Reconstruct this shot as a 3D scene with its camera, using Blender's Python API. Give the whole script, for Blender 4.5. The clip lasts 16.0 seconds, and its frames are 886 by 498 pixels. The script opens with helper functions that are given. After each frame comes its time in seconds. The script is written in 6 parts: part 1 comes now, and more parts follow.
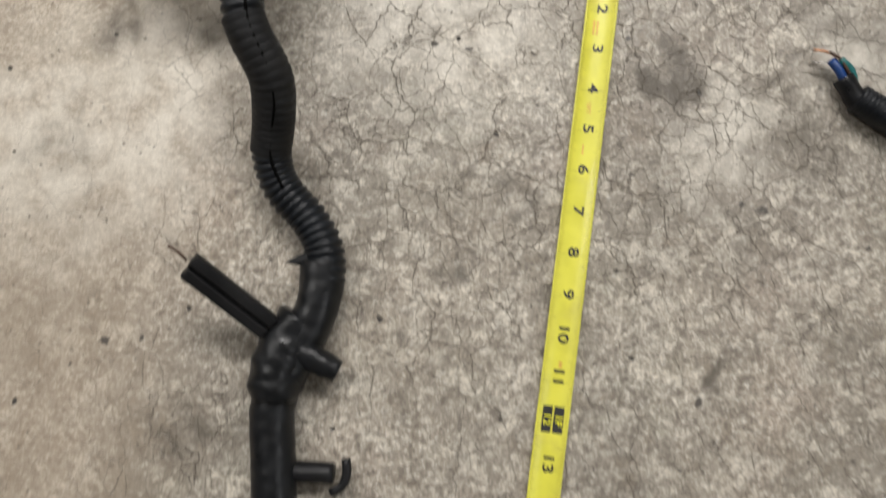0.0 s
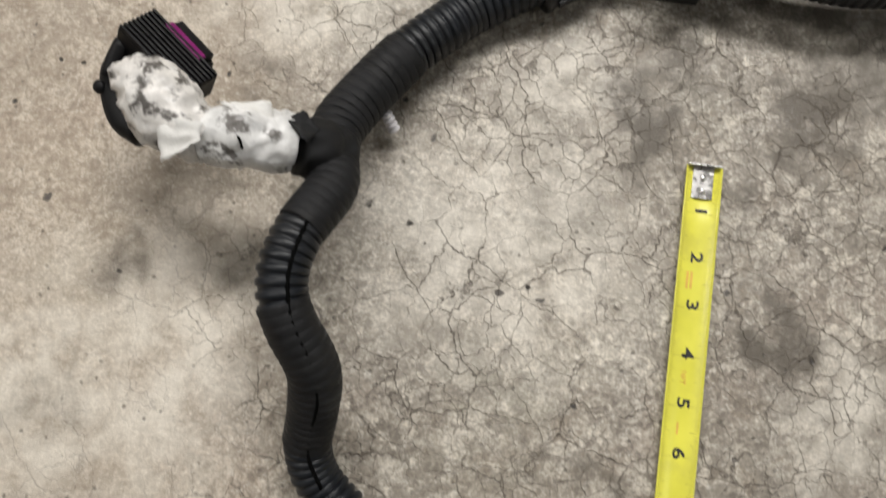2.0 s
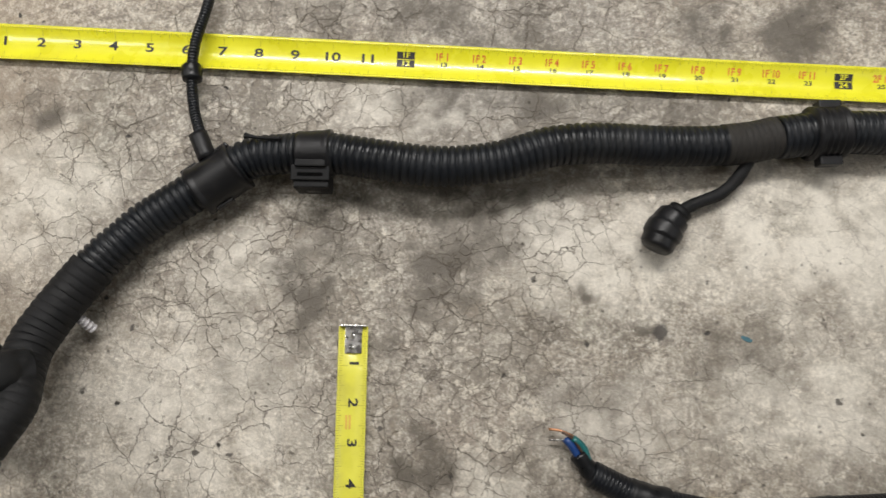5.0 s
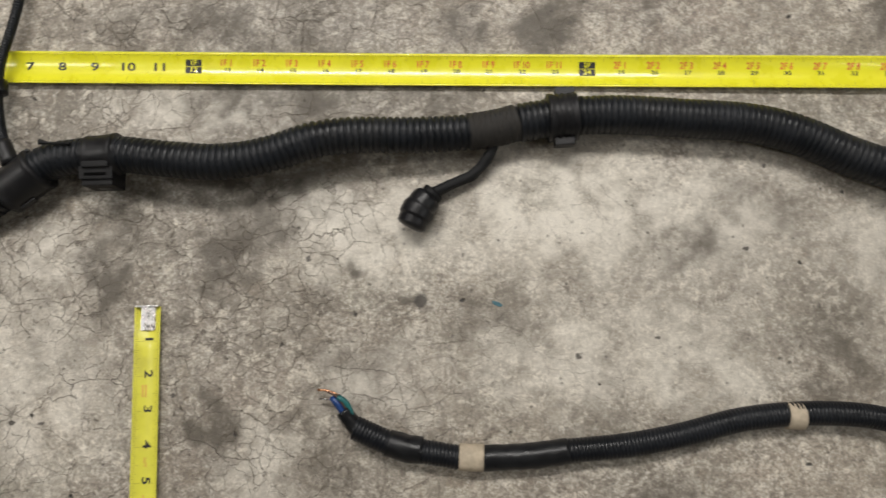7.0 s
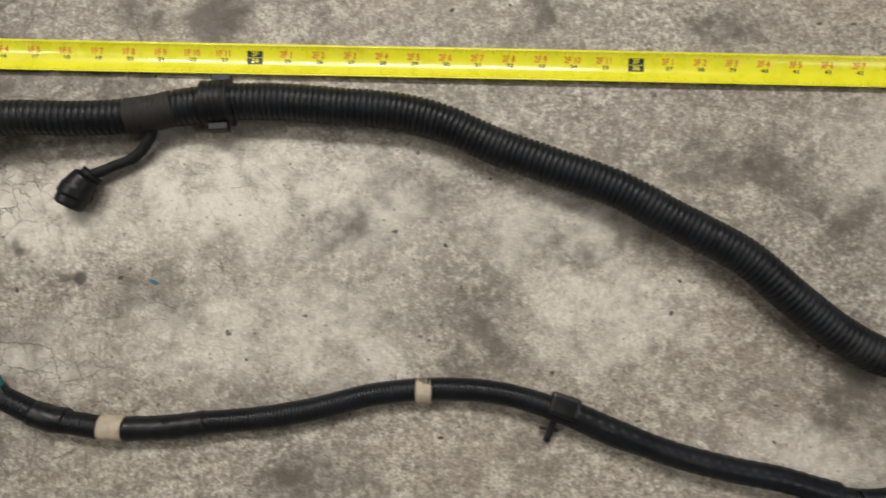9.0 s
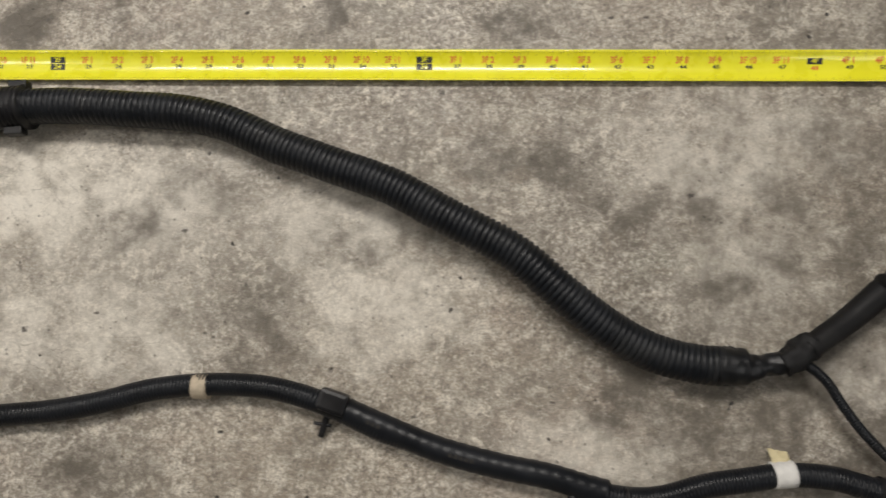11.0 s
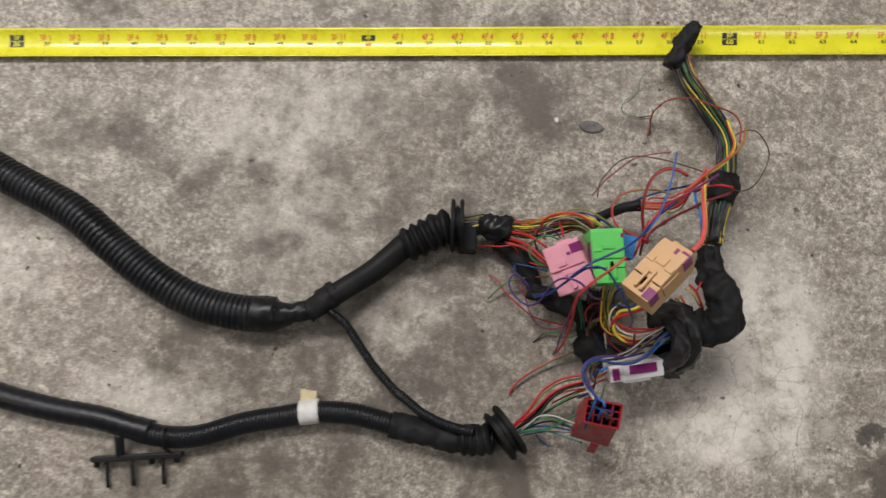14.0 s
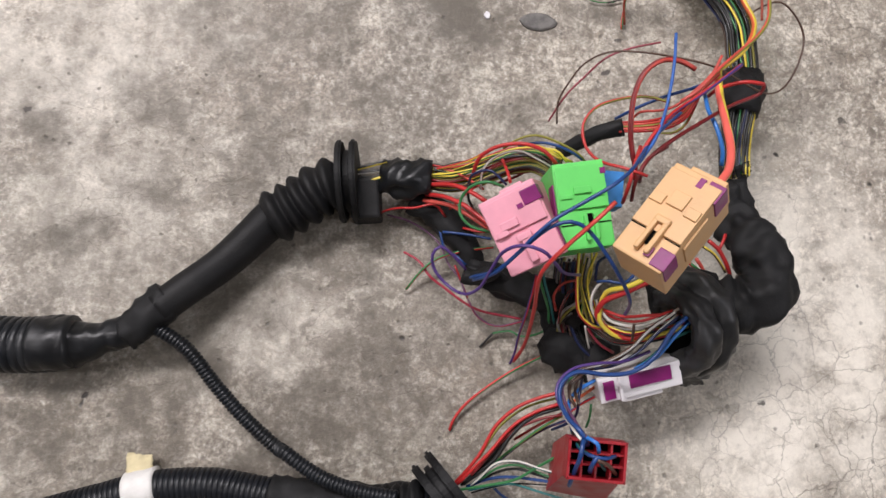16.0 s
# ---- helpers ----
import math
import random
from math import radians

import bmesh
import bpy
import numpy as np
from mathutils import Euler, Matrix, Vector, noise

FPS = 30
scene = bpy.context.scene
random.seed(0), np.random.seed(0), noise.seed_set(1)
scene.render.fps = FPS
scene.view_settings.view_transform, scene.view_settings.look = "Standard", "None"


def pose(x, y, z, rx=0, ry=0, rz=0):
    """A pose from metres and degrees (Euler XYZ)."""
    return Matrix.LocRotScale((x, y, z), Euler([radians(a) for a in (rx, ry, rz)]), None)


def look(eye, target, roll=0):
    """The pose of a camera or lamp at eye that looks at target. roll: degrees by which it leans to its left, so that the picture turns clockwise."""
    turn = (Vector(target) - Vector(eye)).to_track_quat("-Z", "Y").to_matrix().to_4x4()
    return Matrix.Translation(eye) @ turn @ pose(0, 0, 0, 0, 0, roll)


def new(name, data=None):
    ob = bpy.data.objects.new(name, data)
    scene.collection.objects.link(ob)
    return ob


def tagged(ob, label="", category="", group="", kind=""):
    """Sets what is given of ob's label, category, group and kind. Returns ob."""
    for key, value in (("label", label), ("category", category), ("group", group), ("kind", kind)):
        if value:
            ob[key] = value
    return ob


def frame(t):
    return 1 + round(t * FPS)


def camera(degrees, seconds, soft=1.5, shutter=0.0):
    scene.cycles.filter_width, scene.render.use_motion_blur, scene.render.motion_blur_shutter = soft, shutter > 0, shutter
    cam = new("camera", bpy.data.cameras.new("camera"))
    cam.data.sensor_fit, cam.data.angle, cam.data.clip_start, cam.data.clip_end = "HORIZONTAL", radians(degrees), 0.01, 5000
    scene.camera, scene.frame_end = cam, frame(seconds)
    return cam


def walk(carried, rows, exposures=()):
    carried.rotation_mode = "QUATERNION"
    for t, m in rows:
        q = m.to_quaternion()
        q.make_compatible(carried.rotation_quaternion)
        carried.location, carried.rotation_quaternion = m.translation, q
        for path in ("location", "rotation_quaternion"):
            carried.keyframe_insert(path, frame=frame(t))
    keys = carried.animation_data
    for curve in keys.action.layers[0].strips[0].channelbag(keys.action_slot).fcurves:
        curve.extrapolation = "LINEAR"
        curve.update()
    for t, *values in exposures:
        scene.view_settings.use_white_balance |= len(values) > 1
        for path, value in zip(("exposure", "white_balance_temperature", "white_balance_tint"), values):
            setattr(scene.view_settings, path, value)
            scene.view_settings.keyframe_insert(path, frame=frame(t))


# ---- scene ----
cam = camera(64.7, 16.0, shutter=0.5)
PATH = [
    (0, (0.242, -0.434, 0.424), (0.103, -0.271, -1.565), -30.7),
    (0.5, (0.22, -0.391, 0.397), (0.094, -0.159, -1.586), -19.5),
    (1, (0.203, -0.368, 0.383), (0.082, -0.132, -1.599), -17.1),
    (1.5, (0.189, -0.339, 0.371), (0.077, -0.099, -1.612), -14.9),
    (2, (0.17, -0.306, 0.372), (0.07, -0.034, -1.607), -9.9),
    (2.5, (0.158, -0.279, 0.38), (0.059, 0.018, -1.596), -8.9),
    (3, (0.161, -0.258, 0.379), (0.092, 0.031, -1.599), -6.4),
    (3.5, (0.197, -0.236, 0.382), (0.142, 0.054, -1.596), -5.9),
    (4, (0.257, -0.216, 0.4), (0.254, 0.088, -1.577), 3.6),
    (4.2, (0.279, -0.211, 0.417), (0.278, 0.101, -1.558), 3.7),
    (6.3, (0.431, -0.195, 0.504), (0.395, 0.037, -1.482), -6.4),
    (6.5, (0.453, -0.203, 0.511), (0.422, 0.031, -1.475), -5.2),
    (7, (0.508, -0.205, 0.521), (0.478, 0.039, -1.464), -6.4),
    (7.5, (0.553, -0.211, 0.518), (0.513, 0.04, -1.466), -9.7),
    (8, (0.611, -0.214, 0.528), (0.58, 0.053, -1.453), -8.1),
    (8.5, (0.688, -0.216, 0.529), (0.662, 0.052, -1.453), -6.2),
    (9, (0.766, -0.216, 0.539), (0.757, 0.023, -1.447), -0.9),
    (9.2, (0.785, -0.215, 0.541), (0.767, 0.009, -1.446), -3.2),
    (11.3, (0.998, -0.213, 0.54), (0.878, 0.02, -1.442), -26.3),
    (11.5, (1.02, -0.229, 0.553), (0.907, 0.002, -1.43), -25.3),
    (12, (1.069, -0.259, 0.595), (0.973, -0.026, -1.389), -21.6),
    (12.5, (1.129, -0.272, 0.592), (1.057, -0.064, -1.396), -18.2),
    (13, (1.195, -0.267, 0.584), (1.132, -0.062, -1.404), -17.6),
    (13.5, (1.255, -0.258, 0.583), (1.201, -0.016, -1.401), -13.0),
    (14, (1.301, -0.254, 0.568), (1.244, 0.007, -1.414), -11.9),
    (14.5, (1.325, -0.24, 0.495), (1.248, 0.012, -1.487), -17.3),
    (15, (1.318, -0.231, 0.423), (1.299, -0.007, -1.564), -6.3),
    (15.5, (1.324, -0.243, 0.392), (1.358, -0.023, -1.596), 5.1),
    (16, (1.33, -0.24, 0.377), (1.398, -0.029, -1.611), 13.2),
]
EXPOSURES = [(0, -0.2, 6500, 10), (4, -0.2, 6500, 10), (6.5, -0.48, 6600, 10), (9, -0.47, 6700, 10), (11.5, -0.52, 6750, 11), (14, -0.34, 6500, 14), (15, -0.2, 6350, 17), (16, 0.2, 6350, 17)]
walk(cam, [(t, look(eye, target, roll)) for t, eye, target, roll in PATH], EXPOSURES)


# ---- world and lights ----
world = bpy.data.worlds.new("world")
scene.world = world
world.use_nodes = True
world.node_tree.nodes["Background"].inputs[0].default_value = (0.9, 0.95, 1.0, 1)
world.node_tree.nodes["Background"].inputs[1].default_value = 0.02


def area(name, m, sx, sy, watts, colour):
    data = bpy.data.lights.new(name, "AREA")
    data.shape, data.size, data.size_y = "RECTANGLE", sx, sy
    data.energy, data.color = watts, colour
    ob = new(name, data)
    ob.matrix_world = m
    return ob


# unseen fluorescent tube rows under the workshop ceiling; the far lamp is added fill
area("tube_row_back", look((0.35, 1.6, 2.75), (0.5, 0.0, 0.0)), 2.4, 0.5, 118, (1.0, 0.975, 0.945))
area("tube_row_side", look((-1.55, 0.1, 2.75), (0.3, -0.1, 0.0)), 0.5, 2.2, 46, (1.0, 0.975, 0.94))
area("far_fill", look((2.9, -0.9, 2.75), (1.3, -0.2, 0.0)), 0.8, 2.2, 25, (0.97, 0.985, 1.0))


# ---- materials ----
def nodes_of(name):
    m = bpy.data.materials.new(name)
    m.use_nodes = True
    t = m.node_tree
    return m, t, t.nodes["Principled BSDF"]


def node(t, kind, **values):
    n = t.nodes.new(kind)
    for k, v in values.items():
        if k == "op":
            n.operation = v
        elif k == "feature":
            n.feature = v
        else:
            n.inputs[k.replace("_", " ")].default_value = v
    return n


def math_node(t, op, a, b=None, clamp=False):
    n = t.nodes.new("ShaderNodeMath")
    n.operation, n.use_clamp = op, clamp
    for i, v in enumerate((a, b)):
        if v is None:
            continue
        if isinstance(v, (int, float)):
            n.inputs[i].default_value = v
        else:
            t.links.new(v, n.inputs[i])
    return n.outputs[0]


def ramp(t, fac, lo, hi, a=0.0, b=1.0):
    n = t.nodes.new("ShaderNodeMapRange")
    n.interpolation_type = "SMOOTHSTEP"
    for i, v in enumerate((fac, lo, hi, a, b)):
        if isinstance(v, (int, float)):
            n.inputs[i].default_value = v
        else:
            t.links.new(v, n.inputs[i])
    return n.outputs[0]


def blend(t, fac, a, b, mode="MIX"):
    n = t.nodes.new("ShaderNodeMix")
    n.data_type, n.blend_type = "RGBA", mode
    for i, v in ((0, fac), (6, a), (7, b)):
        if isinstance(v, (int, float)):
            n.inputs[i].default_value = v
        elif isinstance(v, tuple):
            n.inputs[i].default_value = (*v, 1)
        else:
            t.links.new(v, n.inputs[i])
    return n.outputs[2]


def noise_node(t, vec, scale, detail=4.0, rough=0.55, dist=0.0):
    n = node(t, "ShaderNodeTexNoise", Scale=scale, Detail=detail, Roughness=rough, Distortion=dist)
    if vec is not None:
        t.links.new(vec, n.inputs["Vector"])
    return n


def surface(name, colour, rough=0.5, metal=0.0, dark=0.75, scale=60.0, bump=0.15, grain=900.0, spec=0.5, coat=0.0, dust=None, dust_amount=0.0, lo=0.48, hi=0.75):
    """A plain coloured surface with grime at one scale and grain at another."""
    m, t, b = nodes_of(name)
    co = t.nodes.new("ShaderNodeTexCoord").outputs["Object"]
    big = noise_node(t, co, scale, 5.0)
    fine = noise_node(t, co, grain, 2.0)
    f = ramp(t, big.outputs[0], 0.3, 0.7)
    c = blend(t, f, tuple(v * dark for v in colour), colour)
    if dust:
        d = noise_node(t, co, scale * 0.6, 6.0, 0.65)
        c = blend(t, ramp(t, d.outputs[0], lo, hi, 0.0, dust_amount), c, dust)
    t.links.new(c, b.inputs["Base Color"])
    r = ramp(t, big.outputs[0], 0.2, 0.8, max(0.05, rough - 0.1), min(1.0, rough + 0.12))
    t.links.new(r, b.inputs["Roughness"])
    b.inputs["Metallic"].default_value = metal
    b.inputs["Specular IOR Level"].default_value = spec
    b.inputs["Coat Weight"].default_value = coat
    bp = node(t, "ShaderNodeBump", Strength=bump, Distance=0.0006)
    t.links.new(fine.outputs[0], bp.inputs["Height"])
    t.links.new(bp.outputs[0], b.inputs["Normal"])
    return m


# Loom shade and light falloff by the tape painted in, plus brown stains eastward.
STAINS_AND_SHADE_BROAD = [(0.33, 0.03, 0.13, 0.045, 0.3), (0.47, -0.02, 0.07, 0.02, 0.3), (0.43, -0.26, 0.07, 0.12, 0.2), (0.36, -0.055, 0.06, 0.04, 0.3),
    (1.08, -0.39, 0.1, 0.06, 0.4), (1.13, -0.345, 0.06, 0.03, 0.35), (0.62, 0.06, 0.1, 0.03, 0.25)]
STAINS_WEST = [(-0.043, -0.368, 0.0214, 0.0238, 0.3), (-0.02, -0.292, 0.0156, 0.0186, 0.3), (0.035, -0.171, 0.0193, 0.0131, 0.3), (0.061, -0.055, 0.0202, 0.0143, 0.4),
    (0.063, -0.288, 0.0289, 0.022, 0.35), (0.077, -0.534, 0.0275, 0.0198, 0.25), (0.209, -0.211, 0.0296, 0.0378, 0.25), (0.22, -0.413, 0.0135, 0.0102, 0.35),
    (0.243, -0.16, 0.0228, 0.0226, 0.5), (0.244, -0.169, 0.0217, 0.0191, 0.4), (0.25, -0.178, 0.0161, 0.0196, 0.4), (0.262, -0.361, 0.0227, 0.0171, 0.35),
    (0.27, -0.131, 0.0487, 0.0164, 0.3), (0.291, -0.427, 0.0198, 0.0201, 0.25), (0.303, -0.193, 0.0119, 0.0187, 0.3), (0.304, -0.104, 0.067, 0.0199, 0.3),
    (0.306, -0.092, 0.0285, 0.0167, 0.35), (0.334, -0.151, 0.0224, 0.0241, 0.75)]
# Entries (0.353, -0.091) and (0.375, -0.025) darken the floor around the loom.
STAINS_AND_DARK_MIDDLE = [(0.335, -0.276, 0.0206, 0.0262, 0.6), (0.353, -0.123, 0.06, 0.0261, 0.35), (0.353, -0.091, 0.0693, 0.0167, 0.45), (0.375, -0.025, 0.0835, 0.0175, 0.5),
    (0.384, -0.446, 0.0071, 0.0058, 0.45), (0.407, -0.103, 0.0374, 0.0399, 0.3), (0.437, -0.165, 0.0102, 0.0077, 0.5), (0.484, -0.18, 0.0098, 0.0081, 0.5),
    (0.518, 0.035, 0.0265, 0.0186, 0.4), (0.523, -0.191, 0.0523, 0.0263, 0.3), (0.58, 0.033, 0.0308, 0.0209, 0.6), (0.664, -0.322, 0.0556, 0.0265, 0.35),
    (0.672, 0.025, 0.0393, 0.023, 0.3), (0.689, -0.134, 0.0504, 0.0257, 0.3), (0.734, -0.102, 0.0443, 0.0273, 0.3), (0.788, -0.221, 0.0368, 0.0495, 0.35),
    (0.84, 0.044, 0.0274, 0.0193, 0.35), (0.885, -0.144, 0.0657, 0.0267, 0.3)]
STAINS_EAST = [(0.969, -0.079, 0.0267, 0.0229, 0.4), (0.995, 0.029, 0.0545, 0.0239, 0.35), (1.026, -0.081, 0.0409, 0.0282, 0.35), (1.064, -0.268, 0.0335, 0.0286, 0.35),
    (1.069, -0.113, 0.0584, 0.0299, 0.3), (1.114, -0.246, 0.0784, 0.0408, 0.4), (1.124, -0.206, 0.0236, 0.0212, 0.4), (1.132, -0.273, 0.0946, 0.047, 0.35),
    (1.137, -0.109, 0.029, 0.0248, 0.3), (1.151, -0.18, 0.0303, 0.0268, 0.4), (1.153, -0.126, 0.0273, 0.019, 0.4), (1.155, -0.086, 0.0196, 0.0152, 0.3),
    (1.181, -0.198, 0.0325, 0.0234, 0.25), (1.193, -0.283, 0.0233, 0.0174, 0.4), (1.213, -0.355, 0.1335, 0.0349, 0.3), (1.23, -0.2, 0.2, 0.28, 0.3),
    (1.233, -0.188, 0.0181, 0.0185, 0.3), (1.247, -0.275, 0.1221, 0.0683, 0.34)]
STAINS_FAR_EAST = [(1.258, -0.302, 0.0557, 0.0563, 0.25), (1.27, -0.239, 0.0072, 0.0149, 0.4), (1.293, -0.28, 0.0179, 0.0236, 0.35), (1.309, -0.046, 0.0356, 0.0224, 0.4),
    (1.311, -0.27, 0.0271, 0.0498, 0.4), (1.316, -0.369, 0.0319, 0.0731, 0.45), (1.329, -0.014, 0.062, 0.0304, 0.32), (1.343, -0.364, 0.0271, 0.0405, 0.45),
    (1.344, -0.134, 0.0062, 0.0044, 0.5), (1.35, -0.053, 0.0478, 0.0604, 0.45), (1.352, -0.034, 0.0576, 0.0666, 0.5), (1.383, -0.124, 0.0441, 0.0194, 0.3),
    (1.455, -0.076, 0.0387, 0.0167, 0.35), (1.563, -0.141, 0.0035, 0.0035, 0.1), (1.627, -0.362, 0.0172, 0.0255, 0.7)]
SPOTS_WEST = [(-0.069, -0.265, 0.0015, 0.0016, 0.9), (0.016, -0.49, 0.0035, 0.003, 0.7), (0.038, -0.484, 0.0028, 0.0028, 0.66), (0.062, -0.328, 0.0024, 0.0024, 0.66),
    (0.07, -0.518, 0.0021, 0.0016, 0.7), (0.107, -0.237, 0.0034, 0.0028, 0.66), (0.135, -0.195, 0.0019, 0.0018, 0.8), (0.185, -0.273, 0.0018, 0.0018, 0.9),
    (0.207, -0.273, 0.0015, 0.0012, 0.8), (0.263, -0.493, 0.0029, 0.0032, 0.7), (0.303, -0.251, 0.0038, 0.0033, 0.66), (0.317, -0.395, 0.0016, 0.0017, 0.7),
    (0.376, -0.463, 0.0026, 0.0042, 0.8)]
SPOTS_MIDDLE = [(0.385, -0.343, 0.0025, 0.0025, 0.75), (0.397, -0.345, 0.0056, 0.0045, 0.66), (0.399, -0.149, 0.0017, 0.0013, 0.8), (0.442, -0.486, 0.0019, 0.0023, 0.7),
    (0.46, -0.357, 0.0016, 0.0017, 0.8), (0.484, -0.18, 0.0067, 0.0068, 0.66), (0.515, -0.145, 0.0017, 0.0017, 0.8), (0.601, -0.219, 0.0021, 0.002, 0.9),
    (0.659, -0.205, 0.0017, 0.0021, 0.8), (0.726, -0.138, 0.0013, 0.0013, 0.9), (0.742, -0.075, 0.0027, 0.0032, 0.8), (0.778, -0.18, 0.0023, 0.0018, 0.8),
    (0.914, -0.278, 0.002, 0.0015, 0.8)]
SPOTS_EAST = [(0.929, -0.024, 0.0025, 0.0021, 0.9), (0.94, -0.197, 0.0018, 0.0018, 0.9), (1.063, 0.039, 0.0028, 0.0024, 0.8), (1.09, 0.038, 0.0023, 0.0024, 0.8),
    (1.123, -0.106, 0.0016, 0.0016, 0.9), (1.353, -0.249, 0.0018, 0.0012, 0.66), (1.442, -0.108, 0.0016, 0.0013, 0.8), (1.452, -0.09, 0.0029, 0.0013, 0.8),
    (1.466, -0.044, 0.0019, 0.002, 0.8), (1.506, -0.296, 0.0021, 0.0018, 0.8), (1.572, -0.146, 0.0016, 0.0016, 0.9), (1.619, -0.323, 0.0147, 0.0112, 0.7)]
# Pale worn patches, with the floor's sheen painted into the same ellipses.
WEAR_AND_SHEEN_WEST = [(0.45, -0.13, 0.07, 0.04, 0.5), (1.24, -0.235, 0.05, 0.03, 0.35), (-0.043, -0.372, 0.0729, 0.073, 0.35), (0.02, -0.339, 0.0455, 0.0796, 0.4), (0.059, -0.115, 0.0726, 0.045, 0.45), (0.18, -0.248, 0.0779, 0.0663, 0.4),
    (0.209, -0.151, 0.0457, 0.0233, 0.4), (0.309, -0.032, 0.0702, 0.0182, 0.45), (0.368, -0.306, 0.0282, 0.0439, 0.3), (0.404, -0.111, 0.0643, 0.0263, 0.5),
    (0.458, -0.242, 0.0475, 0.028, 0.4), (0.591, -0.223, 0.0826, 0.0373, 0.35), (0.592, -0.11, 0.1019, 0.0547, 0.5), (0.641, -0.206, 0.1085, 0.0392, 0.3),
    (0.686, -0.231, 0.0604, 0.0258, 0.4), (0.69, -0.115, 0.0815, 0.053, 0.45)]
WEAR_AND_SHEEN_EAST = [(0.857, -0.134, 0.0744, 0.0401, 0.4), (0.887, -0.193, 0.0637, 0.0457, 0.4), (1.041, -0.304, 0.0688, 0.03, 0.35), (1.139, -0.083, 0.0675, 0.0391, 0.45),
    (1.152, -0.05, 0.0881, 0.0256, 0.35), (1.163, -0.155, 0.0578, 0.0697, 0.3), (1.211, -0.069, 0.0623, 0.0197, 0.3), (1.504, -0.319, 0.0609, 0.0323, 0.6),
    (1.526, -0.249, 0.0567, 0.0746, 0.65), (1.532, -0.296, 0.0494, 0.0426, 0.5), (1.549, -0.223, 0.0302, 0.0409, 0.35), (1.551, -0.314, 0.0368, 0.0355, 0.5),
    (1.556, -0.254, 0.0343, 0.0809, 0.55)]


def concrete():
    m, t, b = nodes_of("old_concrete")
    co = t.nodes.new("ShaderNodeTexCoord").outputs["Object"]
    shift = t.nodes.new("ShaderNodeVectorMath")
    shift.operation = "ADD"
    shift.inputs[1].default_value = (3.7, 1.9, 0.6)
    t.links.new(co, shift.inputs[0])
    ad0 = shift.outputs[0]
    big = noise_node(t, co, 4.0, 5.0, 0.6)
    mid = noise_node(t, co, 21.0, 10.0, 0.7)
    pale = noise_node(t, co, 36.0, 9.0, 0.68)
    small = noise_node(t, co, 115.0, 7.0, 0.74)
    fine = noise_node(t, co, 520.0, 3.0, 0.6)
    grit = noise_node(t, co, 240.0, 5.0, 0.72)
    fleck = noise_node(t, co, 62.0, 9.0, 0.72, 0.6)
    fleck_b = noise_node(t, ad0, 84.0, 8.0, 0.7, 0.4)
    where = noise_node(t, co, 11.0, 4.0, 0.6)
    c = blend(t, ramp(t, big.outputs[0], 0.38, 0.6), (0.52, 0.46, 0.375), (0.4, 0.362, 0.305))
    # faint green-grey and rust-brown tints in broad drifts
    tint = noise_node(t, ad0, 6.5, 6.0, 0.66)
    c = blend(t, ramp(t, tint.outputs[0], 0.52, 0.68, 0.0, 0.55), c, (0.35, 0.352, 0.27))
    c = blend(t, ramp(t, tint.outputs[0], 0.48, 0.32, 0.0, 0.5), c, (0.5, 0.405, 0.33))
    c = blend(t, ramp(t, mid.outputs[0], 0.46, 0.7, 0.0, 0.75), c, (0.225, 0.195, 0.155))
    cloud = noise_node(t, co, 7.0, 8.0, 0.68)
    c = blend(t, ramp(t, cloud.outputs[0], 0.44, 0.66, 0.0, 0.72), c, (0.215, 0.192, 0.152))
    smooth_area = ramp(t, cloud.outputs[0], 0.38, 0.58, 1.0, 0.35)
    worn = math_node(t, "MULTIPLY", ramp(t, pale.outputs[0], 0.5, 0.62), ramp(t, big.outputs[0], 0.35, 0.62, 0.9, 0.45))
    c = blend(t, worn, c, (0.72, 0.67, 0.575))
    c = blend(t, ramp(t, small.outputs[0], 0.36, 0.52, 0.8, 0.0), c, (0.165, 0.143, 0.117))
    c = blend(t, ramp(t, small.outputs[0], 0.54, 0.66, 0.0, 0.6), c, (0.75, 0.71, 0.63))
    c = blend(t, math_node(t, "MULTIPLY", ramp(t, fleck.outputs[0], 0.52, 0.6, 0.0, 0.72), ramp(t, where.outputs[0], 0.36, 0.6, 0.25, 1.0)), c, (0.27, 0.226, 0.172))
    c = blend(t, math_node(t, "MULTIPLY", ramp(t, fleck_b.outputs[0], 0.53, 0.6, 0.0, 0.8), ramp(t, where.outputs[0], 0.4, 0.64, 1.0, 0.35)), c, (0.74, 0.68, 0.575))
    c = blend(t, math_node(t, "MULTIPLY", ramp(t, grit.outputs[0], 0.37, 0.51, 0.85, 0.0), smooth_area), c, (0.145, 0.123, 0.098))
    c = blend(t, math_node(t, "MULTIPLY", ramp(t, grit.outputs[0], 0.53, 0.63, 0.0, 0.72), smooth_area), c, (0.82, 0.775, 0.69))
    c = blend(t, ramp(t, fine.outputs[0], 0.36, 0.58, 0.5, 0.0), c, (0.15, 0.132, 0.11))
    # fine map cracking, stronger in patches
    wob = noise_node(t, co, 34.0, 4.0, 0.6)
    sub = t.nodes.new("ShaderNodeVectorMath")
    sub.operation = "SUBTRACT"
    sub.inputs[1].default_value = (0.5, 0.5, 0.5)
    t.links.new(wob.outputs["Color"], sub.inputs[0])
    sc = t.nodes.new("ShaderNodeVectorMath")
    sc.operation = "SCALE"
    sc.inputs["Scale"].default_value = 0.015
    t.links.new(sub.outputs[0], sc.inputs[0])
    ad = t.nodes.new("ShaderNodeVectorMath")
    ad.operation = "ADD"
    t.links.new(co, ad.inputs[0])
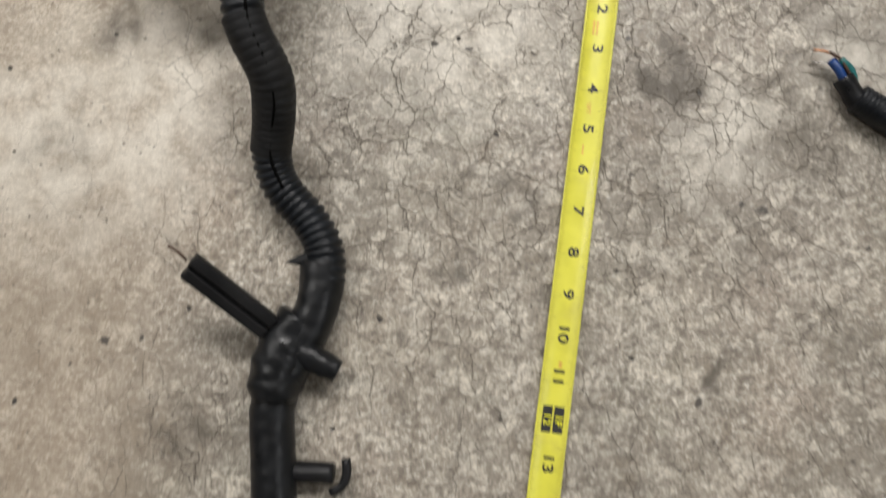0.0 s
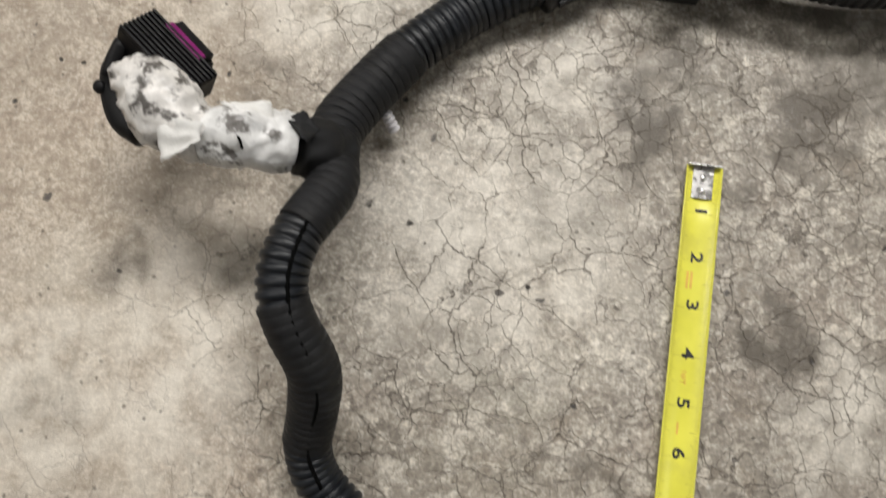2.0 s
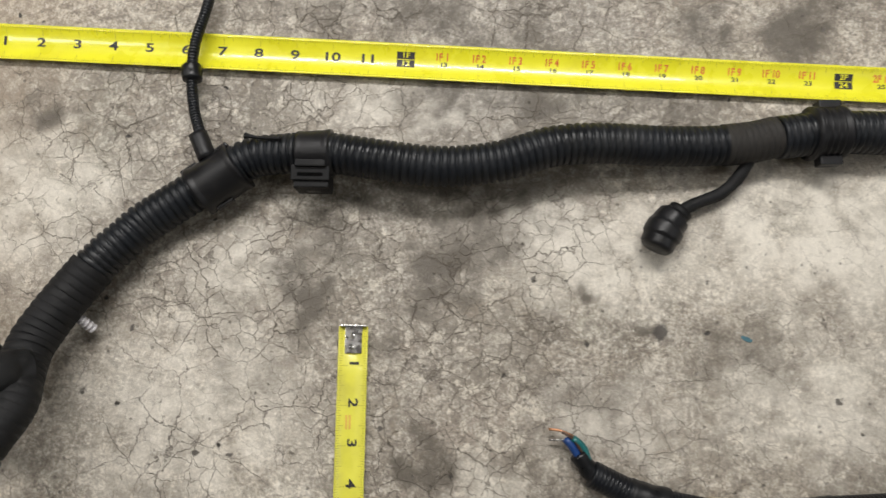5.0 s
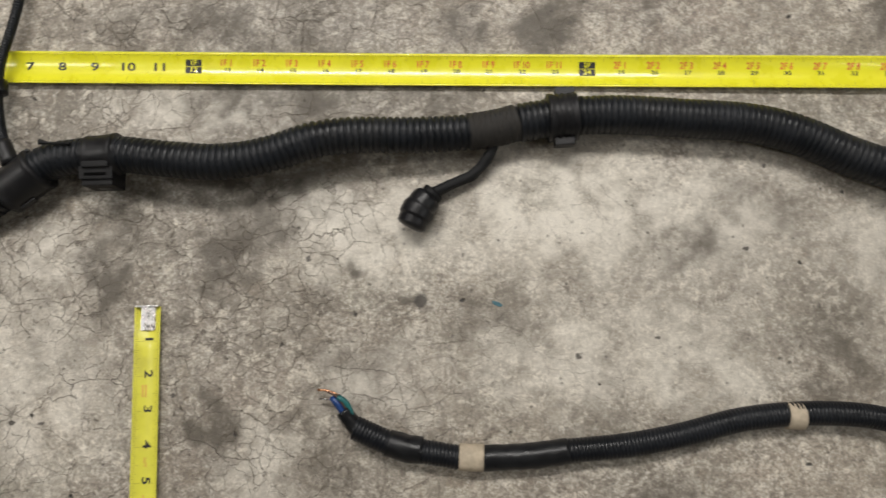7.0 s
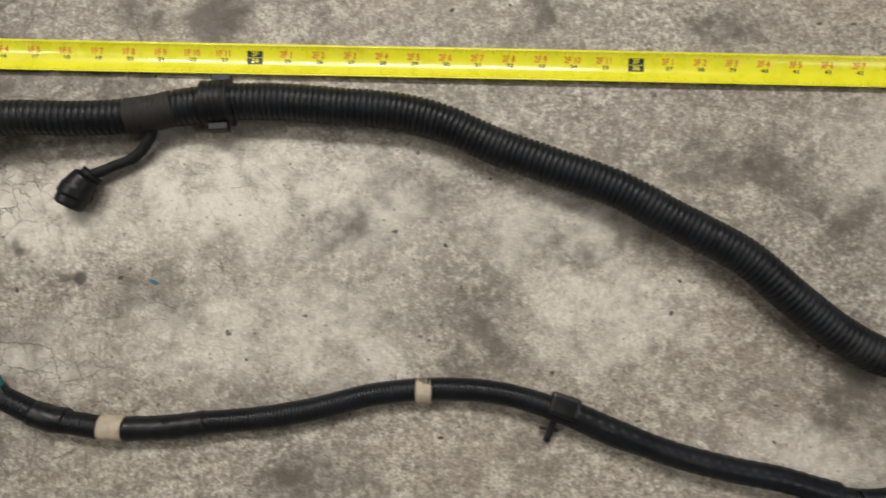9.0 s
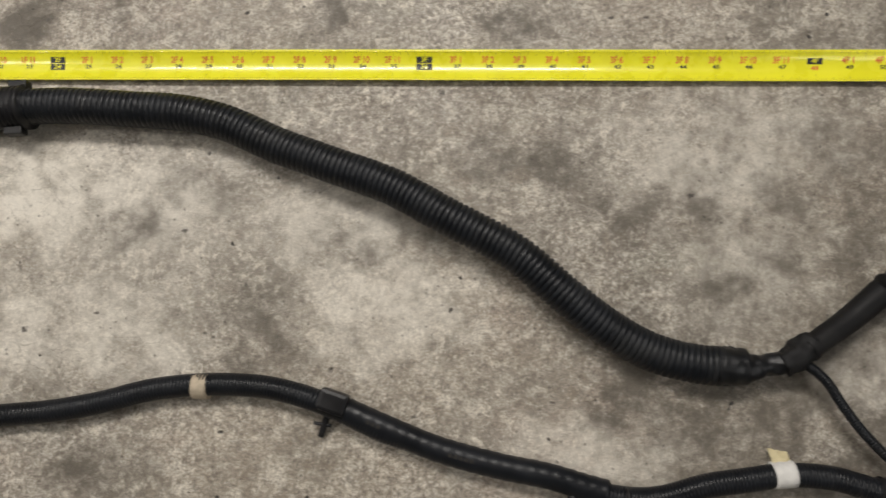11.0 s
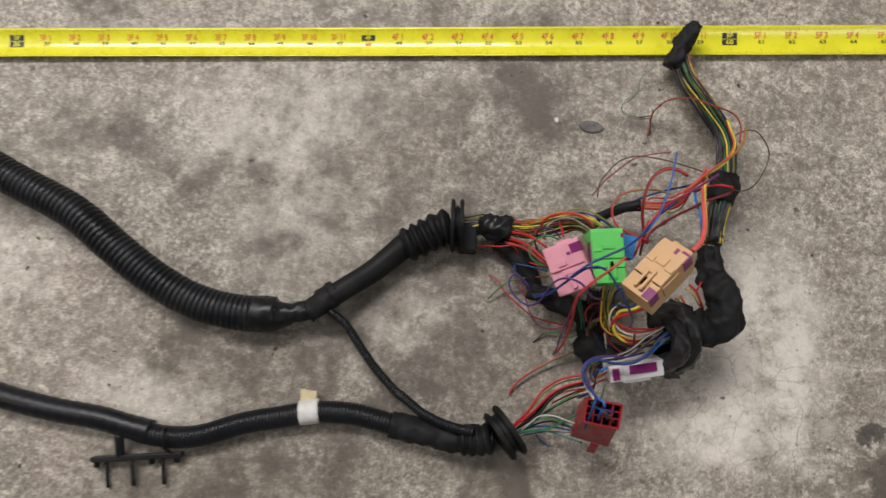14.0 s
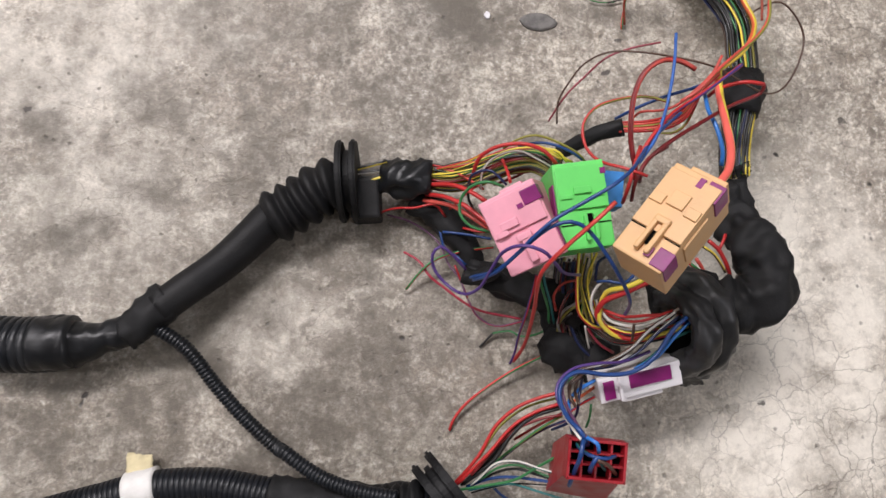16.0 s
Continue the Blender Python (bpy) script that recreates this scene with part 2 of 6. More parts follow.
    t.links.new(sc.outputs[0], ad.inputs[1])
    sc2 = t.nodes.new("ShaderNodeVectorMath")
    sc2.operation = "SCALE"
    sc2.inputs["Scale"].default_value = 0.008
    t.links.new(sub.outputs[0], sc2.inputs[0])
    ad2 = t.nodes.new("ShaderNodeVectorMath")
    ad2.operation = "ADD"
    t.links.new(co, ad2.inputs[0])
    t.links.new(sc2.outputs[0], ad2.inputs[1])
    wob2 = noise_node(t, co, 150.0, 3.0, 0.6)
    jag = t.nodes.new("ShaderNodeVectorMath")
    jag.operation = "MULTIPLY_ADD"
    jag.inputs[1].default_value = (0.0045, 0.0045, 0.0045)
    t.links.new(wob2.outputs["Color"], jag.inputs[0])
    t.links.new(ad.outputs[0], jag.inputs[2])
    patch = noise_node(t, co, 7.0, 3.0)
    sep = t.nodes.new("ShaderNodeSeparateXYZ")
    t.links.new(co, sep.inputs[0])
    fade = math_node(t, "MAXIMUM", ramp(t, sep.outputs[0], 0.3, 0.75, 1.0, 0.26), ramp(t, sep.outputs[0], 1.38, 1.5, 0.0, 0.5))
    fade = math_node(t, "MULTIPLY", fade, ramp(t, sep.outputs[0], -0.02, 0.1, 0.38, 1.0))
    breaks = noise_node(t, ad0, 46.0, 3.0, 0.6)
    edges = []
    for scale, width, amount, lo, hi in ((33.0, 0.014, 0.82, 0.34, 0.5), (72.0, 0.026, 0.62, 0.42, 0.56)):
        v = t.nodes.new("ShaderNodeTexVoronoi")
        v.feature = "DISTANCE_TO_EDGE"
        v.inputs["Scale"].default_value = scale
        t.links.new(jag.outputs[0], v.inputs["Vector"])
        e = ramp(t, v.outputs["Distance"], 0.0, width, 1.0, 0.0)
        e = math_node(t, "MULTIPLY", e, ramp(t, patch.outputs[0], lo, hi, 0.16, amount))
        e = math_node(t, "MULTIPLY", e, fade)
        e = math_node(t, "MULTIPLY", e, ramp(t, breaks.outputs[0], 0.38, 0.54, 0.3, 1.0))
        edges.append(e)
        halo = math_node(t, "MULTIPLY", ramp(t, v.outputs["Distance"], 0.0, width * 3.5, 0.16, 0.0), ramp(t, patch.outputs[0], lo, hi, 0.1, 1.0))
        c = blend(t, math_node(t, "MULTIPLY", halo, fade), c, (0.19, 0.163, 0.13))
    crack = math_node(t, "MAXIMUM", edges[0], edges[1])
    # pits and crumbs of dirt
    v = node(t, "ShaderNodeTexVoronoi", Scale=60.0)
    t.links.new(ad.outputs[0], v.inputs["Vector"])
    pick = t.nodes.new("ShaderNodeSeparateColor")
    t.links.new(v.outputs["Color"], pick.inputs[0])
    pit = math_node(t, "MULTIPLY", ramp(t, v.outputs["Distance"], 0.06, 0.13, 1.0, 0.0), ramp(t, pick.outputs[0], 0.86, 0.9))
    v = node(t, "ShaderNodeTexVoronoi", Scale=240.0)
    t.links.new(ad2.outputs[0], v.inputs["Vector"])
    pick = t.nodes.new("ShaderNodeSeparateColor")
    t.links.new(v.outputs["Color"], pick.inputs[0])
    crumb = math_node(t, "MULTIPLY", ramp(t, v.outputs["Distance"], 0.1, 0.36, 0.6, 0.0), ramp(t, pick.outputs[0], 0.84, 1.0))
    pit = math_node(t, "MAXIMUM", pit, crumb)
    # oil drips, soaked-in stains with painted shade, pale worn patches with painted sheen, laid out over the floor mesh
    def field(name):
        n = t.nodes.new("ShaderNodeAttribute")
        n.attribute_name = name
        return n.outputs["Fac"]
    ragged = ramp(t, small.outputs[0], 0.3, 0.7, -0.22, 0.22)
    hard_sum = ramp(t, math_node(t, "ADD", field("drip"), ragged), 0.42, 0.62, 0.0, 0.88)
    cloudy = math_node(t, "ADD", field("soak_shade"), math_node(t, "MULTIPLY", field("soak_shade"), ramp(t, mid.outputs[0], 0.3, 0.7, -0.7, 0.8)))
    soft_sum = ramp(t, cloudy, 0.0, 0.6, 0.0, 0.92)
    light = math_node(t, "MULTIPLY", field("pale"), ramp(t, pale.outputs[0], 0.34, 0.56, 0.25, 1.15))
    # browner towards the west end
    c = blend(t, ramp(t, sep.outputs[0], 0.0, 0.12, 0.42, 0.0), c, (0.44, 0.345, 0.25))
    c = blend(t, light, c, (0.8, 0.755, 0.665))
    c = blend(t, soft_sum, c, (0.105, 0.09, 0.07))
    c = blend(t, hard_sum, c, (0.05, 0.043, 0.037))
    c = blend(t, crack, c, (0.085, 0.07, 0.056))
    c = blend(t, pit, c, (0.045, 0.04, 0.035))
    t.links.new(c, b.inputs["Base Color"])
    t.links.new(ramp(t, mid.outputs[0], 0.3, 0.7, 0.36, 0.6), b.inputs["Roughness"])
    b.inputs["Specular IOR Level"].default_value = 0.5
    h = math_node(t, "MULTIPLY", crack, -1.0)
    h = math_node(t, "ADD", h, math_node(t, "MULTIPLY", small.outputs[0], 0.9))
    h = math_node(t, "ADD", h, math_node(t, "MULTIPLY", fine.outputs[0], 0.35))
    h = math_node(t, "SUBTRACT", h, pit)
    bp = node(t, "ShaderNodeBump", Strength=0.55, Distance=0.0016)
    t.links.new(h, bp.inputs["Height"])
    t.links.new(bp.outputs[0], b.inputs["Normal"])
    return m


CONCRETE = concrete()
# Tones kept low so the unseen walls and ceiling bounce less light.
WALL_PAINT = surface("wall_paint", (0.36, 0.355, 0.34), 0.8, scale=2.0, dark=0.9)
CEILING_PAINT = surface("ceiling_paint", (0.42, 0.42, 0.41), 0.85, scale=2.0, dark=0.92)
YELLOW = surface("tape_yellow", (0.9, 0.86, 0.03), 0.3, scale=45.0, dark=0.92, bump=0.05, coat=0.6, dust=(0.6, 0.5, 0.05), dust_amount=0.25)
PALE_YELLOW = surface("worn_tape_yellow", (0.78, 0.745, 0.085), 0.36, scale=60.0, dark=0.88, bump=0.05, coat=0.1, dust=(0.5, 0.45, 0.1), dust_amount=0.45)
FAINT = surface("faded_ink", (0.42, 0.38, 0.05), 0.5, bump=0.0)
FAINT_RED = surface("faded_red_ink", (0.8, 0.5, 0.1), 0.5, bump=0.0)
INK = surface("black_ink", (0.025, 0.025, 0.025), 0.5, bump=0.0)
RED_INK = surface("red_ink", (0.8, 0.19, 0.05), 0.5, bump=0.0)
CHROME = surface("hook_steel", (0.62, 0.61, 0.6), 0.28, metal=1.0, scale=300.0, dark=0.6)
LOOM = surface("loom_plastic", (0.0095, 0.0116, 0.0152), 0.4, scale=35.0, dark=0.6, bump=0.2, spec=0.34, dust=(0.05, 0.05, 0.049), dust_amount=0.35)
LOOM_BLUE = surface("loom_plastic_newer", (0.009, 0.0108, 0.0145), 0.38, scale=30.0, dark=0.6, bump=0.2, spec=0.36, dust=(0.022, 0.024, 0.028), dust_amount=0.3)
CLOTH = surface("cloth_tape", (0.011, 0.0112, 0.0122), 0.62, scale=90.0, dark=0.55, bump=0.5, grain=1600.0, spec=0.3, dust=(0.03, 0.029, 0.027), dust_amount=0.3)
VINYL = surface("vinyl_tape", (0.010, 0.0108, 0.0125), 0.36, spec=0.34, scale=120.0, dark=0.6, bump=0.25, grain=500.0)
RAG = surface("worn_sleeve", (0.024, 0.0245, 0.026), 0.42, scale=70.0, dark=0.5, bump=0.6, grain=220.0, spec=0.5, dust=(0.07, 0.07, 0.072), dust_amount=0.5)
PLUG_BLACK = surface("plug_black", (0.0055, 0.0052, 0.006), 0.5, scale=80.0, dark=0.7, bump=0.15, spec=0.25)
BROWN_TAPE = surface("dusty_tape", (0.023, 0.0205, 0.0175), 0.75, scale=90.0, dark=0.7, bump=0.4)
RUBBER = surface("rubber", (0.0075, 0.0076, 0.0085), 0.58, scale=50.0, dark=0.6, bump=0.3, spec=0.26, dust=(0.035, 0.034, 0.033), dust_amount=0.3)
PLASTIC = surface("black_plastic", (0.009, 0.009, 0.0105), 0.42, scale=80.0, dark=0.7, bump=0.15, spec=0.36, dust=(0.035, 0.034, 0.034), dust_amount=0.25)
MASKING = surface("masking_tape", (0.52, 0.44, 0.33), 0.75, scale=200.0, dark=0.75, bump=0.4)
WHITE_TAPE = surface("white_tape", (0.74, 0.73, 0.7), 0.6, scale=160.0, dark=0.85, bump=0.4)
YELLOWED = surface("yellowed_tape", (0.62, 0.54, 0.33), 0.65, scale=160.0, dark=0.8, bump=0.5)
GRIMY = surface("grimy_white_tape", (0.8, 0.775, 0.74), 0.36, scale=150.0, dark=0.72, bump=1.0, grain=200.0, dust=(0.07, 0.062, 0.055), dust_amount=0.95, lo=0.5, hi=0.61)
PALE_SILVER = surface("creased_silver_tape", (0.8, 0.795, 0.78), 0.34, scale=130.0, dark=0.7, bump=0.9, grain=260.0, dust=(0.1, 0.09, 0.08), dust_amount=0.9, lo=0.535, hi=0.61)
COPPER = surface("copper", (0.72, 0.36, 0.2), 0.35, metal=1.0, scale=500.0)
PURPLE = surface("purple_latch", (0.23, 0.006, 0.14), 0.4, scale=120.0, bump=0.1)
PINK = surface("pink_nylon", (0.78, 0.335, 0.42), 0.45, scale=90.0, dark=0.9, bump=0.08)
GREEN = surface("green_nylon", (0.125, 0.66, 0.135), 0.42, scale=90.0, dark=0.9, bump=0.08)
TAN = surface("tan_nylon", (0.66, 0.4, 0.185), 0.45, scale=90.0, dark=0.9, bump=0.08)
DARK_RED = surface("red_nylon", (0.33, 0.01, 0.018), 0.38, scale=90.0, dark=0.8, bump=0.08)
WHITE_NYLON = surface("white_nylon", (0.74, 0.72, 0.74), 0.4, scale=90.0, dark=0.93, bump=0.08)
SKY = surface("blue_nylon", (0.04, 0.24, 0.62), 0.42, scale=90.0, bump=0.08)
FLAKE = surface("dark_flake", (0.17, 0.16, 0.15), 0.6, scale=200.0, dark=0.5, bump=0.6)
CHIP = surface("paint_chip", (0.06, 0.16, 0.2), 0.6, scale=300.0)
INSULATION = {}
for key, rgb in dict(
    red=(0.48, 0.025, 0.024), coral=(0.58, 0.075, 0.055), salmon=(0.78, 0.13, 0.1), crimson=(0.36, 0.025, 0.05), maroon=(0.2, 0.018, 0.02),
    rust=(0.3, 0.05, 0.025), rose=(0.33, 0.07, 0.09), orange=(0.66, 0.135, 0.045), yellow=(0.74, 0.58, 0.06), olive=(0.27, 0.25, 0.045),
    green=(0.035, 0.19, 0.06), teal=(0.015, 0.14, 0.14), blue=(0.012, 0.052, 0.2), skyblue=(0.035, 0.2, 0.62), navy=(0.012, 0.02, 0.075),
    periwinkle=(0.03, 0.12, 0.42), violet=(0.085, 0.04, 0.2), plum=(0.13, 0.05, 0.11), brown=(0.085, 0.045, 0.03), black=(0.014, 0.014, 0.014),
    white=(0.68, 0.65, 0.6), gray=(0.22, 0.21, 0.2)).items():
    INSULATION[key] = surface("insulation_" + key, rgb, 0.36, scale=80.0, dark=0.82, bump=0.05)
# Near-black colour standing in for shade inside slits, tears, slots and sockets.
SLIT_SHADE = surface("slit_shade", (0.003, 0.003, 0.003), 0.95, spec=0.05)


# ---- building ----
def link(name, verts, faces, mats, parent=None, label="", mat_ids=None, smooth=True):
    me = bpy.data.meshes.new(name)
    me.from_pydata([tuple(v) for v in verts], [], [tuple(int(i) for i in f) for f in faces])
    for mm in mats if isinstance(mats, (list, tuple)) else (mats,):
        me.materials.append(mm)
    if mat_ids is not None:
        me.polygons.foreach_set("material_index", mat_ids)
    if smooth:
        me.polygons.foreach_set("use_smooth", [True] * len(me.polygons))
    me.update()
    ob = new(name, me)
    if parent is not None:
        ob.parent = parent
    return tagged(ob, label=label)


def part(name, bm, material, parent=None, label="", smooth=False):
    me = bpy.data.meshes.new(name)
    bmesh.ops.recalc_face_normals(bm, faces=bm.faces)
    bm.to_mesh(me)
    bm.free()
    me.materials.append(material)
    if smooth:
        me.polygons.foreach_set("use_smooth", [True] * len(me.polygons))
    ob = new(name, me)
    if parent is not None:
        ob.parent = parent
    return tagged(ob, label=label)


def thing(name, label, category, at=(0, 0, 0)):
    ob = new(name)
    ob.location = at
    ob.empty_display_size = 0.02
    return tagged(ob, label=label, category=category)


def bake(bm, m):
    bmesh.ops.transform(bm, matrix=m, verts=bm.verts)
    return bm


def block(sx, sy, sz, m=Matrix(), bevel=0.0006, into=None):
    bm = bmesh.new()
    bmesh.ops.create_cube(bm, size=1.0)
    bmesh.ops.scale(bm, vec=(sx, sy, sz), verts=bm.verts)
    if bevel:
        bmesh.ops.bevel(bm, geom=bm.edges[:], offset=bevel, segments=2, affect="EDGES", profile=0.6)
    bake(bm, m)
    if into is not None:
        me = bpy.data.meshes.new("tmp")
        bm.to_mesh(me)
        bm.free()
        into.from_mesh(me)
        bpy.data.meshes.remove(me)
        return into
    return bm


def smooth_path(pts, step):
    """A Catmull-Rom curve through pts, resampled at even steps."""
    p = np.array(pts, float)
    ext = np.vstack([2 * p[0] - p[1], p, 2 * p[-1] - p[-2]])
    out = []
    for i in range(1, len(ext) - 2):
        p0, p1, p2, p3 = ext[i - 1:i + 3]
        d0, d1, d2 = (max(1e-6, float(np.linalg.norm(b - a)) ** 0.5) for a, b in ((p0, p1), (p1, p2), (p2, p3)))
        t0, t1, t2, t3 = 0.0, d0, d0 + d1, d0 + d1 + d2
        for s in np.linspace(t1, t2, 24, endpoint=False):
            a1 = (t1 - s) / (t1 - t0) * p0 + (s - t0) / (t1 - t0) * p1
            a2 = (t2 - s) / (t2 - t1) * p1 + (s - t1) / (t2 - t1) * p2
            a3 = (t3 - s) / (t3 - t2) * p2 + (s - t2) / (t3 - t2) * p3
            b1 = (t2 - s) / (t2 - t0) * a1 + (s - t0) / (t2 - t0) * a2
            b2 = (t3 - s) / (t3 - t1) * a2 + (s - t1) / (t3 - t1) * a3
            out.append((t2 - s) / (t2 - t1) * b1 + (s - t1) / (t2 - t1) * b2)
    out.append(p[-1])
    out = np.array(out)
    # soften the little wobbles of the control points
    for _ in range(6):
        out[1:-1] = 0.5 * out[1:-1] + 0.25 * (out[:-2] + out[2:])
    cum = np.concatenate([[0], np.cumsum(np.linalg.norm(np.diff(out, axis=0), axis=1))])
    n = max(2, int(round(cum[-1] / step)) + 1)
    s = np.linspace(0, cum[-1], n)
    return np.stack([np.interp(s, cum, out[:, k]) for k in range(3)], 1), s


def frames_along(c):
    tan = np.gradient(c, axis=0)
    tan /= np.linalg.norm(tan, axis=1)[:, None]
    up = np.array([0, 0, 1.0])
    if abs(tan[0] @ up) > 0.9:
        up = np.array([0, 1.0, 0])
    u = np.cross(tan[0], up)
    u /= np.linalg.norm(u)
    us = []
    for k in tan:
        u = u - (u @ k) * k
        u /= np.linalg.norm(u)
        us.append(u.copy())
    us = np.array(us)
    return tan, us, np.cross(us, tan)


def tube(name, pts, radius, mats, parent=None, label="", seg=20, step=0.003, wave=None, cap=True, stripe=None, twist=0.0, flat=1.0):
    """A tube along pts. radius: a number or a function of (arc, total). wave(arc, angle): added radius."""
    c, s = smooth_path(pts, step)
    tan, u, v = frames_along(c)
    ang = np.linspace(0, 2 * np.pi, seg, endpoint=False)
    rad = np.array([radius(a, s[-1]) if callable(radius) else radius for a in s])[:, None] * np.ones((1, seg))
    if wave is not None:
        rad = rad + np.array([[wave(a, w) for w in ang] for a in s])
    tw = (s * twist)[:, None] + ang[None, :]
    verts = (c[:, None, :] + rad[..., None] * (np.cos(tw)[..., None] * u[:, None, :] + flat * np.sin(tw)[..., None] * v[:, None, :])).reshape(-1, 3)
    n = len(c)
    i, j = np.meshgrid(np.arange(n - 1), np.arange(seg), indexing="ij")
    k = (j + 1) % seg
    faces = np.stack([i * seg + j, i * seg + k, (i + 1) * seg + k, (i + 1) * seg + j], -1).reshape(-1, 4).tolist()
    ids = [0] * len(faces)
    if stripe:
        ids = (np.isin(j, stripe).astype(int)).reshape(-1).tolist()
    if cap:
        faces += [list(range(seg))[::-1], [(n - 1) * seg + q for q in range(seg)]]
        ids += [0, 0]
    return link(name, verts.tolist(), faces, mats, parent, label, ids)


def ribbed(name, pts, r, pitch, depth, mat, parent, label="", seg=26, sag=None):
    """Corrugated tube: square-shouldered ribs with grooves between them."""
    c, s = smooth_path(pts, pitch)
    tan, u, v = frames_along(c)
    total = s[-1]
    prof = ((0.0, -1.0), (0.09, -0.15), (0.18, 0.1), (0.42, 0.16), (0.62, 0.1), (0.71, -0.15), (0.8, -1.0), (0.9, -1.15))
    rng = np.random.default_rng(len(pts) + int(1e4 * (0.012 if callable(r) else r)))
    cs, rs = [], []
    for q in range(len(c) - 1):
        jit = rng.normal(0, 0.05)
        for ph, d in prof:
            cs.append(np.array([c[q] + (c[q + 1] - c[q]) * ph])[0])
            rs.append((r(s[q], total) if callable(r) else r) + depth * d + depth * jit)
    cs, rs = np.array(cs), np.array(rs)
    fu = np.repeat(u[:-1], len(prof), 0)
    fv = np.repeat(v[:-1], len(prof), 0)
    ang = np.linspace(0, 2 * np.pi, seg, endpoint=False)
    verts = cs[:, None, :] + rs[:, None, None] * (np.cos(ang)[None, :, None] * fu[:, None, :] + np.sin(ang)[None, :, None] * fv[:, None, :])
    n = len(cs)
    i, j = np.meshgrid(np.arange(n - 1), np.arange(seg), indexing="ij")
    k = (j + 1) % seg
    faces = np.stack([i * seg + j, i * seg + k, (i + 1) * seg + k, (i + 1) * seg + j], -1).reshape(-1, 4).tolist()
    faces += [list(range(seg))[::-1], [(n - 1) * seg + q for q in range(seg)]]
    return link(name, verts.reshape(-1, 3).tolist(), faces, mat, parent, label)


def wrap_wave(pitch, lift, seed, rough=0.0004):
    """Overlapping turns of tape with small creases."""
    def wave(a, w):
        turn = (a / pitch + w / (2 * math.pi)) % 1.0
        n = noise.noise(Vector((a * 160 + seed, math.cos(w) * 1.6, math.sin(w) * 1.6)))
        return lift * (1 - turn) + rough * n * 2
    return wave


# ---- structure ----
def slab(name, lo, hi, mat, label, category):
    bm = bmesh.new()
    bmesh.ops.create_cube(bm, size=1.0)
    a, b = Vector(lo), Vector(hi)
    bake(bm, Matrix.Translation((a + b) / 2) @ Matrix.Diagonal((*(b - a), 1)))
    ob = part(name, bm, mat, None)
    return tagged(ob, label=label, category=category, kind="structure")


def ground():
    """One sheet, finely divided where the harness lies, with fields for its drips, soaked stains with painted shade,
    and pale wear with painted sheen.
    """
    xs = np.concatenate([np.linspace(-4, -0.25, 16)[:-1], np.linspace(-0.25, 1.75, 660), np.linspace(1.75, 4, 12)[1:]])
    ys = np.concatenate([np.linspace(-4, -0.62, 16)[:-1], np.linspace(-0.62, 0.2, 270), np.linspace(0.2, 4, 16)[1:]])
    gx, gy = np.meshgrid(xs, ys, indexing="ij")
    nx, ny = len(xs), len(ys)
    verts = np.stack([gx, gy, np.zeros_like(gx)], -1).reshape(-1, 3)
    a = (np.arange(nx - 1)[:, None] * ny + np.arange(ny - 1)[None, :]).reshape(-1)
    faces = np.stack([a, a + ny, a + ny + 1, a + 1], -1)
    me = bpy.data.meshes.new("floor")
    me.from_pydata(verts.tolist(), [], faces.tolist())
    me.materials.append(CONCRETE)
    wx = gx + 0.006 * np.sin(gy * 130 + 3 * np.sin(gx * 60)) + 0.003 * np.sin(gx * 310 + gy * 170)
    wy = gy + 0.006 * np.sin(gx * 120 + 3 * np.sin(gy * 70)) + 0.003 * np.sin(gy * 290 - gx * 210)
    soak_shade, pale, drip = np.zeros_like(gx), np.zeros_like(gx), np.zeros_like(gx)
    for x, y, rx, ry, k in STAINS_AND_SHADE_BROAD + STAINS_WEST + STAINS_AND_DARK_MIDDLE + STAINS_EAST + STAINS_FAR_EAST:
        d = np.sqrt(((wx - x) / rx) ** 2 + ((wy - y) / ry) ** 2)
        soak_shade = np.maximum(soak_shade, k * np.clip((1.5 - d) / 1.1, 0, 1) ** 1.3)
    for x, y, rx, ry, k in WEAR_AND_SHEEN_WEST + WEAR_AND_SHEEN_EAST:
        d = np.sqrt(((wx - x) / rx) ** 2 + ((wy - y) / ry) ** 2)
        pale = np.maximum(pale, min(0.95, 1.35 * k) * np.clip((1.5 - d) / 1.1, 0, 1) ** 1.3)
    for x, y, rx, ry, k in SPOTS_WEST + SPOTS_MIDDLE + SPOTS_EAST:
        d = np.sqrt(((gx - x) / max(rx, 0.0026)) ** 2 + ((gy - y) / max(ry, 0.0026)) ** 2)
        drip = np.maximum(drip, np.clip(1.5 - d, 0, 1) * k)
    for name, values in (("soak_shade", soak_shade), ("pale", pale), ("drip", drip)):
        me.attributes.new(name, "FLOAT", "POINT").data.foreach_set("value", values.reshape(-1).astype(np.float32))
    me.update()
    return tagged(new("floor", me), label="stained and finely cracked bare concrete workshop floor", category="floor", kind="structure")


ground()
# Unseen walls and ceiling, added to close the room and limit bounced light.
slab("wall_north", (-4, 3.6, 0), (4.6, 3.75, 3.0), WALL_PAINT, "unseen plain wall added to close the room", "wall")
slab("wall_south", (-4, -3.75, 0), (4.6, -3.6, 3.0), WALL_PAINT, "unseen plain wall added to close the room", "wall")
slab("wall_west", (-4, -3.6, 0), (-3.85, 3.6, 3.0), WALL_PAINT, "unseen plain wall added to close the room", "wall")
slab("wall_east", (3.85, -3.6, 0), (4.0, 3.6, 3.0), WALL_PAINT, "unseen plain wall added to close the room", "wall")
slab("ceiling", (-4, -3.75, 3.0), (4.6, 3.75, 3.12), CEILING_PAINT, "unseen plain ceiling added to close the room", "ceiling")

# ---- tape measures ----
INCH = 0.0254


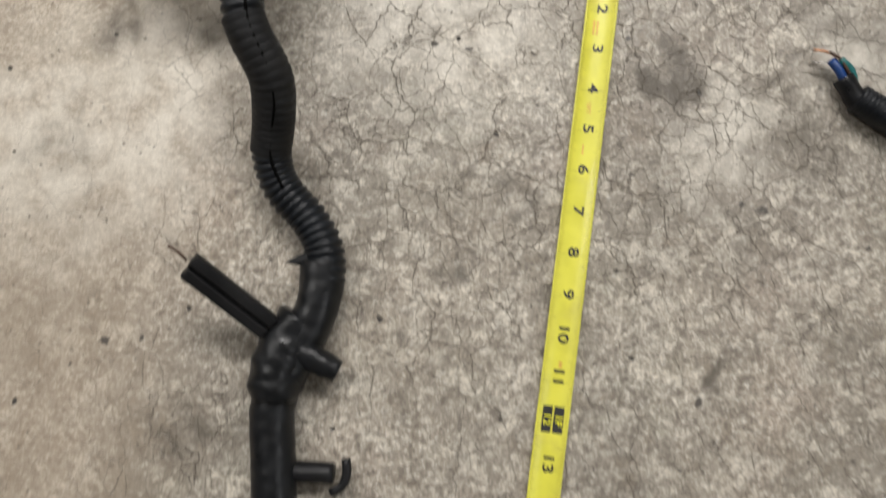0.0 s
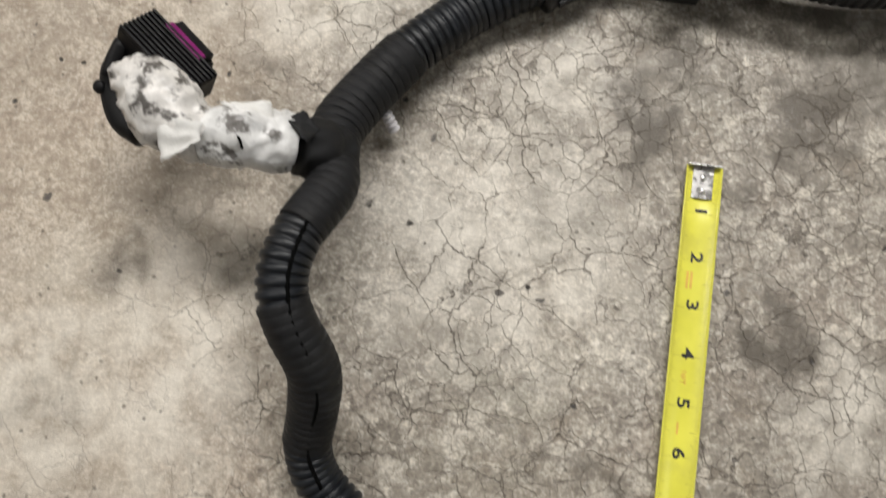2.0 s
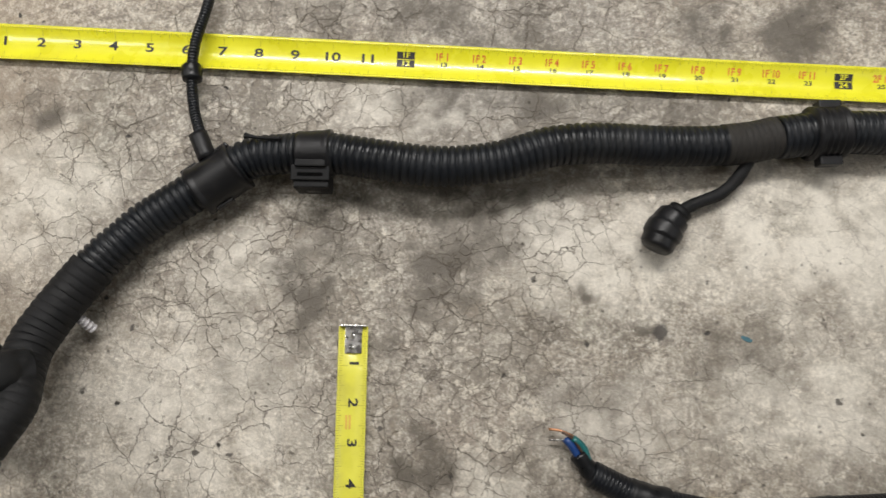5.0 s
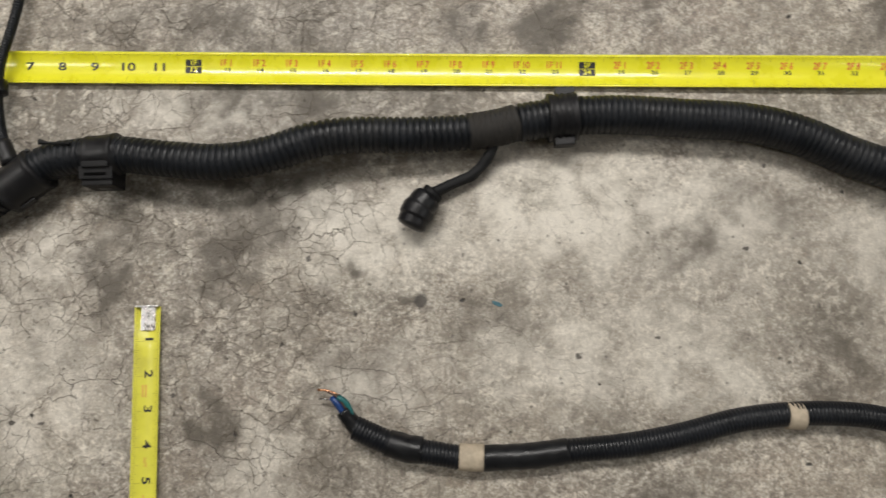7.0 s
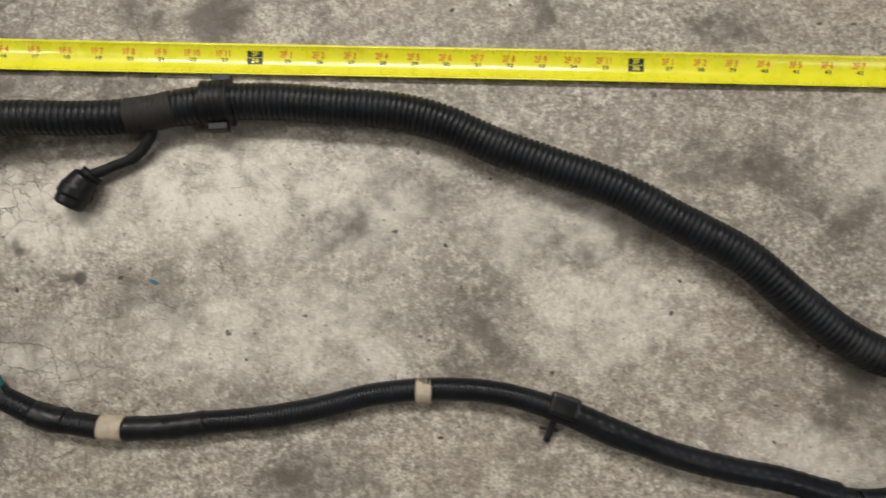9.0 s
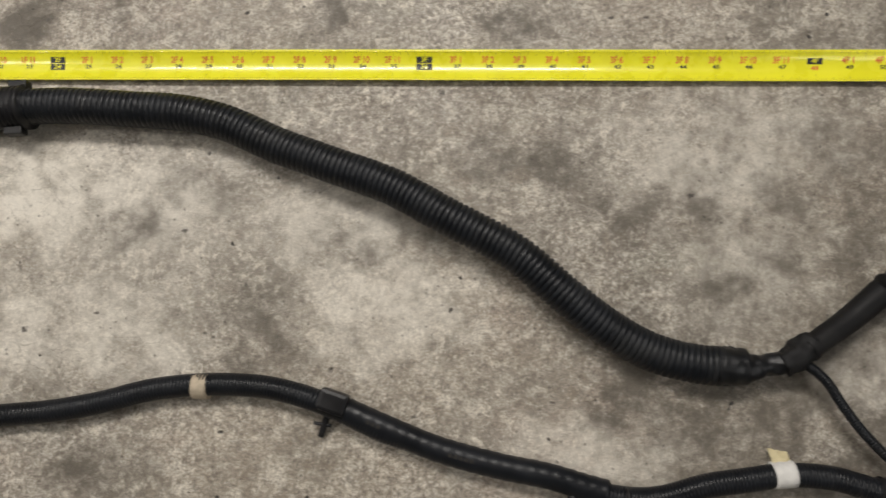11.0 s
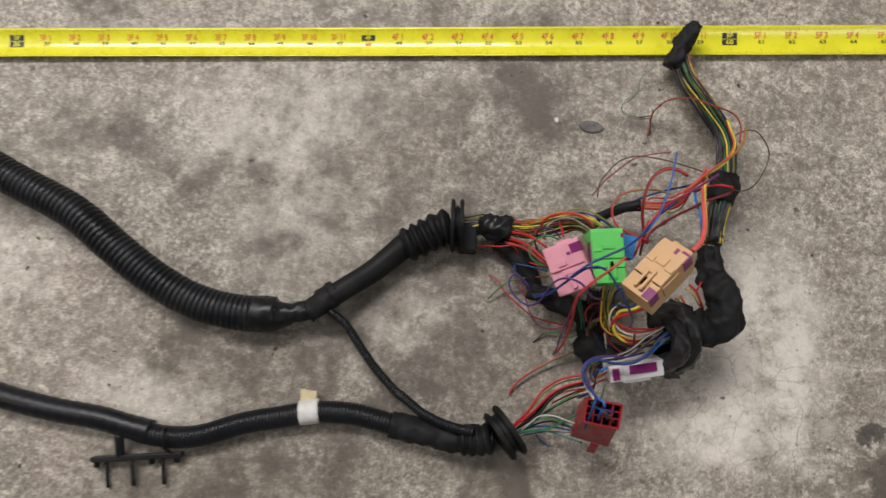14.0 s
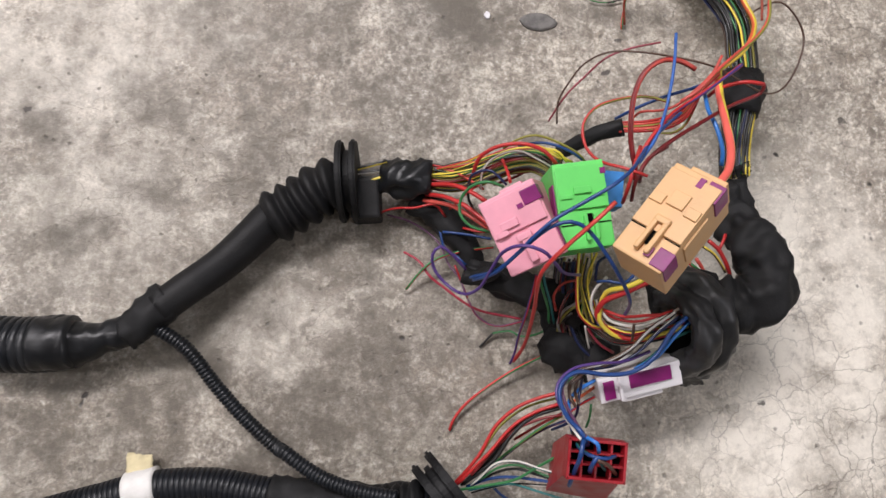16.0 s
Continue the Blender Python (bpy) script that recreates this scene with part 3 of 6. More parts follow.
def blade(length, width, sag, thick=0.00025, x0=0.0):
    """The sprung steel blade: a shallow gutter along x, hollow side up."""
    bm = bmesh.new()
    nx, ny = max(2, int(length / 0.03)), 14
    grid = []
    for side in (0, 1):
        rows = []
        for i in range(nx + 1):
            x = x0 + length * i / nx
            lift = 0.0008 * (1 + math.sin(x * 9.0) * 0.6)
            row = []
            for j in range(ny + 1):
                y = (j / ny - 0.5) * width
                z = sag * (2 * y / width) ** 2 + lift + (0 if side else thick)
                row.append(bm.verts.new((x, y, z)))
            rows.append(row)
        grid.append(rows)
    for side in (0, 1):
        r = grid[side]
        for i in range(nx):
            for j in range(ny):
                q = (r[i][j], r[i + 1][j], r[i + 1][j + 1], r[i][j + 1])
                bm.faces.new(q if side == 0 else q[::-1])
    for i in range(nx):
        for j in (0, ny):
            bm.faces.new((grid[0][i][j], grid[0][i + 1][j], grid[1][i + 1][j], grid[1][i][j]))
    for i in (0, nx):
        for j in range(ny):
            bm.faces.new((grid[0][i][j], grid[0][i][j + 1], grid[1][i][j + 1], grid[1][i][j]))
    return bm


def blade_z(x, y, width, sag):
    return sag * (2 * y / width) ** 2 + 0.0008 * (1 + math.sin(x * 9.0) * 0.6) + 0.00025


def lettering(name, text, size, x, y, mat, parent, width, sag, spread=1.0, lift=0.00018):
    cu = bpy.data.curves.new(name, "FONT")
    cu.body, cu.size, cu.align_x, cu.align_y = text, size, "CENTER", "CENTER"
    cu.offset = size * 0.022
    tmp = new(name, cu)
    me = bpy.data.meshes.new_from_object(tmp.evaluated_get(bpy.context.evaluated_depsgraph_get()))
    bpy.data.objects.remove(tmp)
    bpy.data.curves.remove(cu)
    for v in me.vertices:
        v.co.x = v.co.x * spread + x
        v.co.y += y
        v.co.z = blade_z(v.co.x, v.co.y, width, sag) + lift
    me.materials.clear()
    me.materials.append(mat)
    ob = new(name, me)
    ob.parent = parent
    return ob


def strips(name, boxes, mat, parent, width, sag, lift=0.00012):
    """Printed bars that follow the blade's hollow: (x, y, sx, sy) each."""
    verts, faces = [], []
    for x, y, sx, sy in boxes:
        n = max(1, int(sy / 0.002))
        base = len(verts)
        for q in range(n + 1):
            yy = y - sy / 2 + sy * q / n
            for xx in (x - sx / 2, x + sx / 2):
                verts.append((xx, yy, blade_z(xx, yy, width, sag) + lift))
        for q in range(n):
            a = base + 2 * q
            faces.append((a, a + 1, a + 3, a + 2))
    return link(name, verts, faces, mat, parent, smooth=False)


def ticks(inches, width, mat, parent, sag):
    boxes = []
    for k in range(1, inches * 16):
        ln = 0.0062 if k % 16 == 0 else 0.0042 if k % 8 == 0 else 0.0032 if k % 4 == 0 else 0.0022
        for side in (-1, 1):
            boxes.append((k * INCH / 16, side * (width / 2 - 0.0003 - ln / 2), 0.00022, ln))
    ob = strips("graduation", boxes, mat, parent, width, sag)
    return tagged(ob, kind="stuff")


def hook(parent, width):
    bm = block(0.018, width * 0.58, 0.0008, pose(0.0085, 0, 0.0022), 0.0003)
    block(0.0012, width * 0.9, 0.006, pose(-0.0004, 0, 0.0032), 0.0003, into=bm)
    ob = part("hook", bm, CHROME, parent, "riveted bright steel end hook")
    for x in (0.006, 0.0135):
        rv = bmesh.new()
        bmesh.ops.create_uvsphere(rv, u_segments=10, v_segments=6, radius=0.0019)
        bake(rv, pose(x, 0, 0.0026) @ Matrix.Diagonal((1, 1, 0.45, 1)))
        part("rivet", rv, CHROME, ob, smooth=True)
    return ob


def long_tape():
    w, sag, n = 0.0254, 0.0042, 74
    t = thing("tape_measure", "wide yellow steel tape measure blade stretched across the floor", "tape measure")
    t.matrix_world = pose(0.0, -0.0028, 0.0)
    part("blade", blade(n * INCH, w, sag), YELLOW, t, smooth=True)
    ticks(n, w, FAINT, t, sag)
    for k in range(1, n):
        x = k * INCH - 0.0
        if k % 12 == 0:
            if k == 48:
                strips("foot_mark", [(x, 0.0047, 0.0115, 0.0046)], INK, t, w, sag)
                lettering("foot_number", "4F", 0.0048, x, 0.0047, YELLOW, t, w, sag, 1.1, 0.00034)
                lettering("numeral", "48", 0.0044, x, -0.0008, RED_INK, t, w, sag, 1.3)
            else:
                strips("foot_mark", [(x, 0.0053, 0.0125, 0.0048)], INK, t, w, sag)
                strips("foot_mark", [(x, -0.0002, 0.0125, 0.0052)], INK, t, w, sag)
                lettering("foot_number", "%dF" % (k // 12), 0.0048, x, 0.0053, YELLOW, t, w, sag, 1.2, 0.00034)
                lettering("numeral", str(k), 0.0052, x, -0.0002, YELLOW, t, w, sag, 1.2, 0.00034)
        elif k < 12:
            lettering("numeral", str(k), 0.0084, x - 0.001, 0.0016, INK, t, w, sag, 1.55)
        else:
            lettering("foot_number", "%dF %d" % (k // 12, k % 12), 0.0068, x, 0.0052, RED_INK, t, w, sag, 0.86)
            lettering("numeral", str(k), 0.0044, x + 0.001, 0.0, INK, t, w, sag, 1.3)
    hook(t, w)
    return t


def short_tape():
    w, sag, n = 0.0192, 0.003, 17
    t = thing("tape_measure", "narrow yellow steel tape measure blade with worn edges on the concrete", "tape measure")
    t.matrix_world = pose(0.2817, -0.1868, 0.0, 0, 0, -88.0 + 0.2)
    part("blade", blade(n * INCH, w, sag), PALE_YELLOW, t, smooth=True)
    ticks(n, w, FAINT, t, sag)
    for k in range(1, n):
        x = k * INCH - 0.0016 - (0.0018 if k >= 10 else 0)
        if k == 12:
            strips("foot_mark", [(x, 0.0036, 0.0155, 0.0058)], INK, t, w, sag)
            strips("foot_mark", [(x, -0.0032, 0.0155, 0.0058)], INK, t, w, sag)
            lettering("foot_number", "1F", 0.0056, x, 0.0036, YELLOW, t, w, sag, 1.3, 0.00034)
            lettering("numeral", "12", 0.0056, x, -0.0032, YELLOW, t, w, sag, 1.3, 0.00034)
        else:
            lettering("numeral", str(k), 0.0086, x, 0.0005, INK, t, w, sag, 1.38)
    # faint orange print too small to read
    for y in (-0.001, -0.0032):
        strips("small_print", [(2.42 * INCH, y, 0.009, 0.0013)], FAINT_RED, t, w, sag)
    lettering("small_print", "16FT", 0.0036, 4.42 * INCH, -0.0005, FAINT_RED, t, w, sag, 1.0)
    strips("small_print", [(5.45 * INCH, -0.001, 0.006, 0.001)], FAINT_RED, t, w, sag)
    strips("small_print", [(10.6 * INCH, 0.001, 0.004, 0.002)], FAINT_RED, t, w, sag)
    hook(t, w)
    return t


long_tape()
short_tape()

# ---- wiring harness: looms ----
harness = thing("wiring_harness", "black corrugated vehicle wiring harness laid out on the concrete floor", "wiring harness")
LEFT = [(0.1433, -0.5667, 0.0136), (0.1363, -0.5345, 0.0136), (0.1322, -0.5096, 0.0136), (0.1313, -0.4837, 0.0136), 
    (0.1424, -0.4562, 0.0135), (0.1477, -0.4344, 0.0134), (0.1444, -0.4141, 0.0134), (0.1333, -0.3980, 0.0150), 
    (0.1119, -0.3798, 0.0191), (0.1056, -0.3641, 0.0267), (0.1064, -0.3477, 0.0371), (0.1086, -0.3335, 0.0495), 
    (0.1030, -0.3187, 0.0606), (0.0926, -0.3042, 0.0686), (0.0880, -0.2876, 0.0715), (0.0908, -0.2658, 0.0676), 
    (0.0983, -0.2458, 0.0577), (0.0932, -0.2290, 0.0463)]
MID = [(0.0932, -0.2290, 0.0463), (0.0889, -0.2122, 0.0352), (0.0987, -0.1851, 0.0251), (0.1145, -0.1576, 0.0191), 
    (0.1346, -0.1350, 0.0161), (0.1392, -0.1290, 0.0144), (0.1633, -0.1107, 0.0145), (0.1851, -0.0955, 0.0151), 
    (0.2091, -0.0803, 0.0175), (0.2311, -0.0771, 0.0196), (0.2560, -0.0757, 0.0226), (0.3013, -0.0802, 0.0257), 
    (0.3379, -0.0819, 0.0261), (0.3740, -0.0756, 0.0257), (0.4060, -0.0645, 0.0254), (0.4388, -0.0603, 0.0236), 
    (0.4802, -0.0589, 0.0196), (0.5178, -0.0555, 0.0169), (0.5557, -0.0480, 0.0157)]
RIGHT = [(0.5557, -0.0480, 0.0157), (0.5896, -0.0428, 0.0155), (0.6317, -0.0411, 0.0155), (0.6815, -0.0437, 0.0155), 
    (0.7249, -0.0461, 0.0143), (0.7591, -0.0536, 0.0135), (0.8012, -0.0714, 0.0134), (0.8434, -0.0866, 0.0164), 
    (0.8936, -0.1046, 0.0194), (0.9362, -0.1272, 0.0208), (0.9890, -0.1548, 0.0203), (1.0229, -0.1827, 0.0186), 
    (1.0566, -0.2080, 0.0155), (1.0901, -0.2254, 0.0132), (1.1233, -0.2330, 0.0133), (1.1482, -0.2337, 0.0139)]
LOWER = [(0.4386, -0.2714, 0.0089), (0.4720, -0.2848, 0.0088), (0.4985, -0.2891, 0.0088), (0.5219, -0.2918, 0.0090), 
    (0.5576, -0.2898, 0.0089), (0.5945, -0.2854, 0.0088), (0.6310, -0.2815, 0.0087), (0.6709, -0.2739, 0.0085), 
    (0.7105, -0.2632, 0.0085), (0.7432, -0.2585, 0.0089), (0.7748, -0.2571, 0.0096), (0.8049, -0.2588, 0.0104), 
    (0.8348, -0.2653, 0.0109), (0.8605, -0.2744, 0.0108), (0.8929, -0.2882, 0.0107), (0.9128, -0.2941, 0.0105), 
    (0.9557, -0.3059, 0.0103), (0.9984, -0.3138, 0.0100), (1.0281, -0.3196, 0.0096), (1.0498, -0.3273, 0.0093), 
    (1.0721, -0.3308, 0.0089), (1.0946, -0.3295, 0.0088), (1.1292, -0.3195, 0.0089), (1.1591, -0.3142, 0.0092), 
    (1.1837, -0.3102, 0.0095), (1.2159, -0.3112, 0.0100), (1.2341, -0.3156, 0.0105), (1.2538, -0.3206, 0.0110), 
    (1.2779, -0.3258, 0.0116), (1.3039, -0.3292, 0.0121), (1.3254, -0.3300, 0.0127)]
THIN = [(1.1923, -0.2281, 0.0200), (1.2093, -0.2416, 0.0189), (1.2222, -0.2606, 0.0173), (1.2361, -0.2789, 0.0166), 
    (1.2533, -0.2964, 0.0171), (1.2529, -0.2952, 0.0183), (1.2724, -0.3099, 0.0210), (1.2926, -0.3180, 0.0246), 
    (1.3100, -0.3217, 0.0278)]


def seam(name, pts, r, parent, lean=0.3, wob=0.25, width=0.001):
    """The split along a loom: a thin near-black tube painting the gap's shade, wandering round the tube."""
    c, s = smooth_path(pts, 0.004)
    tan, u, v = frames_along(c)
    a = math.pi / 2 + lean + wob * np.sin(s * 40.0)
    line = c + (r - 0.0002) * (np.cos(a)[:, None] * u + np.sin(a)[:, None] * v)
    return tube(name, [tuple(p) for p in line[::2]], width, SLIT_SHADE, parent, "near-black strip for the shade in the split seam", 6, 0.004)


left = ribbed("loom_tube", LEFT, 0.0115, 0.0048, 0.0011, LOOM, harness, "wavy black corrugated loom with a split seam")
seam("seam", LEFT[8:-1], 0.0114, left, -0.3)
mid = ribbed("loom_tube", MID, 0.0132, 0.0049, 0.0011, LOOM, harness, "thick dusty black corrugated loom")
right = ribbed("loom_tube", RIGHT, 0.0143, 0.0045, 0.001, LOOM, harness, "thick black corrugated loom")
lower = ribbed("loom_tube", LOWER, 0.0086, 0.0027, 0.0006, LOOM_BLUE, harness, "slim bluish black corrugated loom", 20)
thin = ribbed("loom_tube", THIN, 0.0036, 0.0021, 0.0005, LOOM, harness, "thin black corrugated tube", 14)


def wrap(pts, r, mat, label, name="tape_wrap", pitch=0.012, lift=0.0004, rough=0.0003, seed=1.0, flat=1.0, seg=24):
    return tube(name, pts, r, mat, harness, label, seg, 0.0022, wrap_wave(pitch, lift, seed, rough), flat=flat)


def ease(*stops):
    """Radius by the share of the length, eased between stops of (share, radius)."""
    xs, ys = [a for a, _ in stops], [b for _, b in stops]
    return lambda a, total: float(np.interp(a / total, xs, ys))


ribbed("tape_wrap", [(0.0902, -0.2994, 0.0703), (0.0955, -0.3092, 0.0669), (0.1066, -0.3261, 0.0555), (0.1068, -0.3459, 0.0385), 
    (0.1049, -0.3623, 0.0278)], lambda a, t: 0.0119 + 0.0005 * math.sin(math.pi * a / t) ** 2, 0.0045, 0.0002, CLOTH, harness, "cloth taped stretch of loom")
ribbed("tape_wrap", [(0.0910, -0.2659, 0.0683), (0.0933, -0.2597, 0.0658), (0.0983, -0.2423, 0.0563), (0.0941, -0.2287, 0.0470), 
    (0.0900, -0.2120, 0.0349)], lambda a, t: 0.0119 + 0.0008 * a / t, 0.0045, 0.00022, CLOTH, harness, "cloth taped stretch of loom")

# ---- end with the straight trim and the stubs ----
wrap([(0.1433, -0.5667, 0.0136), (0.1363, -0.5345, 0.0136), (0.1310, -0.5046, 0.0136), (0.1449, -0.4520, 0.0135), 
    (0.1460, -0.4358, 0.0134), (0.1436, -0.4198, 0.0133)], 0.0128, VINYL, "smooth taped stretch of loom", seed=2.0)
wrap([(0.1312, -0.5043, 0.0156), (0.1296, -0.4878, 0.0156), (0.1318, -0.4711, 0.0155), (0.1383, -0.4538, 0.0155)], ease((0, 0.0128), (0.15, 0.0155), (0.6, 0.0148), (1, 0.0125)), VINYL, "taped branching of the loom", rough=0.0009, seed=3.0)


def trim_strip(a, b, width=0.0155, thick=0.0095):
    a, b = Vector(a), Vector(b)
    d = b - a
    m = Matrix.Translation((a + b) / 2) @ d.to_track_quat("X", "Z").to_matrix().to_4x4()
    body = part("trim_strip", block(d.length, width * 0.46, thick, m @ pose(0, width * 0.27, 0), 0.0016), RUBBER, harness, "straight split rubber trim")
    part("trim_half", block(d.length * 0.985, width * 0.46, thick * 0.92, m @ pose(0.0008, -width * 0.27, -0.0003), 0.0016), RUBBER, body)
    # Near-black bar paints the shade between the two halves.
    part("groove", block(d.length * 0.97, width * 0.12, thick * 0.5, m @ pose(0, 0, -0.001), 0), SLIT_SHADE, body)
    return body


STICK = [(0.0800, -0.4350, 0.0520), (0.1228, -0.4629, 0.0240)]
trim_strip(STICK[0], STICK[-1])
tube("bare_wire", [(0.0690, -0.4270, 0.0560), (0.0740, -0.4290, 0.0550), (0.0790, -0.4330, 0.0520)], 0.0009, INSULATION["brown"], harness, "dull dark wire end", 8)
tube("stub", [(0.1360, -0.4703, 0.0185), (0.1521, -0.4769, 0.0174), (0.1654, -0.4814, 0.0160)], ease((0, 0.0085), (0.7, 0.0075), (1, 0.0062)), VINYL, harness, "short taped stub", 16, 0.002, wrap_wave(0.008, 0.0005, 4.0))
plug = tube("end_plug", [(0.1435, -0.5441, 0.0106), (0.1630, -0.5408, 0.0120), (0.1729, -0.5396, 0.0120)], 0.0062, PLASTIC, harness, "black plastic push plug", 16)
tube("rim", [(0.1729, -0.5512, 0.0100), (0.1791, -0.5461, 0.0100), (0.1802, -0.5377, 0.0100), (0.1782, -0.5306, 0.0100)], 0.0028, PLASTIC, plug, "", 10)
SPIKE = [(0.1255, -0.4240, 0.0240), (0.1390, -0.4190, 0.0160)]
tube("tape_tail", [SPIKE[0], tuple((a + b) / 2 for a, b in zip(*SPIKE)), SPIKE[1]], ease((0, 0.0004), (1, 0.0062)), CLOTH, harness, "pointed loose end of tape", 8, 0.002, flat=0.35)

# ---- branch wrapped in white tape, with its black plug ----


def crumpled(name, pts, r, mat, label, seed, amp, parent=harness):
    def wave(a, w):
        n1 = noise.noise(Vector((a * 55 + seed, math.cos(w) * 1.1, math.sin(w) * 1.1)))
        n2 = abs(noise.noise(Vector((a * 210 + seed, math.cos(w) * 3.1, math.sin(w) * 3.1))))
        n3 = abs(noise.noise(Vector((a * 90 - w * 1.3 + seed, math.cos(w) * 2.2, math.sin(w) * 2.2 + seed))))
        return amp * 0.7 * n1 + amp * 0.5 * n2 + amp * 1.1 * (0.35 - n3)
    return tube(name, pts, r, mat, parent, label, 40, 0.0011, wave)


white_near = crumpled("white_wrap", [(0.0780, -0.2280, 0.0630), (0.0700, -0.2290, 0.0670), (0.0610, -0.2300, 0.0710), (0.0510, -0.2320, 0.0730), (0.0400, -0.2350, 0.0730)], ease((0, 0.0118), (0.15, 0.0128), (0.6, 0.0134), (1, 0.0105)), PALE_SILVER, "creased white and silver tape wrapping", 2.0, 0.003)
white_far = crumpled("white_wrap", [(0.0440, -0.2340, 0.0730), (0.0340, -0.2320, 0.0740), (0.0230, -0.2260, 0.0740), (0.0110, -0.2170, 0.0720), (-0.0010, -0.2100, 0.0680)], ease((0, 0.0105), (0.4, 0.0158), (0.75, 0.0142), (1, 0.0105)), GRIMY, "dirty torn white tape wrapping", 7.0, 0.0042)
wrap_collar = crumpled("tape_collar", [(0.0800, -0.2280, 0.0620), (0.0850, -0.2270, 0.0580), (0.0900, -0.2260, 0.0510), (0.0950, -0.2250, 0.0440)], ease((0, 0.0128), (0.3, 0.0142), (1, 0.0135)), CLOTH, "black cloth tape collar round the branching", 4.0, 0.0018)


def sheet(name, corners, mat, parent, label, seed, curl=0.002, n=10, thick=0.0004):
    """A small torn, curled piece of tape between four corners."""
    a, b, c, d = (Vector(q) for q in corners)
    bm = bmesh.new()
    rows = []
    for i in range(n + 1):
        row = []
        for j in range(n + 1):
            p, q = i / n, j / n
            pt = (a * (1 - p) + b * p) * (1 - q) + (d * (1 - p) + c * p) * q
            edge = 1.0 if 0 < i < n and 0 < j < n else 2.2
            nz = noise.noise(Vector((p * 3 + seed, q * 3, seed)))
            pt = pt + Vector((noise.noise(Vector((p * 7, q * 7, seed))) * 0.0006 * edge, noise.noise(Vector((q * 7, p * 7, seed + 4))) * 0.0006 * edge, curl * nz))
            row.append(bm.verts.new(pt))
        rows.append(row)
    for i in range(n):
        for j in range(n):
            bm.faces.new((rows[i][j], rows[i + 1][j], rows[i + 1][j + 1], rows[i][j + 1]))
    ext = bmesh.ops.extrude_face_region(bm, geom=bm.faces[:])
    bmesh.ops.translate(bm, vec=(0, 0, -thick), verts=[g for g in ext["geom"] if isinstance(g, bmesh.types.BMVert)])
    return part(name, bm, mat, parent, label, True)


sheet("loose_flap", [(0.0480, -0.2200, 0.0830), (0.0680, -0.2140, 0.0770), (0.0730, -0.2250, 0.0780), (0.0640, -0.2260, 0.0860)], WHITE_TAPE, white_near, "lifted white tape flap", 3.0)
sheet("loose_flap", [(0.0240, -0.2320, 0.0880), (0.0460, -0.2320, 0.0900), (0.0460, -0.2400, 0.0890), (0.0300, -0.2510, 0.0840)], WHITE_TAPE, white_far, "torn white tape corner", 5.0)
sheet("loose_flap", [(0.0040, -0.2080, 0.0800), (0.0100, -0.2040, 0.0780), (0.0110, -0.2190, 0.0840), (-0.0030, -0.2180, 0.0760)], WHITE_TAPE, white_far, "torn white tape edge", 6.0)
sheet("loose_flap", [(0.0760, -0.2200, 0.0750), (0.0820, -0.2140, 0.0730), (0.0910, -0.2210, 0.0700), (0.0880, -0.2300, 0.0790)], CLOTH, wrap_collar, "curled black cloth tape tip", 8.0, 0.002)
# No cut is made: near-black strips on the wrap paint each tear's shade.
for tear in ([(0.0600, -0.2340, 0.0850), (0.0620, -0.2360, 0.0860), (0.0630, -0.2390, 0.0840)],
             [(0.0480, -0.2320, 0.0830), (0.0470, -0.2360, 0.0830), (0.0440, -0.2400, 0.0800)]):
    crumpled("tear", tear, 0.0005, SLIT_SHADE, "near-black strip for the shade in a tape tear", 1.0, 0.0002, white_near)
elbow = tube("hose_elbow", [(0.0020, -0.2320, 0.0500), (-0.0090, -0.2270, 0.0500), (-0.0140, -0.2180, 0.0520), (-0.0160, -0.2060, 0.0550), (-0.0130, -0.1970, 0.0560)], 0.0072, RUBBER, harness, "black rubber elbow behind the tape", 20)
tube("hose_nub", [(-0.0210, -0.2160, 0.0600), (-0.0200, -0.2150, 0.0580), (-0.0150, -0.2120, 0.0550)], ease((0, 0.0026), (0.15, 0.0036), (0.5, 0.0034), (0.6, 0.0026), (1, 0.0026)), RUBBER, elbow, "", 12, 0.001)


def plate(origin, along, across, depth, bevel=0.0008, into=None):
    """A bevelled box under the top face that three corners give."""
    o, a, b = Vector(origin), Vector(along), Vector(across)
    u = (a - o).normalized()
    v = (b - o) - (b - o).dot(u) * u
    sx, sy = (a - o).length, v.length
    v.normalize()
    w = u.cross(v)
    if w.z < 0:
        w = -w
    m = Matrix((u, v, w)).transposed().to_4x4()
    m.translation = (a + o) / 2 + v * sy / 2
    return m, sx, sy, block(sx, sy, depth, m @ pose(0, 0, -depth / 2), bevel, into)


def black_plug():
    m, sx, sy, bm = plate((-0.0000, -0.1760, 0.0660), (0.0340, -0.2000, 0.0580), (-0.0060, -0.1930, 0.0760), 0.016)
    body = part("plug", bm, PLUG_BLACK, harness, "ribbed black plug with a purple lock")
    for k in range(9):
        part("rib", block(sx * 0.98, 0.0012, 0.003, m @ pose(0, (k / 8 - 0.5) * sy * 0.92, 0.0004), 0.0004), PLUG_BLACK, body)
    mc, cx, cy, bm = plate((0.0070, -0.1820, 0.0640), (0.0250, -0.1950, 0.0600), (0.0100, -0.1750, 0.0580), 0.015, 0.0012)
    cap = part("cap", bm, PLUG_BLACK, body, "smooth black cap")
    part("lock", block(cx * 0.98, 0.0046, 0.006, mc @ pose(0, -cy / 2 + 0.0008, -0.0012), 0.0003), PURPLE, cap, "purple lock slide")
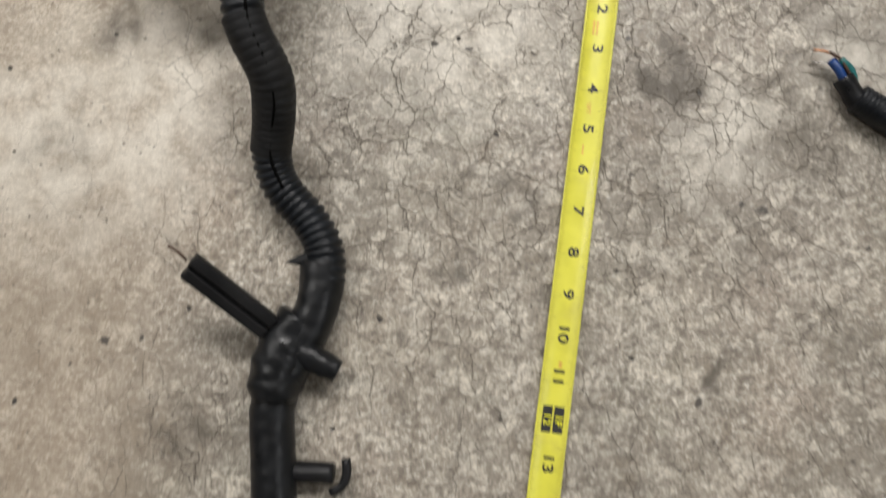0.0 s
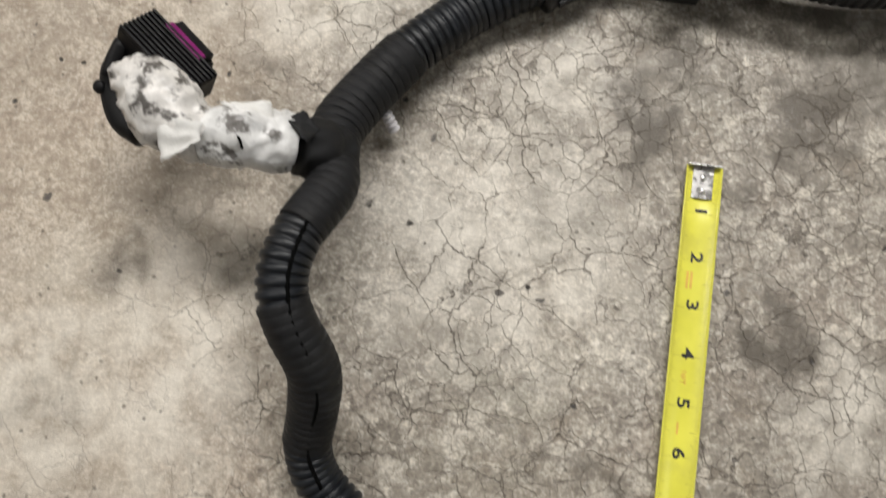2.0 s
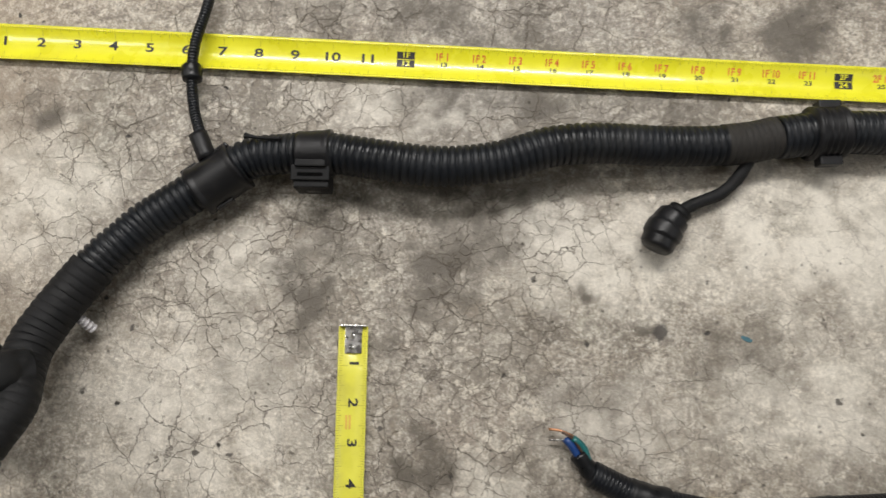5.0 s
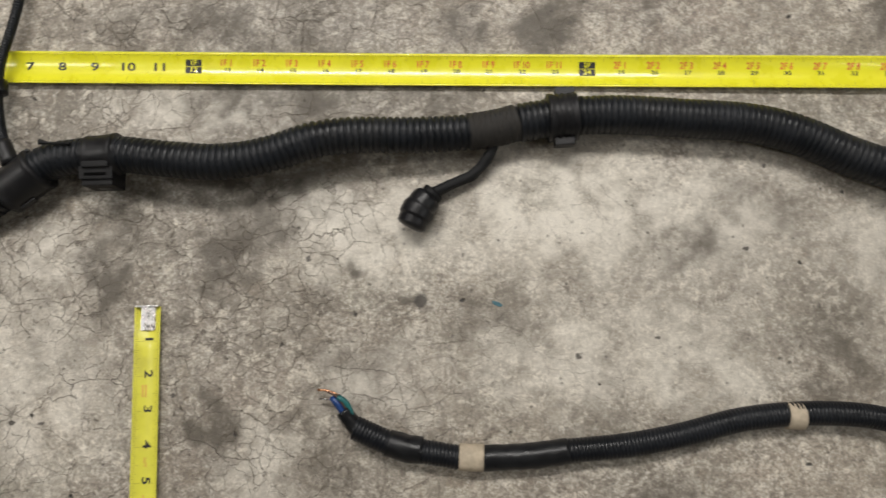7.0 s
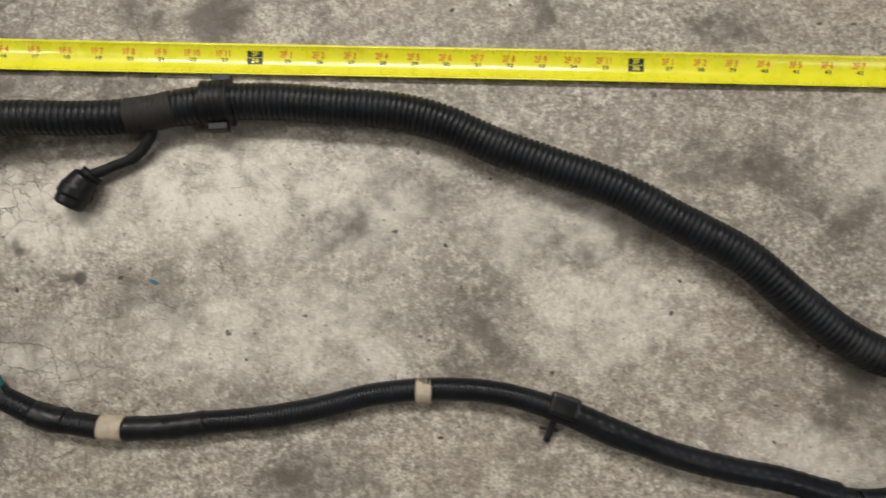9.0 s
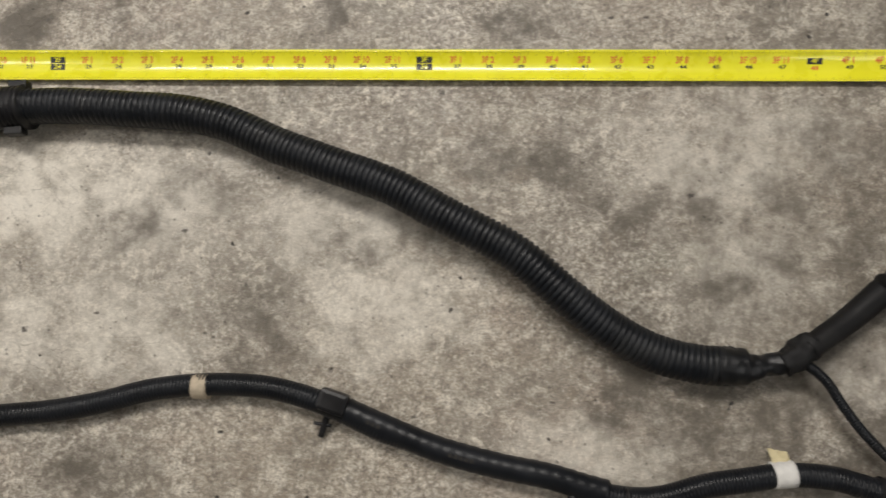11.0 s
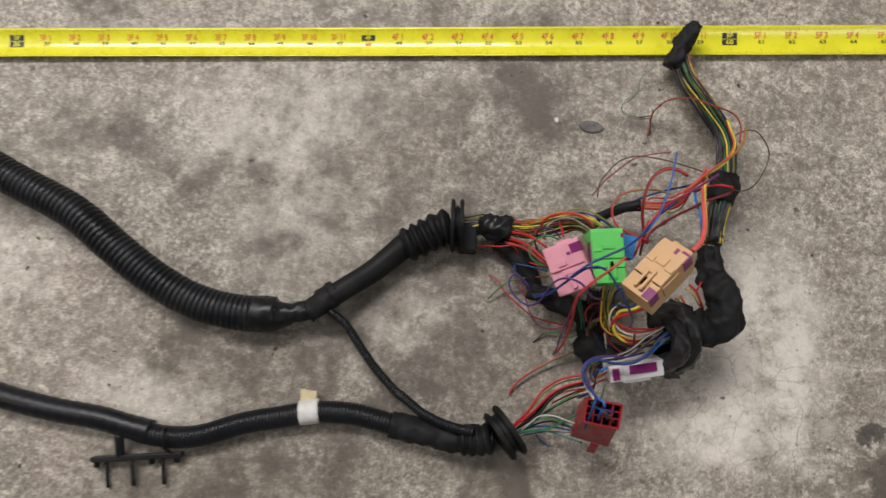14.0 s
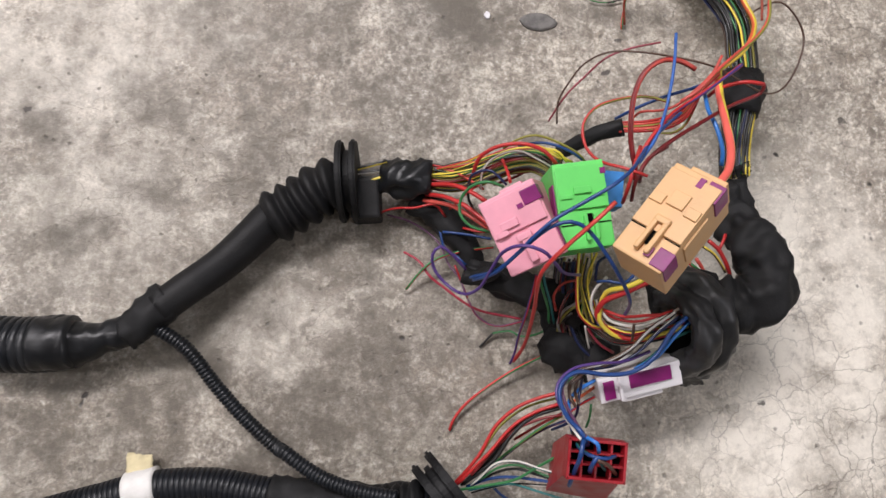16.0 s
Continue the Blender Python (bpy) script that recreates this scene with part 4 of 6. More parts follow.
    part("cap_end", block(0.003, cy * 0.7, 0.01, mc @ pose(cx / 2 + 0.001, 0, -0.008), 0.0008), PLUG_BLACK, cap)
    tube("lever", [(-0.0100, -0.1940, 0.0660), (-0.0130, -0.2020, 0.0640), (-0.0150, -0.2110, 0.0620)], 0.0042, PLUG_BLACK, body, "", 10)
    return body


black_plug()

# ---- thick loom: tape, couplings, clips, side branches ----
ribbed("tape_wrap", [(0.0901, -0.2217, 0.0412), (0.0901, -0.2075, 0.0335), (0.1001, -0.1825, 0.0248), (0.1146, -0.1578, 0.0196)], lambda a, t: 0.0134 + 0.0008 * min(1.0, a / t * 4), 0.0055, 0.0004, CLOTH, harness, "worn cloth tape round the branching")
sheet("loose_flap", [(0.0627, -0.2060, 0.0280), (0.0754, -0.2127, 0.0359), (0.0818, -0.2189, 0.0425), (0.0685, -0.2202, 0.0282)], CLOTH, mid, "curled black tape flap", 9.0, 0.004)
PIN = [(0.1070, -0.1887, 0.0211), (0.1110, -0.1933, 0.0147), (0.1140, -0.1969, 0.0100)]
pin = tube("push_pin", PIN, 0.0022, WHITE_NYLON, harness, "ridged white nylon push pin", 10)
for k in range(4):
    p = Vector(PIN[0]).lerp(Vector(PIN[-1]), 0.35 + 0.2 * k)
    q = Vector(PIN[0]).lerp(Vector(PIN[-1]), 0.43 + 0.2 * k)
    tube("barb", [tuple(p), tuple(q)], 0.0034, WHITE_NYLON, pin, "", 10, 0.001)


def sleeve_on(pts, r, mat, label, name, lip=0.0008):
    """A smooth sleeve with a rolled lip at either end."""
    return tube(name, pts, lambda a, t: r + (lip if a < 0.0025 or a > t - 0.0025 else 0.0), mat, harness, label, 28, 0.0012)


CP = [(0.1754, -0.1050, 0.0157), (0.1874, -0.0962, 0.0163), (0.2007, -0.0860, 0.0175)]
coupling = sleeve_on(CP, 0.0162, PLASTIC, "smooth black plastic coupling", "coupling")
for side, along in ((1, 0.1), (1, 0.85), (-1, 0.35)):
    a, b = Vector(CP[0]), Vector(CP[-1])
    d = (b - a).normalized()
    n = Vector((-d.y, d.x, 0))
    p = a.lerp(b, along) + n * side * 0.0165
    part("latch_tab", block(0.012, 0.0032, 0.005, Matrix.Translation(p) @ d.to_track_quat("X", "Z").to_matrix().to_4x4(), 0.0008), PLASTIC, coupling)
clip = sleeve_on([(0.2418, -0.0780, 0.0231), (0.2630, -0.0762, 0.0250)], 0.0149, PLASTIC, "black plastic band clip", "band_clip", 0.0004)
mount = part("mount", block(0.0225, 0.0135, 0.021, pose(0.2515, -0.0946, 0.0218, 0, 0, 2.0), 0.0009), RUBBER, clip, "slotted square mount")
part("top_plate", block(0.0245, 0.0098, 0.0024, pose(0.2512, -0.0922, 0.0335, 4, 0, 2.0), 0.0007), RUBBER, mount)
# The slot is a near-black plate painting its shade.
part("slot", block(0.016, 0.0021, 0.0008, pose(0.2512, -0.0935, 0.0346, 4, 0, 2.0), 0), SLIT_SHADE, mount)
part("back_wall", block(0.0195, 0.0046, 0.008, pose(0.2512, -0.0866, 0.0335, 0, 0, 2.0), 0.0008), RUBBER, mount)
part("window", block(0.0085, 0.0006, 0.0048, pose(0.2518, -0.1011, 0.0195, 0, 0, 2.0), 0), RAG, mount)
tube("tape_tail", [(0.2068, -0.0693, 0.0307), (0.2140, -0.0702, 0.0312), (0.2305, -0.0708, 0.0329)], ease((0, 0.0022), (0.3, 0.001), (1, 0.0012)), CLOTH, harness, "thin loose strand of tape", 8, 0.002)
branch = ribbed("loom_tube", [(0.1816, -0.0818, 0.0216), (0.1761, -0.0695, 0.0220), (0.1682, -0.0519, 0.0180), (0.1622, -0.0236, 0.0150), 
    (0.1619, -0.0017, 0.0140), (0.1665, 0.0229, 0.0130), (0.1695, 0.0433, 0.0120), (0.1710, 0.0712, 0.0100)], 0.0036, 0.0022, 0.0005, LOOM, harness, "thin corrugated side branch crossing the tape measure", 14)
tube("sleeve", [(0.1812, -0.0836, 0.0214), (0.1729, -0.0672, 0.0210)], 0.0062, PLASTIC, branch, "", 14)
tube("collar", [(0.1633, -0.0280, 0.0155), (0.1616, -0.0185, 0.0150)], 0.0066, VINYL, branch, "", 14, 0.0015, wrap_wave(0.005, 0.0004, 2.0))
ribbed("tape_wrap", [(0.5187, -0.0555, 0.0169), (0.5368, -0.0526, 0.0162), (0.5548, -0.0475, 0.0157)], 0.0139, 0.0042, 0.0004, BROWN_TAPE, harness, "dusty brown cloth tape patch")
lead = tube("side_lead", [(0.5388, -0.0563, 0.0172), (0.5347, -0.0704, 0.0118), (0.5224, -0.0850, 0.0080), (0.5043, -0.0938, 0.0080), 
    (0.4906, -0.1016, 0.0100)], 0.004, CLOTH, harness, "short taped lead to a round plug", 14, 0.002, wrap_wave(0.006, 0.0003, 5.0))
SP = [(0.4931, -0.0999, 0.0120), (0.4837, -0.1108, 0.0130), (0.4760, -0.1265, 0.0130)]
round_plug = tube("round_plug", SP, ease((0, 0.0062), (0.12, 0.0078), (0.2, 0.0112), (0.45, 0.0118), (0.5, 0.0128), (0.72, 0.0128), (0.75, 0.0115), (0.95, 0.0112), (1, 0.009)), PLASTIC, lead, "round black sensor plug", 9, 0.001)
tube("collar", [SP[0], tuple(Vector(SP[0]).lerp(Vector(SP[1]), 0.35))], 0.0082, RUBBER, lead, "", 14)
C2 = [(0.5769, -0.0442, 0.0156), (0.5980, -0.0423, 0.0155)]
clamp = sleeve_on(C2, 0.0168, PLASTIC, "ribbed black clamp on the loom", "band_clip", 0.0012)
a, b = Vector(C2[0]), Vector(C2[-1])
for k in range(5):
    p = a.lerp(b, 0.12 + 0.19 * k)
    tube("rib", [tuple(p), tuple(p + (b - a).normalized() * 0.0016)], 0.0176, PLASTIC, clamp, "", 24, 0.0008)
for y in (0.0185, -0.019):
    part("latch_tab", block(0.015, 0.007, 0.009, pose((a.x + b.x) / 2 + 0.002, (a.y + b.y) / 2 + y, 0.016, 0, 0, 4), 0.001), PLASTIC, clamp)

# ---- slim loom: cut end, bands, clips ----
tube("cut_sleeve", [(0.4296, -0.2597, 0.0078), (0.4393, -0.2713, 0.0068), (0.4512, -0.2791, 0.0078), (0.4664, -0.2831, 0.0088)], ease((0, 0.0055), (0.5, 0.0062), (1, 0.0082)), VINYL, harness, "narrow taped end of the slim loom", 16, 0.002, wrap_wave(0.01, 0.0003, 6.0))
wrap([(0.4622, -0.2816, 0.0088), (0.4749, -0.2852, 0.0088), (0.4869, -0.2870, 0.0088)], 0.0095, VINYL, "glossy vinyl tape cuff", seed=21.0)
tube("bare_wire", [(0.4107, -0.2453, 0.0080), (0.4183, -0.2459, 0.0090), (0.4266, -0.2490, 0.0090)], 0.0008, COPPER, harness, "bare copper strand", 8)
tube("bare_wire", [(0.4114, -0.2523, 0.0060), (0.4224, -0.2516, 0.0080)], 0.0006, CHROME, harness, "bare tinned strand", 8)
tube("cut_wire", [(0.4215, -0.2504, 0.0080), (0.4259, -0.2554, 0.0090), (0.4328, -0.2657, 0.0083)], 0.0026, INSULATION["blue"], harness, "cut dark blue wire", 10)
tube("cut_wire", [(0.4259, -0.2498, 0.0100), (0.4330, -0.2554, 0.0098), (0.4374, -0.2679, 0.0089)], 0.0022, INSULATION["teal"], harness, "cut green wire", 10)
tube("cut_wire", [(0.4281, -0.2511, 0.0080), (0.4323, -0.2569, 0.0078), (0.4361, -0.2678, 0.0079)], 0.0024, INSULATION["black"], harness, "cut black wire", 10)
tube("cut_wire", [(0.4187, -0.2466, 0.0110), (0.4253, -0.2497, 0.0110), (0.4320, -0.2583, 0.0107)], 0.0009, INSULATION["brown"], harness, "cut brown wire", 8)
for pts, mat, text in (([(0.5134, -0.2909, 0.0089), (0.5308, -0.2915, 0.0090)], MASKING, "beige masking tape band"), ([(0.7459, -0.2592, 0.0089), (0.7574, -0.2592, 0.0091)], MASKING, "worn beige masking tape band"), ([(1.1739, -0.3109, 0.0090), (1.1891, -0.3093, 0.0090)], WHITE_TAPE, "white tape band with a yellowed tail")):
    band = tube("tape_band", pts, 0.0095, mat, harness, text, 24, 0.002, wrap_wave(0.02, 0.0002, 3.0, 0.0002))
F = (1.1805, -0.2984, 0.012, -0.4, 0.0142, 0.0113)
sheet("tape_tail", [(F[0] - 0.0065, F[1] - 0.0065, 0.012), (F[0] + 0.0068, F[1] - 0.0065, 0.0125), (F[0] + 0.0055, F[1] + 0.004, 0.007), (F[0] - 0.008, F[1] + 0.006, 0.005)], YELLOWED, band, "yellowed tail of tape", 4.0)
wrap([(0.5308, -0.2915, 0.0090), (0.5617, -0.2898, 0.0089), (0.5908, -0.2858, 0.0089)], 0.0089, VINYL, "smooth taped stretch of slim loom", seed=23.0, rough=0.00015)
SD = (0.8548, -0.2676, 0.014, -12.9, 0.0211, 0.0131)
saddle = part("saddle_clip", block(0.0225, 0.0165, 0.012, pose(SD[0], SD[1] + 0.0005, 0.017, 0, 0, SD[3] - 4), 0.003), PLASTIC, harness, "black saddle clip with a push pin")
PN = [(0.8495, -0.2765, 0.0069), (0.8437, -0.2940, 0.0060)]
tube("push_pin", [(*PN[0][:2], 0.008), (*PN[1][:2], 0.004)], 0.0026, PLASTIC, saddle, "", 10)
PC = [(0.8383, -0.2841, 0.0064), (0.8520, -0.2860, 0.0066)]
tube("barb", PC, 0.0014, PLASTIC, saddle, "", 8)
over = tube("over_sleeve", [(0.8632, -0.2734, 0.0110), (0.8938, -0.2856, 0.0109), (0.9342, -0.3002, 0.0106), (0.9770, -0.3103, 0.0103), 
    (1.0154, -0.3168, 0.0100), (1.0410, -0.3235, 0.0096), (1.0564, -0.3271, 0.0094)], lambda a, t: 0.0094 + 0.0002 * math.sin(a * 700), LOOM_BLUE, harness, "smooth outer sleeve with worn print", 24, 0.0022)
OV = [(0.8632, -0.2734, 0.0110), (0.8938, -0.2856, 0.0109), (0.9342, -0.3002, 0.0106), (0.9770, -0.3103, 0.0103), 
    (1.0154, -0.3168, 0.0100), (1.0410, -0.3235, 0.0096), (1.0564, -0.3271, 0.0094)]
for along, n in ((0.1, 3), (0.42, 5)):
    c, s = smooth_path(OV, 0.004)
    for k in range(n):
        i = int(along * len(c)) + k
        d = Vector(c[i + 1] - c[i]).normalized()
        part("print_bar", block(0.0026, 0.0028, 0.0003, Matrix.Translation(Vector(c[i]) + Vector((0, 0, 0.0094))) @ d.to_track_quat("X", "Z").to_matrix().to_4x4(), 0), BROWN_TAPE, over)
CB = [(1.0092, -0.3492, 0.0060), (1.0808, -0.3445, 0.0053)]
a, b = Vector(CB[0]), Vector(CB[1])
comb = part("comb_clip", block((b - a).length, 0.0042, 0.0075, Matrix.Translation((a + b) / 2) @ (b - a).to_track_quat("X", "Z").to_matrix().to_4x4(), 0.0006), PLASTIC, harness, "black comb-shaped mounting clip with long legs")
CL = [(1.0204, -0.3519, 0.0030), (1.0218, -0.3710, 0.0030), (1.0405, -0.3506, 0.0030), (1.0418, -0.3692, 0.0030), 
    (1.0651, -0.3485, 0.0029), (1.0664, -0.3679, 0.0030)]
for k in range(0, 6, 2):
    tube("leg", [(*CL[k][:2], 0.005), (*CL[k + 1][:2], 0.0028)], 0.0016, PLASTIC, comb, "", 8)
CQ = [(1.0315, -0.3470, 0.0060), (1.0317, -0.3284, 0.0116), (1.0129, -0.3492, 0.0060), (1.0119, -0.3549, 0.0040), 
    (1.0563, -0.3455, 0.0057), (1.0562, -0.3519, 0.0040), (1.0755, -0.3449, 0.0054), (1.0766, -0.3506, 0.0040)]
for k in range(0, 8, 2):
    tube("post", [CQ[k], CQ[k + 1]], 0.0036 if k == 0 else 0.0024, PLASTIC, comb, "", 10)
TI = [(1.0697, -0.3233, 0.0110), (1.0721, -0.3423, 0.0111)]
tie_mid = [(a + b) / 2 for a, b in zip(*TI)]
tube("cable_tie", [(*TI[0][:2], 0.012), (*TI[0][:2], 0.0185), (tie_mid[0], tie_mid[1] + 0.002, 0.0215), (tie_mid[0] + 0.0004, tie_mid[1] - 0.004, 0.0195), (*TI[1][:2], 0.009)], 0.0012, PLASTIC, harness, "black cable tie", 8, 0.002)
wrap([(1.2455, -0.3183, 0.0108), (1.2754, -0.3253, 0.0115), (1.3015, -0.3290, 0.0121), (1.3170, -0.3299, 0.0124)], ease((0, 0.0092), (0.25, 0.0101), (1, 0.0104)), CLOTH, "creased tape joining the thin tube", seed=29.0, rough=0.0011)

# ---- fork and rubber grommets ----
wrap([(1.1350, -0.2330, 0.0170), (1.1440, -0.2340, 0.0170), (1.1540, -0.2340, 0.0170)], 0.0132, VINYL, "glossy vinyl tape over the end of the thick loom", rough=0.0004, seed=30.0, pitch=0.009, lift=0.0005)
wrap([(1.1480, -0.2350, 0.0150), (1.1570, -0.2350, 0.0150), (1.1670, -0.2330, 0.0150), (1.1780, -0.2310, 0.0170), (1.1860, -0.2290, 0.0180)], ease((0, 0.0122), (0.22, 0.0105), (0.5, 0.0078), (1, 0.0074)), VINYL, "glossy tape narrowing out of the thick loom", rough=0.0008, seed=31.0, pitch=0.009, lift=0.0006)
wrap([(1.1800, -0.2310, 0.0180), (1.1880, -0.2270, 0.0190), (1.1950, -0.2210, 0.0190), (1.2020, -0.2150, 0.0180)], ease((0, 0.0078), (0.3, 0.0094), (0.7, 0.0094), (1, 0.0092)), CLOTH, "knotted tape at the fork", rough=0.0013, seed=37.0, pitch=0.009, lift=0.0009)
boot = tube("rubber_boot", [(1.1970, -0.2210, 0.0201), (1.2068, -0.2140, 0.0180), (1.2294, -0.1989, 0.0133), (1.2535, -0.1789, 0.0126), 
    (1.2557, -0.1774, 0.0125)], ease((0, 0.0086), (0.4, 0.0089), (0.85, 0.0098), (1, 0.0104)), RUBBER, harness, "matt black rubber boot", 26, 0.003)
BELL = [(1.2543, -0.1796, 0.0166), (1.2679, -0.1730, 0.0163), (1.2825, -0.1655, 0.0188), (1.2915, -0.1630, 0.0200)]


def bellows(pts, r, depth, folds, parent, label):
    c, s = smooth_path(pts, 0.001)
    total = s[-1]
    return tube("bellows", pts, lambda a, t: r + depth * (0.5 - 0.5 * math.cos(2 * math.pi * folds * a / t)) ** 0.7, RUBBER, parent, label, 28, total / (folds * 12))


def disc(name, centre, axis, radius, thick, mat, parent, label="", sy=1.0):
    bm = bmesh.new()
    bmesh.ops.create_cone(bm, cap_ends=True, segments=40, radius1=radius, radius2=radius, depth=thick)
    bmesh.ops.bevel(bm, geom=[e for e in bm.edges if len(e.link_faces) == 2 and abs(e.calc_face_angle(0)) > 1], offset=thick * 0.3, segments=2, affect="EDGES")
    bake(bm, Matrix.Translation(centre) @ Vector(axis).to_track_quat("Z", "Y").to_matrix().to_4x4() @ Matrix.Diagonal((sy, 1, 1, 1)))
    return part(name, bm, mat, parent, label, False)


bellows(BELL, 0.0112, 0.0034, 5, boot, "folded rubber bellows")
FL = [(1.2915, -0.1630, 0.0200), (1.3032, -0.1633, 0.0200)]
ax = (Vector(FL[1]) - Vector(FL[0])).normalized()
c0 = Vector(FL[0])
disc("flange", c0 + ax * 0.0015, ax, 0.0215, 0.0032, RUBBER, boot)
disc("flange", c0 + ax * 0.0085, ax, 0.0215, 0.0032, RUBBER, boot)
disc("collar", c0 + ax * 0.005, ax, 0.016, 0.006, RUBBER, boot)
part("grommet_block", block(0.015, 0.021, 0.022, Matrix.Translation(c0 + ax * 0.0125 + Vector((0.0005, -0.01, -0.006))) @ pose(0, 0, 0, 0, 0, math.degrees(math.atan2(ax.y, ax.x))), 0.0015), RUBBER, boot)
G2 = [(1.3005, -0.3291, 0.0151), (1.3126, -0.3292, 0.0173), (1.3233, -0.3270, 0.0196)]
boot_low = bellows(G2, 0.0102, 0.002, 4, harness, "folded rubber boot of the lower grommet")
GA = [(1.3298, -0.3255, 0.0214), (1.3381, -0.3199, 0.0202)]
ax2 = (Vector(GA[1]) - Vector(GA[0])).normalized()
c1 = Vector(GA[0])
disc("flange", c1, ax2, 0.0205, 0.004, RUBBER, boot_low)
disc("flange", c1 + ax2 * 0.009, ax2, 0.0215, 0.004, RUBBER, boot_low)
disc("collar", c1 + ax2 * 0.0045, ax2, 0.016, 0.007, RUBBER, boot_low)

# ---- taped bundles among the loose wires ----
wrap([(1.3144, -0.1621, 0.02), (1.3268, -0.1645, 0.023), (1.3394, -0.1664, 0.024)], ease((0, 0.0085), (0.5, 0.0092), (1, 0.0082)), VINYL, "glossy black tape round the wires", rough=0.0022, seed=41.0, flat=0.9)
wrap([(1.3285, -0.1735, 0.012), (1.3412, -0.1823, 0.012), (1.3497, -0.1928, 0.012), (1.3556, -0.2027, 0.012), 
    (1.3577, -0.2107, 0.01)], ease((0, 0.007), (0.6, 0.008), (1, 0.0055)), CLOTH, "black cloth taped bundle", rough=0.0008, seed=43.0)
wrap([(1.3507, -0.2169, 0.03), (1.3544, -0.2187, 0.03), (1.3615, -0.2182, 0.036), (1.3656, -0.2164, 0.04)], 0.0034, CLOTH, "black taped bundle end", rough=0.0004, seed=45.0)
tube("taped_lead", [(1.3684, -0.2177, 0.03), (1.3784, -0.2253, 0.026), (1.3909, -0.2326, 0.024)], 0.0019, CLOTH, harness, "thin black taped lead", 10)
wrap([(1.4386, -0.1485, 0.032), (1.4279, -0.1492, 0.028), (1.4179, -0.1518, 0.02), (1.409, -0.1546, 0.012)], ease((0, 0.0042), (1, 0.0036)), CLOTH, "black cloth taped lead", rough=0.0003, seed=47.0)
wrap([(1.4882, -0.1811, 0.034), (1.4872, -0.1958, 0.036), (1.4899, -0.2121, 0.044), (1.4933, -0.227, 0.05), 
    (1.4898, -0.2381, 0.052), (1.4803, -0.2431, 0.05), (1.4667, -0.2419, 0.048), (1.4554, -0.2349, 0.044), 
    (1.4409, -0.2353, 0.036)], ease((0, 0.0066), (0.16, 0.0088), (0.35, 0.0118), (0.55, 0.0132), (0.75, 0.0122), (1, 0.008)), CLOTH, "thick bend wrapped in matt black cloth tape", rough=0.0022, lift=0.0009, pitch=0.016, seed=49.0, seg=36)
wrap([(1.4508, -0.2278, 0.05), (1.4577, -0.2341, 0.058), (1.463, -0.244, 0.06), (1.4659, -0.2556, 0.056), 
    (1.4645, -0.2657, 0.046), (1.4607, -0.2713, 0.036)], ease((0, 0.006), (0.4, 0.0078), (1, 0.0065)), RAG, "loose folded black sleeve end", rough=0.0011, lift=0.0004, seed=51.0, seg=36)
wrap([(1.4424, -0.2366, 0.046), (1.4488, -0.237, 0.056), (1.4531, -0.2433, 0.064), (1.4554, -0.2541, 0.064), 
    (1.4548, -0.264, 0.056), (1.4495, -0.2684, 0.046), (1.4449, -0.2671, 0.038)], ease((0, 0.005), (0.45, 0.0062), (1, 0.0062)), RAG, "creased inner fold of the sleeve end", rough=0.0012, lift=0.0005, seed=53.0, seg=36)
# A solid near-black filler paints the shade inside the sleeve's opening.
tube("sleeve_mouth", [(1.4514, -0.2418, 0.04), (1.4542, -0.2515, 0.044), (1.4519, -0.2608, 0.042), (1.4454, -0.2631, 0.038)], ease((0, 0.007), (0.5, 0.009), (1, 0.006)), SLIT_SHADE, harness, "near-black filler for the shade in the sleeve mouth", 16)
wrap([(1.3543, -0.212, 0.018), (1.3672, -0.219, 0.02), (1.3809, -0.226, 0.022), (1.3977, -0.232, 0.022), 
    (1.4102, -0.2422, 0.02)], ease((0, 0.004), (0.3, 0.0085), (1, 0.0075)), CLOTH, "black taped strand under the plugs", rough=0.0014, seed=63.0)
sheet("loose_cloth", [(1.3876, -0.237, 0.02), (1.406, -0.2355, 0.03), (1.4215, -0.2676, 0.016), (1.3959, -0.271, 0.006)], CLOTH, harness, "black cloth tape bunched under the wires", 16.0, 0.006)
sheet("loose_flap", [(1.4404, -0.2655, 0.042), (1.4591, -0.2657, 0.048), (1.4648, -0.2803, 0.03), (1.4546, -0.2809, 0.026)], RAG, harness, "frayed corner of black tape", 12.0, 0.004)
sheet("loose_flap", [(1.4892, -0.175, 0.04), (1.4984, -0.1715, 0.036), (1.5027, -0.1758, 0.03), (1.4935, -0.1849, 0.034)], CLOTH, harness, "torn tip of black tape", 14.0, 0.003)
wrap([(1.5059, -0.123, 0.026), (1.5042, -0.1325, 0.027), (1.501, -0.1444, 0.028)], ease((0, 0.0105), (0.5, 0.0112), (1, 0.0108)), CLOTH, "black tape band round the wire trunk", rough=0.0014, seed=53.0, flat=0.75)
wrap([(1.4703, -0.0308, 0.016), (1.4756, -0.0196, 0.018), (1.4822, -0.0084, 0.02), (1.4898, 0.0042, 0.022)], ease((0, 0.0062), (0.5, 0.0076), (0.85, 0.0062), (1, 0.0044)), CLOTH, "ragged taped end lying on the tape measure", rough=0.0022, seed=55.0)
wrap([(1.3916, -0.2496, 0.012), (1.4004, -0.2569, 0.014), (1.4143, -0.2632, 0.014), (1.4272, -0.2663, 0.014)], ease((0, 0.006), (0.15, 0.0125), (0.85, 0.013), (1, 0.007)), CLOTH, "flat black taped bundle under the wires", rough=0.0022, seed=57.0, flat=0.75)

